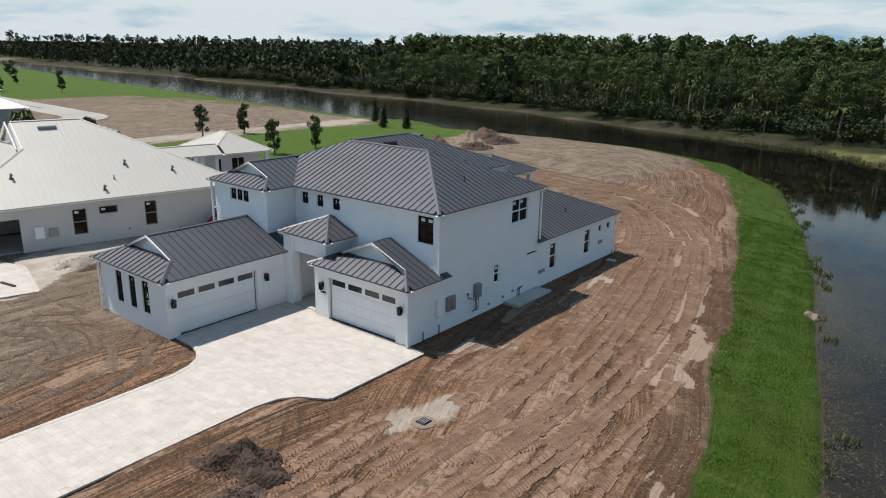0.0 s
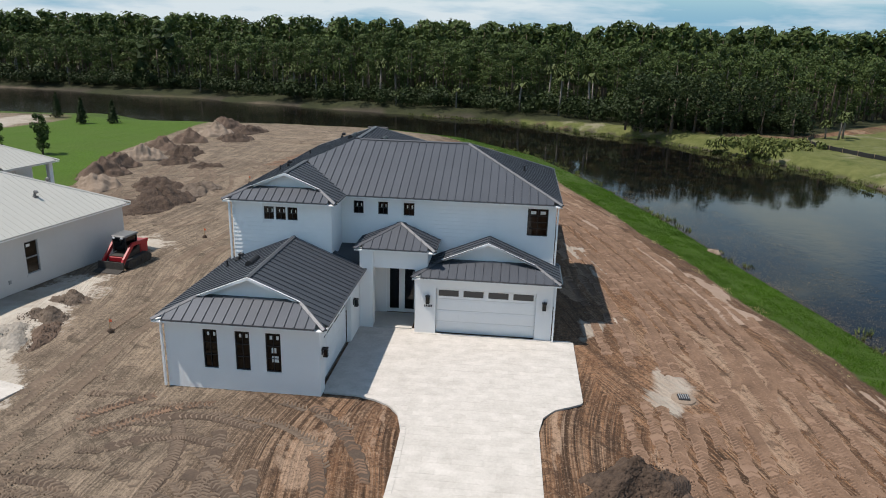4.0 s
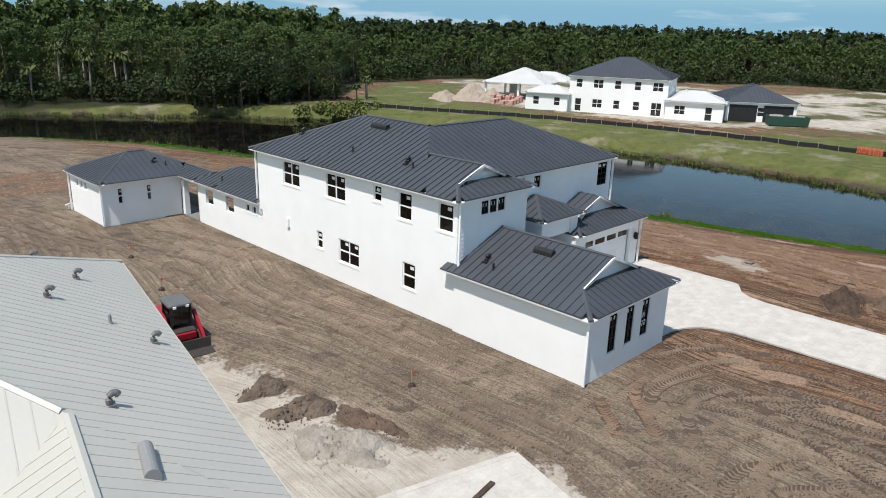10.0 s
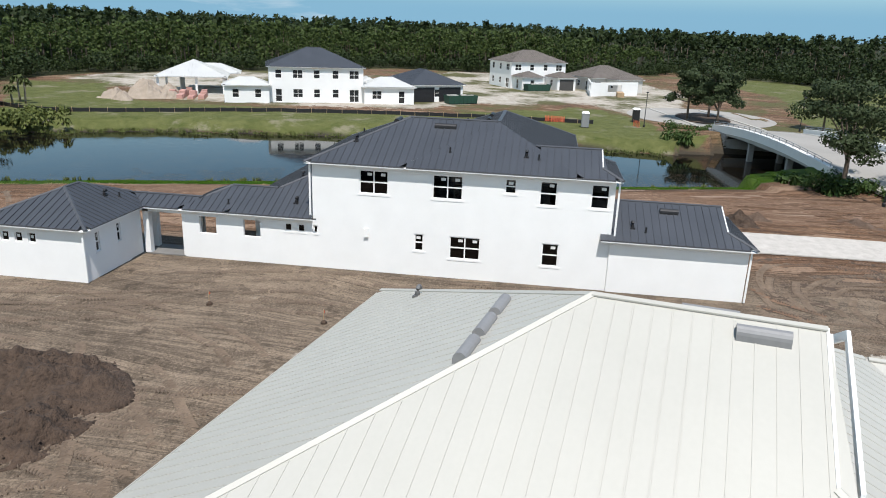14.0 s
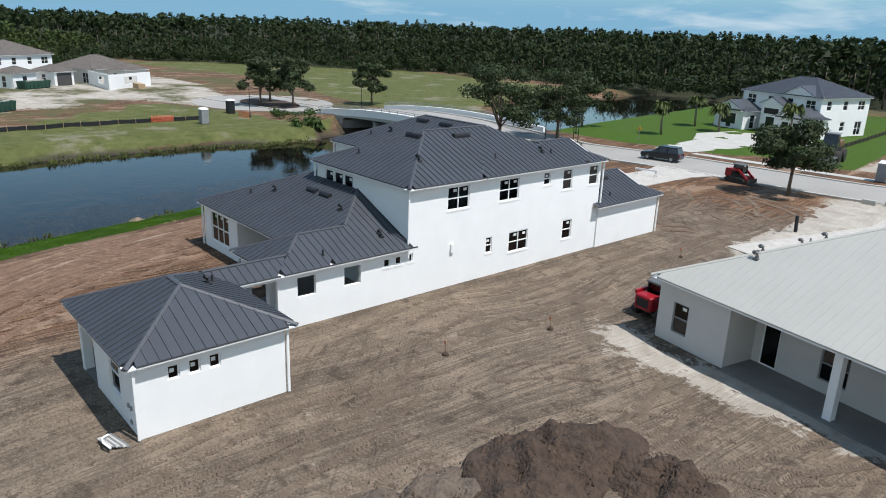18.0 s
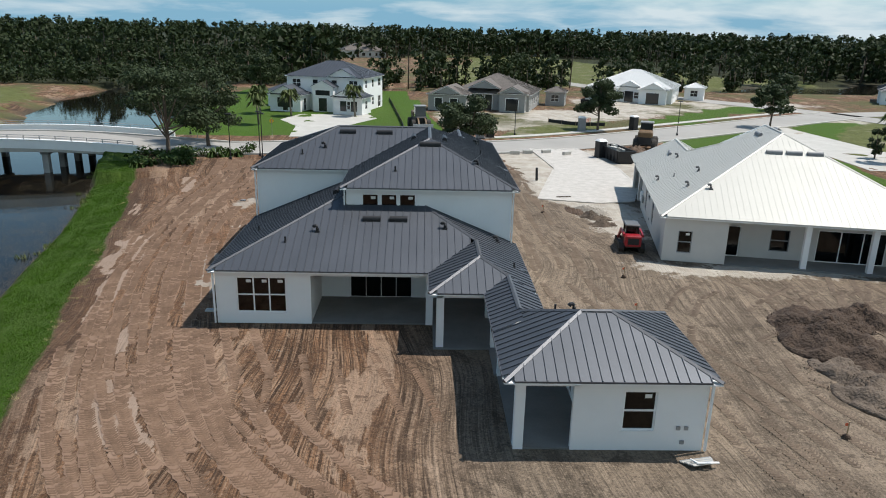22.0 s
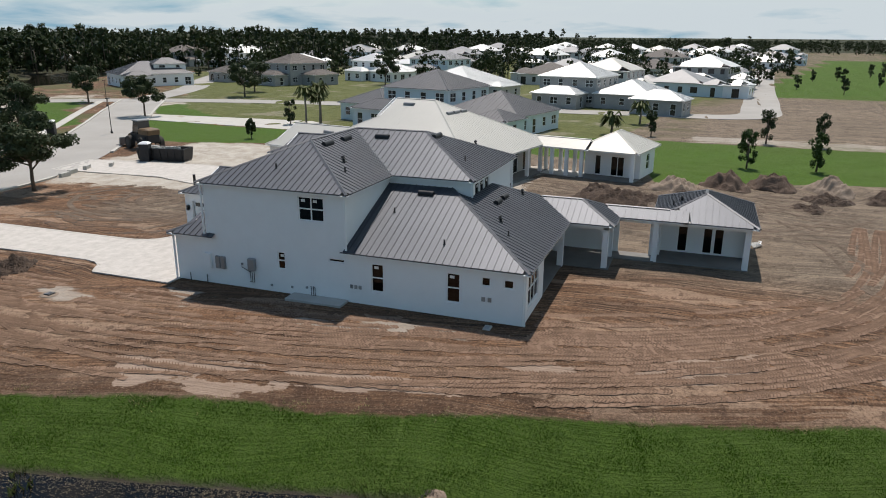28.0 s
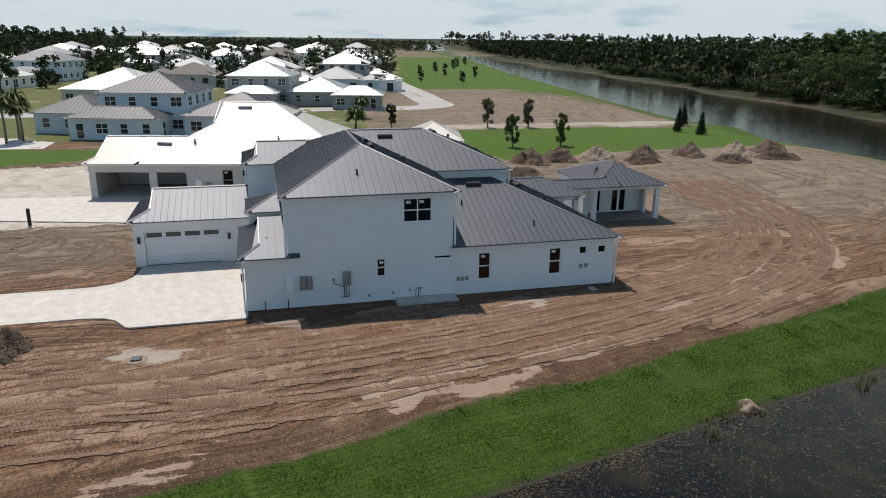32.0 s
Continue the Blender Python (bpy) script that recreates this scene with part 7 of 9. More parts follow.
def tree(x, y, high, wide, seed, leaves, material=OAK, label="round-crowned young oak beside the road", lumps=26, name="oak_tree", size=0.16, z=0.0, group="", low=0.36):
    """A single tree: tapered trunk with limbs, and a crown of many small leaves in uneven lumps."""
    rs = np.random.RandomState(seed)
    t = thing(name, (x, y, z), label, "tree", group)
    fork = high * 0.26
    g = Geo()
    g.tube([(0, 0, -0.2), (0.05, 0.02, fork * 0.5), (0.0, 0.05, fork), (0.1, 0.0, high * 0.55), (0.15, 0.05, high * 0.8)], [0.028 * high, 0.022 * high, 0.02 * high, 0.011 * high, 0.004 * high], 7)
    part("trunk", g, BARK, t, smooth=True)
    bits = []
    for i in range(lumps):
        a, q = rs.uniform(0, 6.283), math.sqrt(rs.uniform(0.02, 1.0))
        zc = high * rs.uniform(low, 0.93)
        r = wide * q * math.sqrt(max(0.12, 1 - ((zc / high - 0.55) / 0.48) ** 2)) * 0.9
        c = (r * math.cos(a), r * math.sin(a), zc)
        bits.append((*leaf_cloud(rs, leaves // lumps, c, (wide * 0.30, wide * 0.30, high * 0.085), size), 0))
        if i % 3 == 0:
            lg = Geo()
            lg.tube([(0, 0.02, fork * rs.uniform(0.85, 1.4)), (c[0] * 0.5, c[1] * 0.5, fork + (zc - fork) * 0.6), c], [0.011 * high, 0.007 * high, 0.002 * high], 5)
            part("limb", lg, BARK, t)
    v, tt, m = join(bits)
    part("crown", tri_mesh("crown", v, tt, [material]), None, t)
    return t


for i, (x, y, hh, ww) in enumerate(((-3.0, -0.6, 10.6, 5.6), (-37.5, -6.4, 7.8, 4.2), (-60.5, -34.5, 8.2, 3.8), (47.5, 0.5, 9.0, 4.0), (57, 0.0, 9.5, 4.4), (52, 4.5, 8.5, 3.8), (46, -15.5, 8.0, 3.6), (-4.8, -9.8, 10.0, 4.8), (7, -30, 9, 4.6), (-92.5, -42, 7.5, 3.4), (-109, -72, 8, 3.8), (-135, -50, 8, 4.0), (-148, -56, 8.5, 4.0), (-186, -36, 9, 4.0), (6, -90, 9, 4.4), (-182, -250, 11, 5), (-62, -150, 9, 4.2), (-35, -140, 9, 4.4))):
    tree(x, y, hh, ww, 200 + i, 9000 if i in (0, 1, 2, 7) else 3200, size=0.17 if i in (0, 1, 2, 7) else 0.26)
for i, (x, y, hh) in enumerate(((-98.7, 63.1, 5.2), (-97.6, 70.0, 5.0), (-76.7, 59.6, 4.6), (-77.0, 67.0, 4.7), (-101, 47, 4.0), (-205, 89, 4.6), (-220, 79, 4.4), (-273, 97, 5), (-253, 96, 5), (-240, 104, 4.6), (-300, 112, 5), (-330, 122, 5), (-262, 88, 4.2), (-350, 132, 5), (-75.5, -7.5, 3.2), (-92, -11, 4.4))):
    tree(x, y, hh, hh * 0.24, 300 + i, 2200, SHRUB if i in (2, 3) else OAK, "slim young evergreen tree on the mown lawn", 30, "young_tree", 0.12, group="young lawn trees", low=0.18)


def cypress(x, y, high, seed):
    rs = np.random.RandomState(seed)
    t = thing("cedar_tree", (x, y, 0.0), "dark conical cedar on the mown lawn", "tree", "lawn cedars")
    part("trunk", Geo().tube([(0, 0, -0.1), (0, 0, high * 0.9)], [0.09, 0.02], 6), BARK, t)
    bits = [(*leaf_cloud(rs, 60, (rs.uniform(-0.15, 0.15), rs.uniform(-0.15, 0.15), high * f), (0.95 * (1.06 - f), 0.95 * (1.06 - f), high * 0.07), 0.16), 0) for f in np.linspace(0.08, 0.98, 22)]
    v, tt, m = join(bits)
    part("crown", tri_mesh("crown", v, tt, [WOOD]), None, t)


for i, (x, y, hh) in enumerate(((-88.4, 93.0, 3.9), (-84.5, 94.7, 3.5), (-96.3, 99.0, 3.8))):
    cypress(x, y, hh, 400 + i)


def palm_tree(x, y, high, seed, length=2.2):
    t = thing("palm_tree", (x, y, 0.0), "tall palm with a loose crown of fronds", "palm", "street palms")
    v, tt, m = palm(seed, high, 26, length)
    tr, cr = m == 0, m == 1
    for name, which, mat in (("trunk", tr, PALM_BARK), ("crown", cr, PALM)):
        used, back = np.unique(tt[which], return_inverse=True)
        part(name, tri_mesh(name, v[used], back.reshape(-1, 3), [mat]), None, t)


for i, (x, y, hh) in enumerate(((-92, -8, 5.5), (-94, -6.5, 5.0), (-96, -7.5, 6.0), (-20, -46, 4.5), (-3, -48, 4.2), (-9, -45, 3.6), (-101, 41, 2.5), (-116, 44, 3.0), (-6, -33, 4))):
    palm_tree(x, y, hh, 500 + i)
rsb = np.random.RandomState(71)
hedge = [(34 + rsb.uniform(-1, 4), 10.5 - 1.55 * k * 0.5 + rsb.uniform(-0.5, 0.5)) for k in range(12)]
scatter("hedge", [bush(500 + i, 160, 0.14, 1.3, 1.5) for i in range(3)], [(x, y, 0, rsb.uniform(0, 6.28), rsb.uniform(0.8, 1.2), rsb.randint(3)) for x, y in hedge], [BARK, SHRUB], "clipped dark hedge at the end of the bridge", "hedge")
bank_shrubs = [(-1.5 + rsb.uniform(-4, 3.2), 1.0 + rsb.uniform(-3.5, 3.0)) for _ in range(34)] + [(-6 - 1.2 * k, -3.2 - 0.55 * k + rsb.uniform(-0.6, 0.6)) for k in range(5)] + [(27 + rsb.uniform(-2, 3), 9 + rsb.uniform(-1.5, 2.5)) for _ in range(9)]
scatter("bank_shrubs", [bush(510 + i, 160, 0.16, 1.5, 1.6) for i in range(3)] + [palm(520 + i, 0.4, 20, 1.3) for i in range(2)], [(x, y, -0.2, rsb.uniform(0, 6.28), rsb.uniform(0.7, 1.3), rsb.randint(5)) for x, y in bank_shrubs], [BARK, SHRUB], "dense shrubs on the bank by the bridge", "shrubs")


# ---- road, bridge, drives ----
def ribbon(line, half, z0, z1, rise=None):
    g = Geo()
    rings = []
    for i, p in enumerate(line):
        d = line[min(i + 1, len(line) - 1)] - line[max(i - 1, 0)]
        s = np.array([-d[1], d[0]]) / (np.linalg.norm(d) + 1e-9)
        h = rise(p[0], p[1]) if rise else 0.0
        a, b = p + s * half, p - s * half
        rings.append([(a[0], a[1], z0 + h), (b[0], b[1], z0 + h), (b[0], b[1], z1 + h), (a[0], a[1], z1 + h)])
    return g.loft(rings)


ROAD_CURVE = smooth_line(ROAD_LINE, 1.6)
tagged(part("road", ribbon(ROAD_CURVE, 4.6, -0.3, 0.03, deck), ROAD), "pale asphalt street curving off the bridge", "road", kind="structure")
for off in (4.8, -4.8):
    pts = []
    for i, p in enumerate(ROAD_CURVE):
        d = ROAD_CURVE[min(i + 1, len(ROAD_CURVE) - 1)] - ROAD_CURVE[max(i - 1, 0)]
        pts.append(p + off * np.array([-d[1], d[0]]) / (np.linalg.norm(d) + 1e-9))
    keep = [p for p in pts if not (-29 < p[0] < -21.0 and off < 0) and not (-57 < p[0] < -45 and off < 0)]
    run = [keep[0]]
    for p in keep[1:]:
        if np.linalg.norm(p - run[-1]) > 4:
            tagged(part("kerb", ribbon(np.array(run), 0.22, -0.2, 0.15, deck), CONCRETE), "pale concrete kerb", "kerb", kind="structure")
            run = []
        run.append(p)
    tagged(part("kerb", ribbon(np.array(run), 0.22, -0.2, 0.15, deck), CONCRETE), "pale concrete kerb", "kerb", kind="structure")
walk_line = [p + 8.6 * np.array([-(b - a)[1], (b - a)[0]]) / np.linalg.norm(b - a) for p, a, b in zip(ROAD_CURVE[1:-1:4], ROAD_CURVE[:-2:4], ROAD_CURVE[2::4])]
walk_line = [p for p in walk_line if p[0] < -16]
for line, half in ((CROSS_LINE, 3.9), (BACK_LINE, 3.6)):
    curve = smooth_line(line, 3.0)
    tagged(part("road", ribbon(curve, half, -0.3, 0.045), ROAD), "pale concrete estate street", "road", kind="structure")
tagged(part("pavement", ribbon(np.array(walk_line), 0.75, -0.2, 0.05), CONCRETE), "pale concrete footway along the street", "pavement", kind="structure")
turn = Geo()
turn.prism([(57 + 14 * math.cos(a), 1.5 + 12.5 * math.sin(a)) for a in np.linspace(0, 2 * math.pi, 48)[:-1]], -0.2, 0.036)
tagged(part("turning_circle", turn, ROAD), "pale turning circle beyond the bridge", "road", kind="structure")
isle = Geo()
isle.prism([(54.5 + 8 * math.cos(a), 1.5 + 4.4 * math.sin(a)) for a in np.linspace(0, 2 * math.pi, 36)[:-1]], 0.0, 0.14)
tagged(part("planted_island", isle, SOIL_DARK), "dark mulch island in the turning circle", "island", kind="structure")


def bridge():
    """A low white bridge that crosses the canal a little askew."""
    o = (16.0, -4.0, 0.0)
    b = thing("bridge", o, "low white concrete arch bridge over the canal with metal rails", "bridge")
    xs = np.linspace(0.5, 31.5, 42)
    side_y = lambda x: -0.4 + 0.169 * (x - 3.6)
    for dy, wide in ((0.0, 0.4), (-12.4, 0.4)):
        band = lambda lo, hi, w: Geo(o).loft([[(x, side_y(x) + dy, deck(x, 0) + lo(x)), (x, side_y(x) + dy + w, deck(x, 0) + lo(x)), (x, side_y(x) + dy + w, deck(x, 0) + hi), (x, side_y(x) + dy, deck(x, 0) + hi)] for x in xs])
        par = part("parapet", band(lambda x: -0.35, 0.6, wide), TRIM, b, "white painted concrete parapet")
        part("coping", Geo(o).loft([[(x, side_y(x) + dy - 0.05, deck(x, 0) + z) for z in (0.6, 0.68)] + [(x, side_y(x) + dy + wide + 0.05, deck(x, 0) + z) for z in (0.68, 0.6)] for x in xs]), TRIM, par)
        for x in np.arange(1.0, 31.5, 1.6):
            h, y = deck(x, 0), side_y(x) + dy + 0.2
            part("rail_post", Geo(o).box(x - 0.035, y - 0.035, h + 0.66, x + 0.035, y + 0.035, h + 1.12), GREY, par)
        for z in (0.88, 1.12):
            part("rail", Geo(o).tube([(x, side_y(x) + dy + 0.2, deck(x, 0) + z) for x in np.arange(1.0, 31.5, 1.2)], 0.03, 6), GREY, par)
        part("edge_beam", band(lambda x: -0.85 + 0.4 * abs(x - 16) / 16, -0.34, wide - 0.06), CONCRETE, b)
    part("deck_slab", Geo(o).loft([[(x, side_y(x) - 12.3, deck(x, 0) - 0.7), (x, side_y(x) + 0.1, deck(x, 0) - 0.7), (x, side_y(x) + 0.1, deck(x, 0) - 0.02), (x, side_y(x) - 12.3, deck(x, 0) - 0.02)] for x in xs]), CONCRETE_SHADED, b)
    for x in (10.5, 20.5):
        h = deck(x, 0)
        for k in range(4):
            y = side_y(x) - 0.5 - 3.7 * k
            part("pier", Geo(o).chamfer(x - 0.35, y - 0.35, -3.0, x + 0.35, y + 0.35, h - 0.69, 0.06), BLOCK_GREY, b)
        part("cross_beam", Geo(o).box(x - 0.45, side_y(x) - 12.2, h - 1.05, x + 0.45, side_y(x) - 0.1, h - 0.68), CONCRETE_SHADED, b)
    for x0, x1 in ((26.5, 33.0), (-2.0, 3.2)):
        ring = [(x0, side_y(x0) - 12.6), (x1, side_y(x1) - 12.6), (x1, side_y(x1) + 0.15), (x0, side_y(x0) + 0.15)]
        part("abutment", Geo(o).prism(ring, -3.0, deck((x0 + x1) / 2, 0) - 0.75), BLOCK_GREY, b, "grey rubble-stone abutment")
    rs = random.Random(900)
    for row in range(8):
        for k in range(12):
            x, z = 26.4 + (k + 0.5 * (row % 2)) * 0.52, -0.95 + row * 0.26
            y = side_y(x)
            part("stone", Geo(o).chamfer(x + rs.uniform(-0.03, 0.03), y + 0.1, z, x + 0.48, y + 0.42 + rs.uniform(0, 0.1), z + 0.24, 0.03), BLOCK_GREY, b)


bridge()


def pavers(name, ring, label, each, pick=None, ang=0.0, long=0.52, wide=0.34, z=0.03):
    """A paved area: stone by stone on a sand bed."""
    root = tagged(part(name, Geo().prism(ring, -0.15, z - 0.006), PAVER_STUFF), label, "driveway", kind="structure")
    xs, ys = [p[0] for p in ring], [p[1] for p in ring]
    c, s = math.cos(ang), math.sin(ang)
    cx, cy = sum(xs) / len(xs), sum(ys) / len(ys)
    R = max(max(xs) - min(xs), max(ys) - min(ys)) * 0.75
    cells = []
    for j in range(int(-R / wide), int(R / wide)):
        for i in range(int(-R / long), int(R / long)):
            u, v = (i + 0.5 * (j % 2)) * long, j * wide
            cells.append((cx + u * c - v * s, cy + u * s + v * c))
    C = np.array(cells)
    ok = signed(C[:, 0], C[:, 1], ring) > 0.16
    C = C[ok]
    rs = random.Random(17)
    proto = Geo().chamfer(-long / 2 + 0.001, -wide / 2 + 0.001, -0.05, long / 2 - 0.001, wide / 2 - 0.001, 0.0, 0.002).mesh("paver")
    proto.materials.append(PAVER)
    rest = Geo()
    n = 0
    order = sorted(range(len(C)), key=lambda k: (C[k][0] - pick[0]) ** 2 + (C[k][1] - pick[1]) ** 2) if pick else range(len(C))
    for k in order:
        x, y = C[k]
        zz = z + rs.uniform(-0.002, 0.002)
        if n < each:
            p = new("paver", proto)
            p.parent = root
            p.matrix_local = pose(x, y, zz, 0, 0, math.degrees(ang))
            n += 1
        else:
            a, b = long / 2 - 0.0015, wide / 2 - 0.0015
            q = [(x + u * c - v * s, y + u * s + v * c) for u, v in ((-a, -b), (a, -b), (a, b), (-a, b))]
            m = len(rest.v)
            rest.v += [(*t, zz - 0.03) for t in q] + [(*t, zz) for t in q]
            rest.f += [tuple(m + i for i in f) for f in ((4, 5, 6, 7), (0, 1, 5, 4), (1, 2, 6, 5), (2, 3, 7, 6), (3, 0, 4, 7))]
    rim = Geo()
    for (xa, ya), (xb, yb) in zip(ring, ring[1:] + ring[:1]):
        L = math.hypot(xb - xa, yb - ya)
        ux, uy = (xb - xa) / L, (yb - ya) / L
        m = max(1, round(L / 0.24))
        for k in range(m):
            a, b = k * L / m + 0.004, (k + 1) * L / m - 0.004
            q = [(xa + ux * p - uy * w, ya + uy * p + ux * w) for p, w in ((a, -0.11), (b, -0.11), (b, 0.11), (a, 0.11))]
            e = len(rim.v)
            zz = z + 0.006 + rs.uniform(0, 0.004)
            rim.v += [(*t, zz - 0.08) for t in q] + [(*t, zz) for t in q]
            rim.f += [tuple(e + i for i in f) for f in ((4, 5, 6, 7), (0, 1, 5, 4), (1, 2, 6, 5), (2, 3, 7, 6), (3, 0, 4, 7))]
    tagged(part("edging_stones", rim, PAVER_STUFF, root), kind="stuff")
    if rest.f:
        r = part("pavers", rest, PAVER_STUFF, root)
        tagged(r, kind="stuff")


pavers("driveway", DRIVE, "pale shell-stone paved driveway, new and swept", 300, (-25.5, 20.5))
pavers("neighbour_driveway", NB_DRIVE, "pale shell-stone drive to the house next door", 150, (-45, 13), radians(-11.2))
F_DRIVE = [(-13, -20.5), (-18, -21.5), (-20, -34), (-24, -44), (-22, -50), (-10, -48), (-8, -40), (-12, -32)]
tagged(part("far_driveway", Geo().prism(F_DRIVE, -0.1, 0.04), CONCRETE), "pale curved drive across the street", "driveway", kind="structure")
L_DRIVE = [(-88.3, -40), (-95.5, -45), (-97.5, -10), (-92, -2), (-86, -2), (-86.5, -12)]
tagged(part("lawn_path", Geo().prism(L_DRIVE, -0.1, 0.04), CONCRETE), "pale path across the mown lawn", "path", kind="structure")

# ---- earth: tracks, heaps, ruts ----


def tracks():
    rs = np.random.RandomState(31)
    lines = []
    east = [(-11.5, -2), (-12.5, 10), (-13.2, 20), (-14.6, 32), (-17.2, 44), (-21.2, 55), (-27.5, 63), (-37, 68), (-50, 71)]
    for off in (-3.4, -2.8, -2.2, -1.6, -1.0, -0.4, 0.2, 0.8, 1.4, 2.0, 2.6, 3.2, 4.0):
        q = smooth_line(east, 2.0)
        d = np.gradient(q, axis=0)
        nrm = np.stack([-d[:, 1], d[:, 0]], 1) / np.linalg.norm(d, axis=1)[:, None]
        w = off + 0.8 * np.sin(np.linspace(0, rs.uniform(3, 6), len(q)) + rs.uniform(0, 6)) + 0.4 * np.sin(np.linspace(0, rs.uniform(12, 19), len(q)))
        lines.append(q + nrm * w[:, None])
    for x in (-39.6, -40.6, -41.8, -43.2, -44.4):
        lines.append(smooth_line([(x + rs.uniform(-1, 1), 2), (x + rs.uniform(-0.6, 0.6), 16), (x + rs.uniform(-0.6, 0.6), 30), (x + rs.uniform(-0.6, 0.6), 42), (x - 3 + rs.uniform(-2, 1), 52), (x - 6, 66)], 2.0))
    lines += [smooth_line(p, 1.0) for p in (
        [(-43, 13), (-39, 14.5), (-34.5, 14.8), (-31, 13.2), (-29.8, 10), (-31, 6)],
        [(-44, 10.5), (-40, 12.5), (-36, 12.6), (-33, 10.5), (-32.4, 7)],
        [(-42, 8), (-38.5, 10.4), (-35.5, 9.6), (-34.3, 6)],
        [(-40, 15.2), (-36, 15.9), (-32.5, 15.6), (-29.4, 14.2)],
        [(-19.5, 2), (-17.5, 8), (-16.8, 14), (-13.5, 19), (-11.5, 25)],
        [(-20.5, 6), (-17.0, 11), (-12.5, 13.5), (-9.0, 14)],
        [(-19.5, 10.5), (-15.5, 13.0), (-11.0, 18.0), (-9.6, 23)],
        [(-13.0, 22), (-9.8, 24.2), (-8.6, 27.5)],
        [(-33, 62), (-32, 55), (-30.5, 49.5)],
        [(-30, 63), (-28.6, 56), (-27.2, 50)],
        [(-26, 62), (-25, 55), (-24.2, 49)],
        [(-52, 38.5), (-48, 42), (-45, 50), (-46, 60), (-54, 68)],
        [(-56, 40), (-51, 45), (-49, 53), (-52, 62)],
        [(-60, 41), (-55, 44.5), (-53, 55), (-58, 66)],
        [(-64, 52), (-55, 60), (-44, 64), (-33, 66), (-24, 73)],
        [(-60, 78), (-48, 76), (-38, 74), (-28, 78), (-30, 86)],
        [(-58, 84), (-46, 83), (-36, 81), (-26, 70)],
        [(-55, 92), (-44, 91), (-36, 88), (-27, 76)],
        [(-24, 60), (-27, 68), (-24, 72)],
        [(-18, 58), (-22, 64), (-30, 70), (-40, 72)],
        [(-35, -1), (-39, 4), (-41, 12), (-42, 20)],
        [(-30, 1), (-33, 5), (-36, 8), (-40, 9)],
    )]
    for k in range(9):
        x = rs.uniform(-62, -46)
        lines.append(smooth_line([(x + rs.uniform(-3, 3), 38.5 + 5.5 * s + rs.uniform(-1, 1)) for s in range(6)], 1.5))
    for k in range(11):
        cx, cy, r = rs.uniform(-40, -34), rs.uniform(5, 11), rs.uniform(2.5, 6.5)
        a0, a1 = rs.uniform(0, 6.28), rs.uniform(2.0, 4.0)
        lines.append(smooth_line([(cx + r * math.cos(a0 + a1 * s), cy + 1.3 * r * math.sin(a0 + a1 * s)) for s in np.linspace(0, 1, 7)], 1.0))
    swirl = len(lines) - 11
    for n, q in enumerate(lines):
        rv, rt, bv, bt = [], [], [], []
        q = smooth_line([tuple(p) for p in q[:: max(1, len(q) // 60)]], 0.16)
        d = np.gradient(q, axis=0)
        d /= np.linalg.norm(d, axis=1)[:, None] + 1e-9
        nrm = np.stack([-d[:, 1], d[:, 0]], 1)
        for side in (-0.72, 0.72):
            c = q + nrm * side
            keen = wave(c[:, 0], c[:, 1], 55 + n, 9.0)
            shore = line_gap(c[:, 0], c[:, 1], NEAR_BANK)
            level = ground_heights(c)
            half = 0.22 if n >= swirl else 0.2
            rag = rs.uniform(0.75, 1.3, (len(c), 2))
            last = -9
            for i in range(len(c)):
                x, y = c[i]
                if (-31.3 < x < -20.0 and 17 < y < 46.8) or (-37.9 < x < -30.5 and 16.3 < y < 50) or (-43.5 < x < -35 and 51 < y < 59) or (-27.6 < x < -21.8 and y < 18) or y < -8 or keen[i] < (-0.1 if n > 12 else -0.35) or shore[i] < 5.9 or (-54 < x < -43.2 and y < 27) or math.hypot(x + 16.2, y - 19.4) < 1.5:
                    continue
                z = level[i]
                if n >= swirl or n < 13:
                    k = len(bv)
                    a, b = c[i] + nrm[i] * half * 1.2 * rag[i, 0], c[i] - nrm[i] * half * 1.2 * rag[i, 1]
                    bv += [(*a, z + 0.008), (*b, z + 0.008)]
                    if last == i - 1:
                        bt += [(k - 2, k - 1, k + 1), (k - 2, k + 1, k)]
                    last = i
                if rag[i, 0] > 1.2:
                    continue
                f, v = d[i] * 0.045, d[i] * 0.07
                m = len(rv)
                top = z + 0.06 * rag[i, 1]
                for p in (c[i] + nrm[i] * half - v, c[i] + v, c[i] - nrm[i] * half - v):
                    rv += [(*(p - f), z - 0.01), (*p, top), (*(p + f), z - 0.01)]
                for e in (0, 3):
                    for r in (0, 1):
                        g = m + e + r
                        rt += [(g, g + 3, g + 4), (g, g + 4, g + 1)]
        if rt:
            base = len(rv)
            mats = [TRACK_GREY if q[:, 0].mean() < -33 else TRACK, RUT if n >= swirl else PRESSED]
            me = tri_mesh("tyre_track", np.array(rv + bv), np.array(rt + [tuple(v + base for v in b) for b in bt]), mats, [0] * len(rt) + [1] * len(bt))
            tagged(part("tyre_track", me, None), "tread marks of a machine pressed into the bare soil", "track", kind="stuff")

tracks()


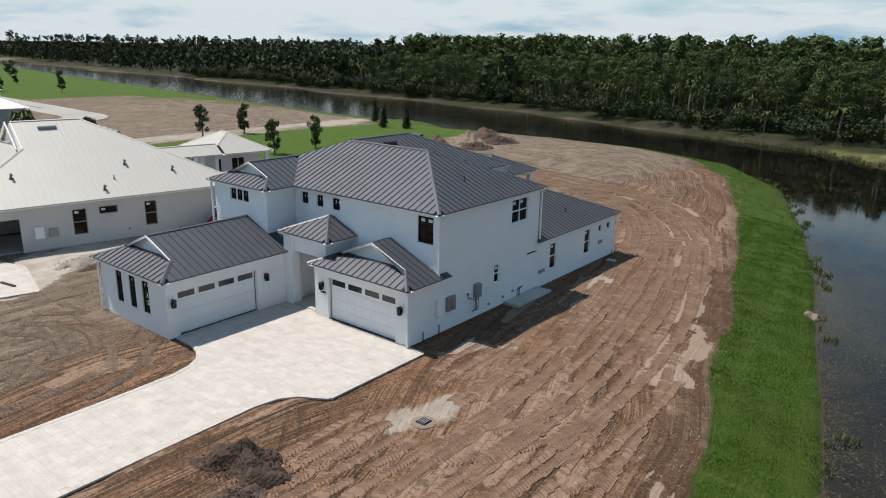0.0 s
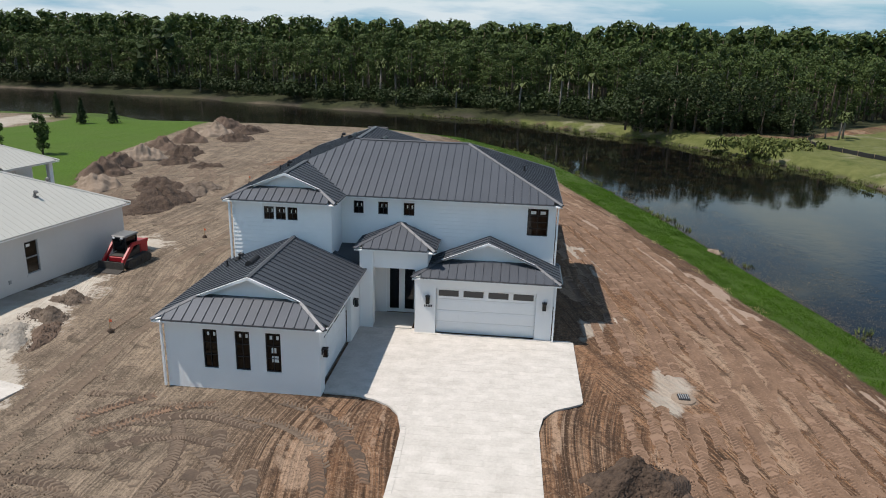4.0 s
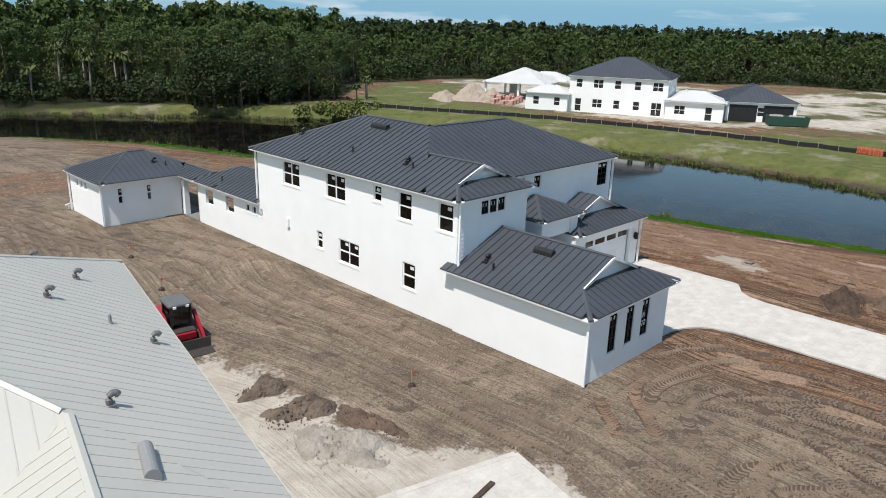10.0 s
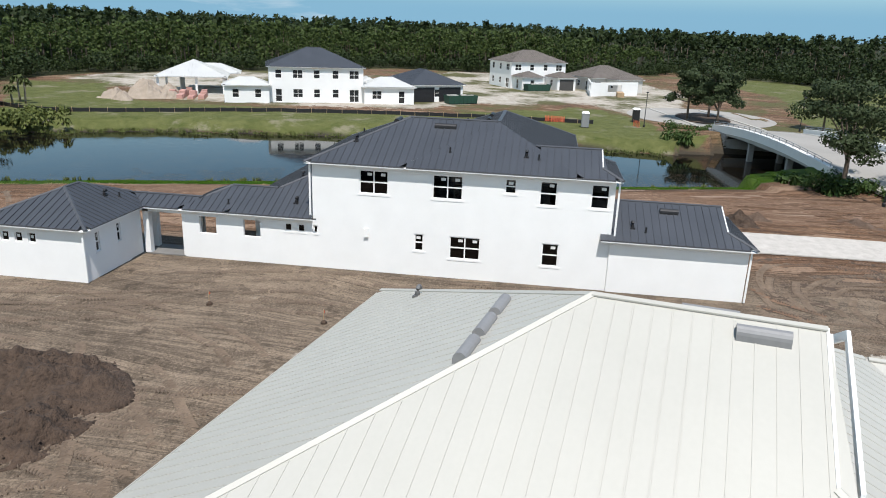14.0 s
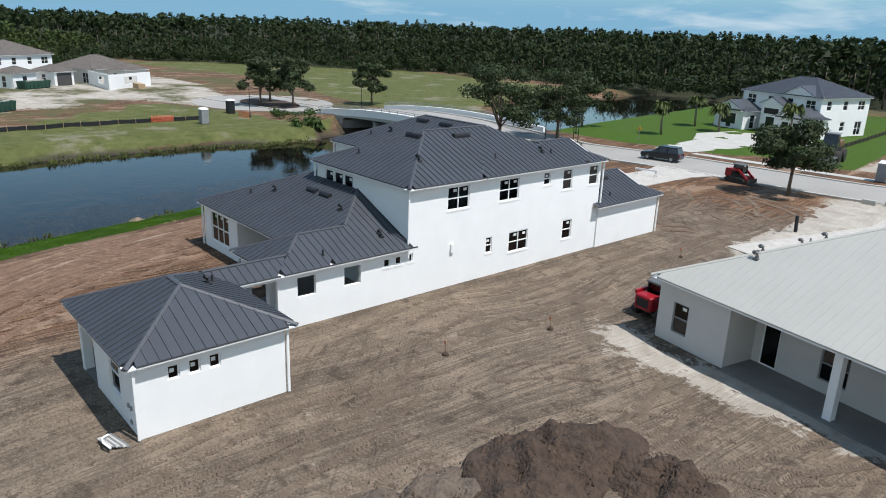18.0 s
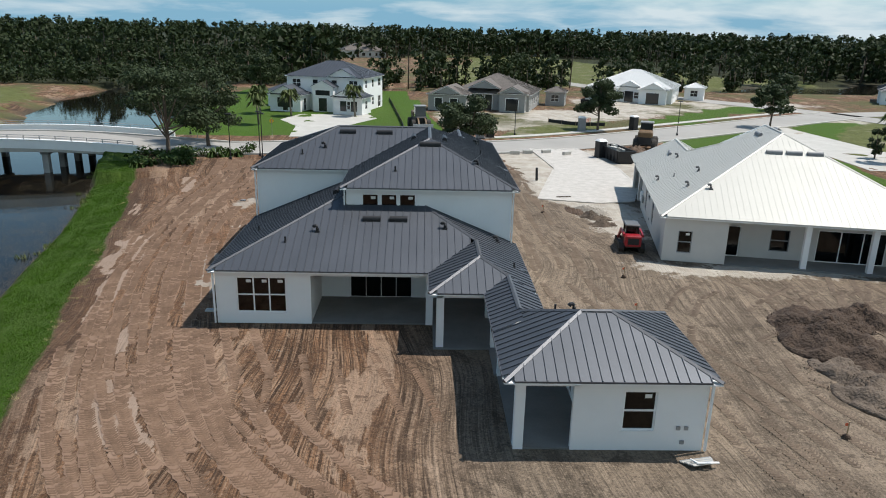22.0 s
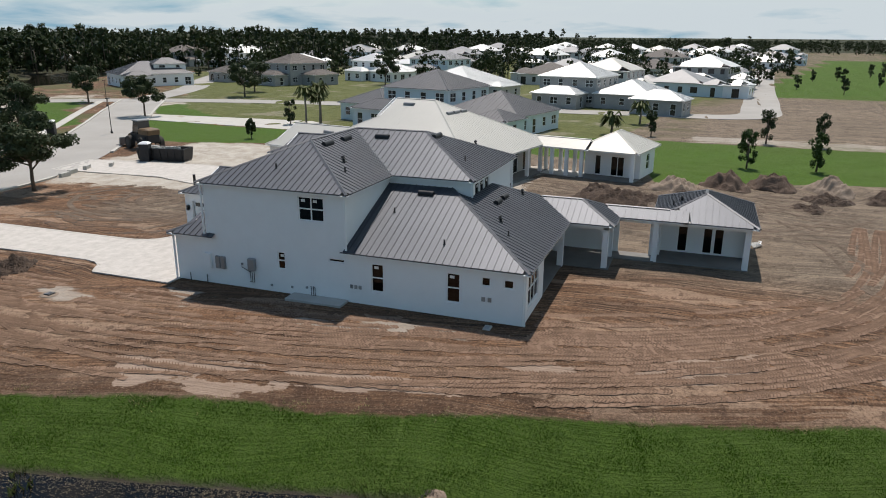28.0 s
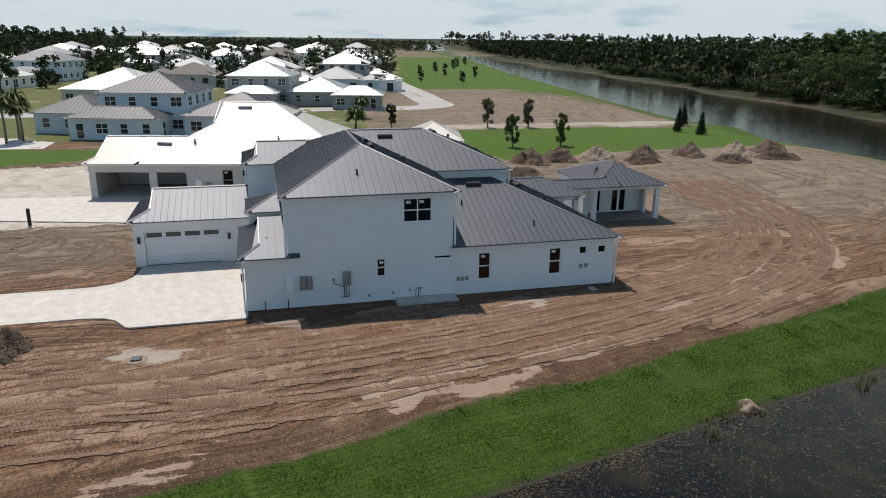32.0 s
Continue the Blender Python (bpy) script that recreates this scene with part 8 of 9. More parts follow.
def heap(x, y, rx, ry, high, material, seed, label, turn=0.0, n=56):
    """A loose heap: a lumpy mound that runs out into the ground."""
    rs = np.random.RandomState(seed)
    ph = rs.uniform(0, 6.28, 8)
    g = Geo()
    rings = []
    for j in range(18):
        r = 1 - j / 17.6
        ring = []
        for k in range(n):
            a = 2 * math.pi * k / n
            lump = 1 + 0.16 * math.sin(2 * a + ph[0]) + 0.12 * math.sin(3 * a + ph[1]) + 0.07 * math.sin(5 * a + ph[2] + 2 * r)
            px, py = rx * r * lump * math.cos(a), ry * r * lump * math.sin(a)
            body = (1 - r * r) ** 1.5 * 0.5 + (1 - r) * 0.5
            rough = 0.10 * math.sin(2.1 * px + ph[3]) * math.sin(2.6 * py + ph[4]) + 0.05 * math.sin(5.3 * px + 3.1 * py + ph[5]) + 0.035 * math.sin(9.1 * py - 4.7 * px + ph[6]) + 0.02 * rs.normal()
            ring.append((px, py, high * body + (2.3 * rough * min(1.0, 0.5 + high / 2) * min(1, 5 * (1 - r))) - (0.14 if j == 0 else 0)))
        rings.append(ring)
    g.loft(rings)
    ob = part("soil_mound", g, material, None, label, smooth=True)
    ob.matrix_world = pose(x, y, ground_height(x, y) - 0.02, 0, 0, turn)
    loose = Geo()
    for k in range(300):
        a, q = rs.uniform(0, 6.28), math.sqrt(rs.uniform(0.0, 1.4))
        s = rs.uniform(0.015, 0.045) * (1.5 if k % 9 == 0 else 1.0)
        px, py = rx * q * math.cos(a), ry * q * math.sin(a)
        r = min(1.0, q)
        pz = high * ((1 - r * r) ** 1.5 * 0.5 + (1 - r) * 0.5)
        m = len(loose.v)
        loose.v += [(px + s * math.cos(t + a), py + s * math.sin(t + a), pz - 0.03) for t in (0, 1.5, 3.0, 4.6)] + [(px + 0.3 * s, py, pz + s * 1.1)]
        loose.f += [(m, m + 1, m + 4), (m + 1, m + 2, m + 4), (m + 2, m + 3, m + 4), (m + 3, m, m + 4)]
    tagged(part("loose_soil", loose, material, ob), kind="stuff")
    tagged(ob, label, "heap", "earth heaps")


heap(-19.1, 12.8, 1.9, 1.2, 0.75, SOIL_DARK, 1, "low dark heap of turned soil beside the drive", 25)
heap(-17.0, 3.2, 1.7, 1.1, 0.30, SOIL, 12, "low dark spread of dug soil by the street", 30)
heap(-17.6, 11.2, 1.2, 0.9, 0.45, SOIL, 2, "low heap of brown soil", 60)
heap(-47.0, 20.4, 1.4, 1.9, 0.30, RUBBLE, 3, "pale flattened heap of sand and rubble")
heap(-46.9, 25.3, 1.3, 0.6, 0.42, SOIL_GREY, 4, "small dark soil heap by the neighbour's wall", -12)
heap(-46.8, 23.0, 1.5, 0.8, 0.48, SOIL_GREY, 14, "dark crumbled soil heap on the white sand", -12)
heap(-45.5, 20.9, 0.55, 2.0, 0.32, SOIL, 5, "low scraped ridge of soil", 14)
heap(-53.4, 47.8, 2.8, 4.2, 1.15, SOIL_DARK, 6, "long dark bank of dug soil", 18)
heap(-56.6, 45.2, 2.6, 2.0, 0.85, SOIL_DARK, 7, "dark heap of dug soil", -20)
heap(-52.2, 52.8, 1.9, 2.6, 0.5, SOIL_GREY, 8, "low brown soil bank", 10)
for i, (x, y, r, hh) in enumerate(((-61.6, 52.3, 2.5, 1.2), (-64.2, 57.3, 2.4, 1.6), (-65.2, 61.6, 2.3, 1.6), (-65.0, 66.9, 2.4, 1.6), (-66.4, 74.2, 2.3, 1.5), (-65.9, 80.6, 2.4, 1.6), (-65.0, 86.9, 2.5, 1.7), (-66.3, 93.2, 2.6, 1.8), (-62.2, 71.6, 2.6, 1.1), (-61.0, 83.5, 2.6, 0.8), (-62.0, 91.0, 2.8, 0.9), (-56.6, 53.6, 2.8, 0.8), (-60.4, 66.0, 2.2, 0.7), (-56.5, 64.0, 1.6, 0.35))):
    heap(x, y, r, r * 0.9, hh, SOIL_DARK if i > 7 else SOIL if i % 3 else SOIL_TAN, 20 + i, "tipped heap of brown soil at the plot's edge", 30 * i)
heap(-60.0, -10.6, 2.2, 1.7, 1.1, SOIL, 62, "brown soil heap behind the rubbish skip", 20)
heap(-8.0, 46.3, 0.75, 0.5, 0.22, SOIL_TAN, 61, "small washed-out spill of tan soil at the water's edge", 40)
for i, (x, y, r, hh) in enumerate(((43, 98, 3.2, 2.4), (46.5, 100.5, 3.6, 3.1), (41, 103, 2.6, 1.7), (48.5, 97.0, 2.4, 2.2), (44, 94.5, 2.2, 1.3), (38.5, 100, 2.0, 1.1))):
    heap(x, y, r, r, hh, SOIL_PALE, 50 + i, "large pale heap of sand on the site over the canal", 40 * i)


def grass():
    """Blades over the kept bank, and sprigs along the shallows."""
    rs = np.random.RandomState(61)
    pts = []
    line = NEAR_BANK[3:13]
    for (xa, ya), (xb, yb) in zip(line, line[1:]):
        L = math.hypot(xb - xa, yb - ya)
        dens = 520 if min(ya, yb) < 66 else 150
        n = int(L * 5.6 * dens)
        s, w = rs.uniform(0, 1, n), rs.uniform(-0.2, 5.6, n)
        pts.append(np.stack([xa + s * (xb - xa) - (yb - ya) / L * w, ya + s * (yb - ya) + (xb - xa) / L * w], 1))
    P = np.concatenate(pts)
    wetness = signed(P[:, 0], P[:, 1], WATER_EDGE)
    edge = strip_width(P[:, 0], P[:, 1]) - line_gap(P[:, 0], P[:, 1], NEAR_BANK)
    P = P[(wetness < 0.1) & (edge > -0.15 * rs.rand(len(P)))]
    Z = ground_heights(P)
    n = len(P)
    a = rs.uniform(0, 6.28, n)
    h = rs.uniform(0.025, 0.075, n) * (1 + 0.35 * wave(P[:, 0], P[:, 1], 12, 2.5))
    w = rs.uniform(0.012, 0.026, n)
    V = np.zeros((n, 3, 3))
    V[:, 0], V[:, 1], V[:, 2] = np.stack([P[:, 0] + w * np.cos(a), P[:, 1] + w * np.sin(a), Z - 0.03], 1), np.stack([P[:, 0] - w * np.cos(a), P[:, 1] - w * np.sin(a), Z - 0.03], 1), np.stack([P[:, 0] + rs.uniform(-0.08, 0.08, n), P[:, 1] + rs.uniform(-0.08, 0.08, n), Z + h], 1)
    tagged(part("lawn_grass", tri_mesh("lawn_grass", V.reshape(-1, 3), np.arange(3 * n).reshape(-1, 3), [BLADE]), None), "lush green mown grass on the canal bank", "grass", kind="stuff")
    # dry tufts along the upper edge of the grass
    line_up = smooth_line([tuple(p) for p in NEAR_BANK[4:12]], 0.05)
    d = np.gradient(line_up, axis=0)
    nrm = np.stack([-d[:, 1], d[:, 0]], 1) / (np.linalg.norm(d, axis=1)[:, None] + 1e-9)
    Q = np.repeat(line_up, 5, axis=0)
    Q = Q + np.repeat(nrm, 5, axis=0) * (strip_width(Q[:, 0], Q[:, 1]) + rs.normal(0.05, 0.22, len(Q)))[:, None]
    Q = Q[wave(Q[:, 0], Q[:, 1], 15, 4.0) + 0.6 * wave(Q[:, 0], Q[:, 1], 16, 1.0) > 0.35]
    zq, m = ground_heights(Q), len(Q)
    a, w = rs.uniform(0, 6.28, m), rs.uniform(0.015, 0.035, m)
    side = np.stack([w * np.cos(a), w * np.sin(a)], 1)
    V = np.zeros((m, 3, 3))
    V[:, 0, :2], V[:, 1, :2], V[:, 2, :2] = Q + side, Q - side, Q + rs.uniform(-0.1, 0.1, (m, 2))
    V[:, 0, 2], V[:, 1, 2], V[:, 2, 2] = zq - 0.02, zq - 0.02, zq + rs.uniform(0.03, 0.11, m)
    tagged(part("dry_grass", tri_mesh("dry_grass", V.reshape(-1, 3), np.arange(3 * m).reshape(-1, 3), [leaf("dry_straw", (0.42, 0.36, 0.20), (0.20, 0.19, 0.07))]), None), "dry straw-coloured tufts along the edge of the grass", "grass", kind="stuff")
    # sprigs in the shallows
    pts = []
    for (xa, ya), (xb, yb) in zip(line, line[1:]):
        L = math.hypot(xb - xa, yb - ya)
        n = int(L * 900)
        s, w = rs.uniform(0, 1, n), -np.where(rs.rand(n) < 0.3, rs.exponential(0.5, n), rs.uniform(0, 7.5, n))
        pts.append(np.stack([xa + s * (xb - xa) - (yb - ya) / L * w, ya + s * (yb - ya) + (xb - xa) / L * w], 1))
    P = np.concatenate(pts)
    P = P[wave(P[:, 0], P[:, 1], 5, 5.0) + 0.5 * wave(P[:, 0], P[:, 1], 6, 1.6) > -1.6 + 0.15 * line_gap(P[:, 0], P[:, 1], NEAR_BANK) + np.clip((P[:, 1] - 57) / 8, 0, 3.0)]
    n = len(P)
    a, h = rs.uniform(0, 6.28, n), rs.uniform(0.002, 0.02, n)
    w = rs.uniform(0.015, 0.05, n)
    V = np.zeros((n, 3, 3))
    V[:, 0], V[:, 1], V[:, 2] = np.stack([P[:, 0] + w * np.cos(a), P[:, 1] + w * np.sin(a), np.full(n, WATER_Z - 0.01)], 1), np.stack([P[:, 0] - w * np.cos(a), P[:, 1] - w * np.sin(a), np.full(n, WATER_Z - 0.01)], 1), np.stack([P[:, 0] + rs.uniform(-0.15, 0.15, n), P[:, 1] + rs.uniform(-0.15, 0.15, n), WATER_Z + h], 1)
    tagged(part("shallow_weeds", tri_mesh("shallow_weeds", V.reshape(-1, 3), np.arange(3 * n).reshape(-1, 3), [leaf("brown_water_weed", (0.200, 0.160, 0.100), (0.016, 0.012, 0.008))]), None), "brown weeds standing in the shallows", "weeds", kind="stuff")


grass()

# ---- machines and site things ----


def wheel(root, x, y, r, w, hub=GREY):
    g = Geo()
    prof = [(-w / 2, r * 0.55), (-w / 2, r * 0.92), (-w * 0.4, r), (w * 0.4, r), (w / 2, r * 0.92), (w / 2, r * 0.55)]
    g.loft([[(x + r_ * math.cos(t) , y + q, r + r_ * math.sin(t)) for t in [2 * math.pi * k / 18 for k in range(18)]] for q, r_ in prof])
    wh = part("wheel", g, RUBBER, root)
    part("rim", Geo().loft([[(x + q * math.cos(t), y + s * (w / 2 + 0.01), r + q * math.sin(t)) for t in [2 * math.pi * k / 12 for k in range(12)]] for q, s in ((r * 0.55, 0.9), (r * 0.45, 1.0))] if y > 0 else [[(x + q * math.cos(t), y - s * (w / 2 + 0.01), r + q * math.sin(t)) for t in [2 * math.pi * k / 12 for k in range(12)]] for q, s in ((r * 0.55, 0.9), (r * 0.45, 1.0))]), hub, wh)


def skid_steer(x, y, turn, label):
    t = thing("skid_steer_loader", (x, y, ground_height(x, y)), label, "loader", "skid steers", turn)
    t.scale = (0.92, 0.92, 0.92)
    body = Geo()
    body.loft([[(-1.35, s, z0), (1.0, s, z0), (1.0, s, z1), (0.2, s, z1 + 0.05), (-0.9, s, z2), (-1.45, s, z2 - 0.1)] for s in (-0.55, 0.55) for z0, z1, z2 in ((0.45, 0.85, 1.3),)])
    part("body", body, RUBBER, t)
    part("engine_cover", Geo().chamfer(-1.55, -0.62, 0.6, -0.7, 0.62, 1.45, 0.08), RED, t)
    part("nose_panel", Geo().chamfer(0.98, -0.5, 0.5, 1.12, 0.5, 0.8, 0.03), RED, t)
    part("rear_grille", Geo().box(-1.57, -0.42, 0.75, -1.55, 0.42, 1.25), BLACK, t)
    cab = part("cab_frame", Geo(), BLACK, t)
    for px in (-0.6, 0.55):
        for py in (-0.5, 0.44):
            part("cab_post", Geo().box(px, py, 1.0, px + 0.07, py + 0.07, 2.05), BLACK, cab)
    part("cab_roof", Geo().chamfer(-0.72, -0.56, 2.02, 0.68, 0.56, 2.14, 0.05), VENT_GREY, t)
    part("cab_glass", Geo().box(-0.52, -0.46, 1.05, 0.56, 0.46, 2.0), GLASS, cab)
    part("seat", Geo().chamfer(-0.45, -0.25, 0.9, 0.05, 0.25, 1.5, 0.06), BLACK, t)
    for s in (-1, 1):
        y0 = s * 0.72
        arm = Geo()
        arm.loft([[(p, y0 + d, q) for p, q in ((-1.35, 1.55), (0.3, 1.62), (1.35, 0.75), (1.65, 0.35), (1.5, 0.25), (1.15, 0.6), (0.2, 1.38), (-1.35, 1.33))] for d in (-0.07, 0.07)])
        part("lift_arm", arm, RED, t)
        tr = Geo()
        path = [(-1.1, 0.0), (1.0, 0.0), (1.28, 0.28), (1.0, 0.58), (-0.9, 0.72), (-1.35, 0.4)]
        tr.loft([[(p, s * 0.62 + s * d, q) for p, q in path] for d in (0.0, 0.36)])
        track = part("rubber_track", tr, RUBBER, t)
        for px in (-0.9, -0.3, 0.3, 0.9):
            part("roller", Geo().loft([[(px + 0.15 * math.cos(a), s * (0.985 + d), 0.27 + 0.15 * math.sin(a)) for a in [2 * math.pi * k / 10 for k in range(10)]] for d in (-0.02, 0.02)]), BLACK, track)
    bucket = Geo()
    bucket.loft([[(p, s, q) for p, q in ((1.55, 0.62), (1.6, 0.1), (2.25, 0.02), (2.25, 0.07), (1.68, 0.16), (1.64, 0.62))] for s in (-0.95, 0.95)])
    part("bucket", bucket, RUBBER, t, "worn dark steel bucket")
    for s in (-0.3, 0.3):
        part("lamp", Geo().box(0.66, s - 0.07, 1.95, 0.74, s + 0.07, 2.05), TRIM, t)


skid_steer(-47.35, 31.7, -97, "red tracked skid-steer loader parked by the neighbour's wall")
skid_steer(-31.4, -8.2, 175, "red skid-steer loader at the edge of the street")


def suv(x, y, turn):
    t = thing("parked_car", (x, y, 0.03), "dark grey sport utility car parked in the street", "car", turn=turn)
    body = Geo()
    side = [(-2.35, 0.35), (2.3, 0.35), (2.42, 0.6), (2.36, 0.92), (1.15, 1.05), (-2.3, 1.08), (-2.45, 0.7)]
    body.loft([[(p * k, s, q) for p, q in side] for s, k in ((-0.98, 0.985), (-0.9, 1.0), (0.9, 1.0), (0.98, 0.985))])
    paint = surface("dark_grey_car_paint", (0.035, 0.038, 0.042), (0.028, 0.03, 0.034), 0.25, 0.3, scale=3, fine=20, bump=0)
    part("body", body, paint, t)
    cabin = Geo()
    cabin.loft([[(-2.3, -0.9, 1.07), (1.05, -0.9, 1.05), (1.05, 0.9, 1.05), (-2.3, 0.9, 1.07)], [(-2.05, -0.72, 1.72), (0.25, -0.72, 1.74), (0.25, 0.72, 1.74), (-2.05, 0.72, 1.72)]])
    part("cabin", cabin, DARK_PANE, t)
    part("roof", Geo().chamfer(-2.1, -0.74, 1.70, 0.3, 0.74, 1.79, 0.04), paint, t)
    for px in (-1.45, 1.5):
        for py in (-0.86, 0.86):
            wheel(t, px, py, 0.38, 0.26)
    for py in (-0.7, 0.7):
        part("headlight", Geo().box(2.3, py - 0.2, 0.72, 2.42, py + 0.2, 0.88), TRIM, t)
        part("tail_light", Geo().box(-2.46, py - 0.15, 0.8, -2.36, py + 0.15, 1.0), RED, t)
    for px in (-0.95, 0.1):
        part("door_post", Geo().box(px, -0.9, 1.08, px + 0.09, 0.9, 1.7), paint, t)


suv(-19.3, -12.4, 12)


def toilet(x, y, turn, dark=False):
    t = thing("portable_toilet", (x, y, 0.0), "grey portable site toilet with a pale roof", "toilet", "site toilets", turn)
    part("cabin", Geo().chamfer(-0.55, -0.55, 0.05, 0.55, 0.55, 2.1, 0.06), PLASTIC_GREY if not dark else BLACK, t)
    part("roof", Geo().loft([[(-0.6, -0.6, 2.1), (0.6, -0.6, 2.1), (0.6, 0.6, 2.1), (-0.6, 0.6, 2.1)], [(-0.4, -0.4, 2.32), (0.4, -0.4, 2.32), (0.4, 0.4, 2.32), (-0.4, 0.4, 2.32)]]), TRIM, t)
    part("door", Geo().box(-0.4, -0.58, 0.2, 0.4, -0.55, 1.95), GREY, t)
    part("skid_base", Geo().box(-0.6, -0.6, 0, 0.6, 0.6, 0.08), BLACK, t)


for x, y, a, d in ((-40.4, -22.8, 10, False), (-41.9, -23.7, 10, True), (-66.8, -36.2, 30, True), (-54.6, -8.0, 20, True), (34.5, 22.5, 0, False), (44, 14, 0, True), (-57.5, -33.0, 0, False)):
    toilet(x, y, a, d)


def skip(x, y, turn, material, label):
    t = thing("skip", (x, y, 0.0), label, "skip", "rubbish skips", turn)
    ring = lambda e, z: [(-3.1 + e, -1.15 + e, z), (3.1 - e, -1.15 + e, z), (3.1 - e, 1.15 - e, z), (-3.1 + e, 1.15 - e, z)]
    part("body", Geo().loft([ring(0.15, 0.12), ring(0, 1.55), ring(0.1, 1.55), ring(0.2, 0.6)]), material, t)
    for k in range(7):
        p = -2.8 + 0.92 * k
        for s in (-1, 1):
            part("rib", Geo().box(p - 0.05, s * 1.1 - 0.08, 0.15, p + 0.05, s * 1.1 + 0.08, 1.5), material, t)
    part("skid", Geo().box(-2.9, -0.9, 0.0, 2.9, -0.7, 0.13), BLACK, t)
    part("skid", Geo().box(-2.9, 0.7, 0.0, 2.9, 0.9, 0.13), BLACK, t)
    g = Geo()
    rs = random.Random(int(x * 7))
    for k in range(14):
        a, b = rs.uniform(-2.5, 1.6), rs.uniform(-0.9, 0.5)
        g.box(a, b, 0.7, a + rs.uniform(0.4, 1.3), b + rs.uniform(0.2, 0.5), rs.uniform(1.3, 1.75))
    tagged(part("rubble", g, CONCRETE, t), kind="stuff")


skip(-56.2, -6.5, 100, BLACK, "black steel skip filled with building rubbish")
skip(-40.2, -40.5, 8, BLACK, "black steel skip in front of the block house")
skip(59.5, 44.5, 125, GREEN_BIN, "dark green steel skip by the garage over the canal")
skip(97, 31, 120, GREEN_BIN, "dark green steel skip by the unfinished house")
skip(-69, -73, -20, BLACK, "black steel skip beside the white house")


def loader(x, y, turn, label="large wheeled loader parked on the sand"):
    t = thing("wheel_loader", (x, y, 0.0), label, "loader", turn=turn)
    t.scale = (1.25, 1.25, 1.25)
    part("chassis", Geo().chamfer(-2.4, -0.7, 0.8, 1.2, 0.7, 1.7, 0.1), BLACK, t)
    part("engine_cover", Geo().chamfer(-2.5, -0.75, 1.6, -0.6, 0.75, 2.2, 0.12), LOADER_PAINT, t)
    part("cab", Geo().loft([[(-0.6, -0.7, 1.6), (0.7, -0.7, 1.6), (0.7, 0.7, 1.6), (-0.6, 0.7, 1.6)], [(-0.5, -0.62, 2.9), (0.45, -0.62, 2.9), (0.45, 0.62, 2.9), (-0.5, 0.62, 2.9)]]), DARK_PANE, t)
    part("cab_roof", Geo().chamfer(-0.6, -0.72, 2.88, 0.55, 0.72, 3.02, 0.05), PLASTIC_GREY, t)
    for px in (-1.7, 0.9):
        for py in (-0.95, 0.95):
            wheel(t, px, py, 0.68, 0.5, BLACK)
    for s in (-0.45, 0.45):
        part("boom", Geo().loft([[(p, s + d, q) for p, q in ((0.5, 1.7), (1.8, 1.45), (2.7, 0.7), (2.6, 0.5), (1.7, 1.2), (0.5, 1.45))] for d in (-0.09, 0.09)]), LOADER_PAINT, t)
    part("bucket", Geo().loft([[(p, s, q) for p, q in ((2.5, 1.0), (2.6, 0.2), (3.5, 0.1), (3.5, 0.16), (2.75, 0.3), (2.62, 1.0))] for s in (-1.25, 1.25)]), GREY, t)


loader(-62.6, -15.6, 250)
loader(-31.5, -31.0, 100, "small wheeled machine standing on the bare plot")


def lamp_post(x, y, high=5.2, label="black street lamp on a slim post"):
    t = thing("street_lamp", (x, y, 0.0), label, "lamp", "street lamps")
    part("post", Geo().tube([(0, 0, 0), (0, 0, 0.8), (0, 0, high)], [0.09, 0.06, 0.045], 8), BLACK, t)
    part("base", Geo().chamfer(-0.14, -0.14, 0, 0.14, 0.14, 0.35, 0.04), BLACK, t)
    part("lantern", Geo().chamfer(-0.35, -0.16, high, 0.35, 0.16, high + 0.14, 0.04), BLACK, t)


for x, y in ((38.5, 13.3), (-9.7, -1.6), (-13.2, -2.6), (43, -11), (1, -21), (-46, -27), (-72, -30), (-104, -62), (-12.5, -4.4)):
    lamp_post(x, y)


def sign_post(x, y, material, label):
    t = thing("road_sign", (x, y, 0.0), label, "sign")
    part("post", Geo().tube([(0, 0, 0), (0, 0, 2.6)], 0.035, 6), GREY, t)
    part("plate", Geo().loft([[(0.38 * math.cos(a), q, 2.3 + 0.38 * math.sin(a)) for a in (0, 1.5708, 3.1416, 4.7124)] for q in (-0.015, 0.015)]), material, t)


sign_post(-10.8, -19.8, surface("yellow_sign", (0.65, 0.42, 0.03), (0.6, 0.38, 0.03), 0.5), "yellow diamond road sign on a post")
sign_post(-2.4, -13.2, TRIM, "white road sign on a post")


def silt_fence(line, label, high=0.62):
    """A low black cloth fence on stakes."""
    f = thing("silt_fence", (*line[0], 0.0), label, "fence")
    o = (*line[0], 0.0)
    q = smooth_line(line, 2.2)
    for i, (a, b) in enumerate(zip(q, q[1:])):
        d = (b - a) / (np.linalg.norm(b - a) + 1e-9)
        s = np.array([-d[1], d[0]]) * 0.02
        za, zb = ground_height(*a), ground_height(*b)
        g = Geo(o).loft([[(p[0] - s[0], p[1] - s[1], z - 0.05), (p[0] + s[0], p[1] + s[1], z - 0.05), (p[0] + s[0], p[1] + s[1], z + high), (p[0] - s[0], p[1] - s[1], z + high * 0.97)] for p, z in ((a, za), ((a + b) / 2 + s * 3, (za + zb) / 2 - 0.06), (b, zb))])
        part("cloth", g, BLACK, f)
        part("stake", Geo(o).box(a[0] - 0.03, a[1] - 0.03, za - 0.05, a[0] + 0.03, a[1] + 0.03, za + high + 0.12), TIMBER, f)


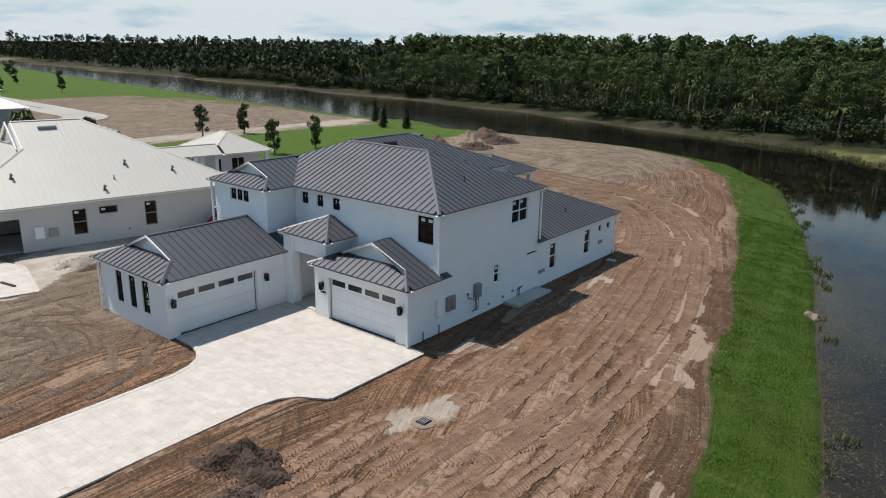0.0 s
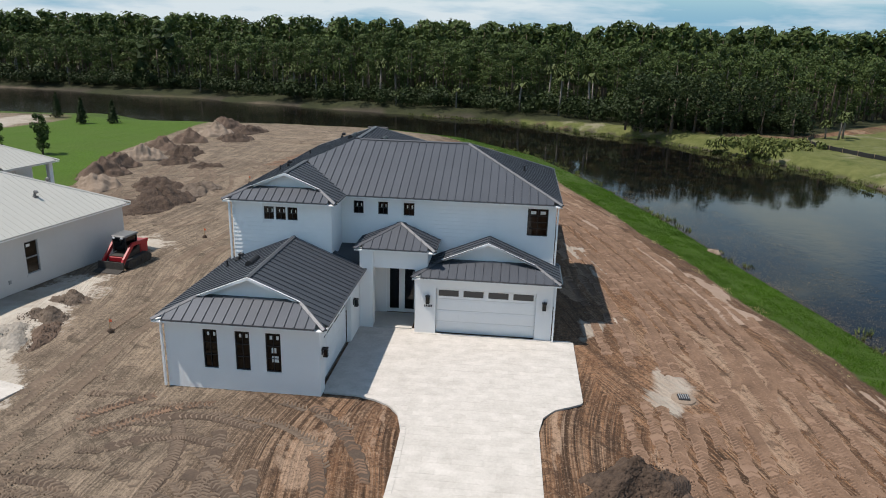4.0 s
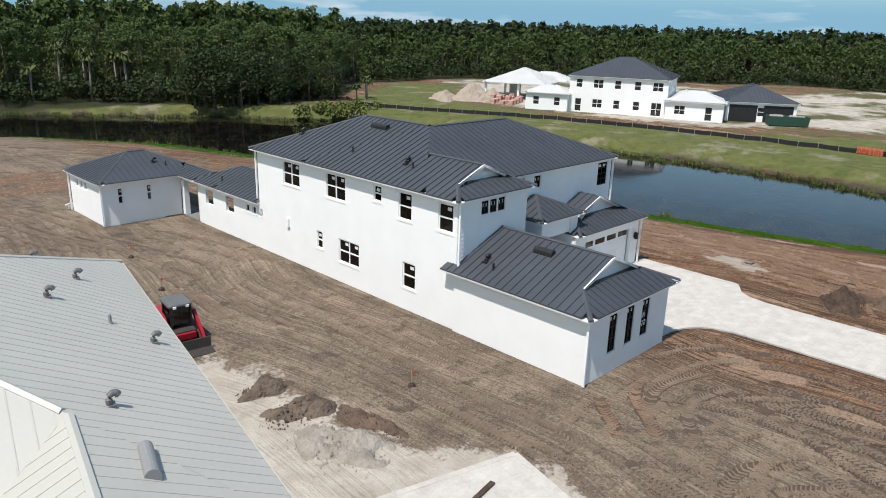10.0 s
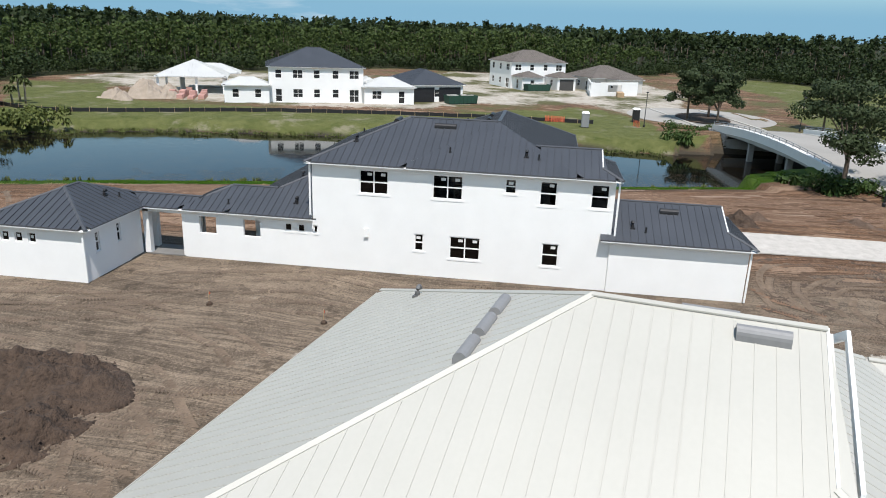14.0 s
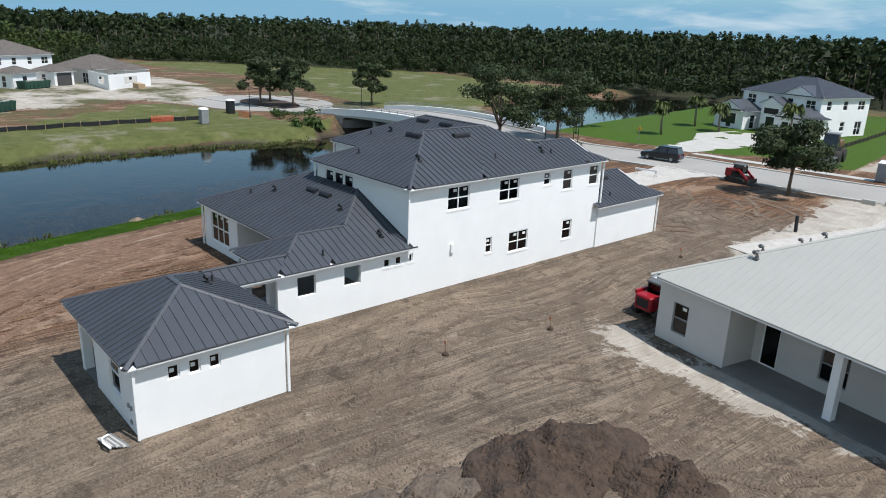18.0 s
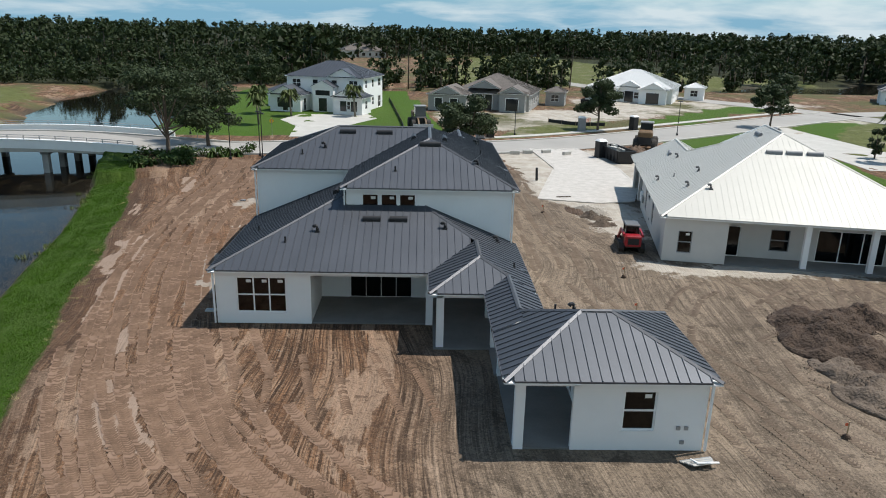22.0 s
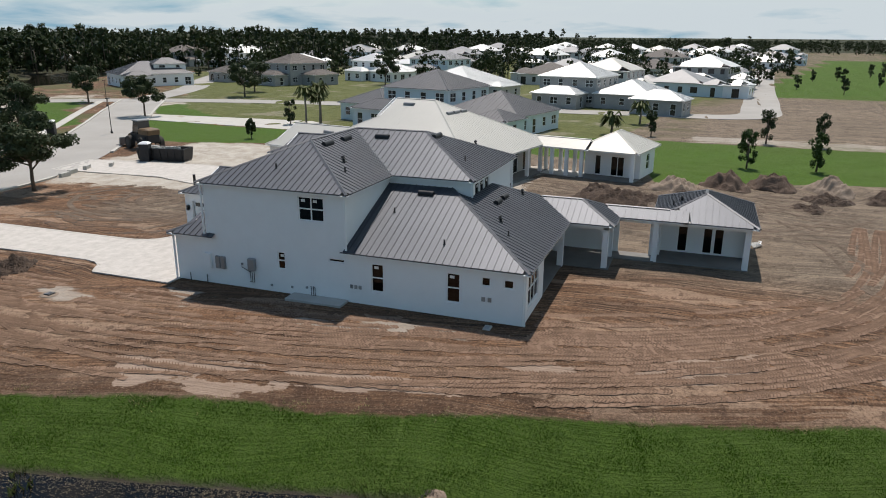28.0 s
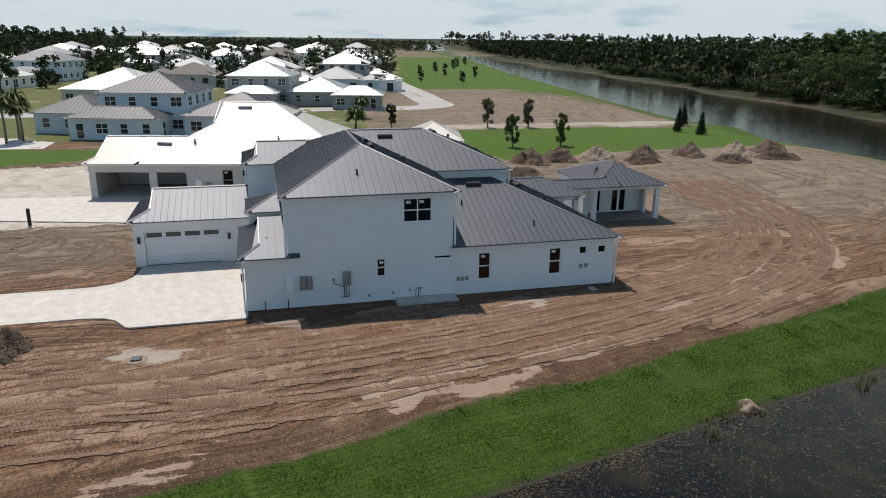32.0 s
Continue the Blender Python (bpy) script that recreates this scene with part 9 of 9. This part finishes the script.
silt_fence([(24, 112), (19.5, 101), (24.5, 88), (31.5, 74), (36.5, 56), (38.8, 38), (39.0, 21)], "black silt fence along the bank over the canal")
silt_fence([(-24.5, -78), (-26.5, -58), (-28.6, -36), (-29.5, -23)], "black silt fence beside the kept lawn")
silt_fence([(-54, -44), (-58, -40), (-63, -40)], "sagging black silt fence by the block house")


def net(x, y, turn, w, label):
    t = thing("safety_netting", (x, y, ground_height(x, y)), label, "netting", "orange nettings", turn)
    for k in range(8):
        part("net_strand", Geo().box(-w / 2, -0.02, 0.1 + 0.11 * k, w / 2, 0.0, 0.15 + 0.11 * k), ORANGE, t)
    for k in range(int(w / 0.5) + 1):
        part("net_post", Geo().box(-w / 2 + 0.5 * k - 0.02, 0.0, 0.0, -w / 2 + 0.5 * k + 0.02, 0.03, 1.05), ORANGE, t)


net(38.6, 27.0, 80, 3.0, "orange plastic safety netting on the grass")
net(38.0, 14.5, 20, 2.0, "orange plastic netting round a lamp base")
net(-60, -42, 30, 2.5, "orange plastic netting beside the street")


def pallets(x, y, turn, seed, label, n=6):
    rs = random.Random(seed)
    t = thing("brick_pallets", (x, y, 0.0), label, "pallets", turn=turn)
    for i in range(n):
        px, py = (i % 4) * 1.7, (i // 4) * 1.8
        part("pallet", Geo().box(px, py, 0.0, px + 1.2, py + 1.1, 0.14), TIMBER, t)
        for r in range(rs.randint(2, 5)):
            part("brick_layer", Geo().chamfer(px + 0.05, py + 0.05, 0.15 + 0.22 * r, px + 1.15, py + 1.05, 0.35 + 0.22 * r, 0.02), PINK_BRICK, t)


pallets(44, 88, 20, 3, "pallets of pink bricks on the site over the canal", 12)
pallets(47, 93, 15, 4, "pallets of pink bricks behind orange netting", 8)
for i, (x, y) in enumerate(((-44.5, -9.5), (-46.2, -10.4), (-48.6, -11.0), (-51, -10))):
    b = thing("concrete_blocks", (x, y, 0.0), "low stack of pale concrete blocks by the street", "blocks", "block stacks", 12 * i)
    for k in range(6):
        part("block", Geo().chamfer((k % 3) * 0.42, (k // 3) * 0.22, 0.0, (k % 3) * 0.42 + 0.4, (k // 3) * 0.22 + 0.2, 0.42, 0.01), CONCRETE, b)

# small things close by
pad = thing("equipment_pad", (-20.85, 34.2, 0.0), "pale concrete pad with pipe stubs beside the wall", "pad")
part("slab", Geo().chamfer(-0.55, -1.8, -0.1, 0.5, 1.8, 0.14, 0.02), CONCRETE, pad)
for dy in (-0.55, -0.4, -0.3):
    part("pipe_stub", Geo().tube([(-0.45, dy, 0.1), (-0.45, dy, 0.6), (-0.3, dy + 0.08, 0.75)], 0.025, 6), BLACK, pad)
drain = thing("drain_cover", (-16.15, 19.1, ground_height(-16.15, 19.1)), "dark cast drain inlet in a concrete collar", "drain")
part("collar", Geo().loft([[(r * math.cos(a), r * math.sin(a), z) for a in np.linspace(0, 6.283, 21)[:-1]] for r, z in ((0.55, -0.1), (0.5, 0.03), (0.36, 0.06))]), SOIL_TAN, drain)
part("cover", Geo().chamfer(-0.24, -0.24, 0.04, 0.24, 0.24, 0.12, 0.03), BLACK, drain)
for k in range(5):
    part("grate_bar", Geo().box(-0.2 + 0.09 * k, -0.2, 0.12, -0.17 + 0.09 * k, 0.2, 0.135), PLASTIC_GREY, drain)
boards = thing("board_stack", (-42.4, 58.9, 0.0), "small stack of boards and pipes on the soil", "boards", turn=12)
for k in range(6):
    part("board", Geo().box(-0.7 + 0.05 * k, -0.35 + 0.1 * k, 0.03 * k, 0.6 - 0.04 * k, -0.22 + 0.1 * k, 0.03 * k + 0.035), CONCRETE if k % 2 else GREY, boards)
part("pipe", Geo().tube([(-0.6, 0.3, 0.2), (-0.2, 0.35, 0.28), (0.2, 0.2, 0.22), (0.3, -0.1, 0.2)], 0.04, 6), TRIM, boards)
for i, (x, y) in enumerate(((-42.6, 21.6), (-45.2, 38.2), (-44.2, 44.5), (-49.0, 57.0))):
    st = thing("survey_stake", (x, y, ground_height(x, y)), "short timber survey stake with a ribbon", "stake", "survey stakes")
    part("stake", Geo().box(-0.025, -0.012, -0.05, 0.025, 0.012, 0.75), TIMBER, st)
    part("ribbon", Geo().box(0.0, -0.015, 0.55, 0.14, -0.012, 0.68), ORANGE, st)
    part("clod", Geo().loft([[(0.15 * r * math.cos(a), 0.15 * r * math.sin(a), z) for a in np.linspace(0, 6.283, 8)[:-1]] for r, z in ((1.2, -0.03), (1.0, 0.12), (0.3, 0.2))]), SOIL_DARK, st)
bol = thing("black_bollard", (-44.2, 7.3, 0.0), "black pipe bollard standing on the drive", "bollard")
part("pipe", Geo().tube([(0, 0, 0), (0.06, 0.02, 1.35)], 0.14, 10), BLACK, bol)
plank = thing("plank", (-45.6, 15.2, 0.05), "dark weathered plank lying on the paving", "plank", turn=10)
part("board", Geo().chamfer(-0.7, -0.09, 0.0, 0.7, 0.09, 0.06, 0.01), SOIL_DARK, plank)
bar = thing("barricade", (-24.0, -2.0, 0.03), "low white and blue road barricade across the drive", "barricade", turn=8)
part("beam", Geo().chamfer(-1.3, -0.03, 0.55, 1.3, 0.03, 0.75, 0.01), TRIM, bar)
for s in (-1.1, 1.1):
    for d in (-0.3, 0.3):
        part("leg", Geo().tube([(s, d, 0.0), (s, 0, 0.6)], 0.03, 6), GREY, bar)
box = thing("meter_lid", (-20.6, 44.6, 0.0), "pale utility lid on the ground by the wall", "lid")
part("lid", Geo().chamfer(-0.3, -0.2, -0.03, 0.3, 0.2, 0.06, 0.02), CONCRETE, box)
part("cover", Geo().box(-0.2, -0.12, 0.06, 0.2, 0.12, 0.075), GREY, box)
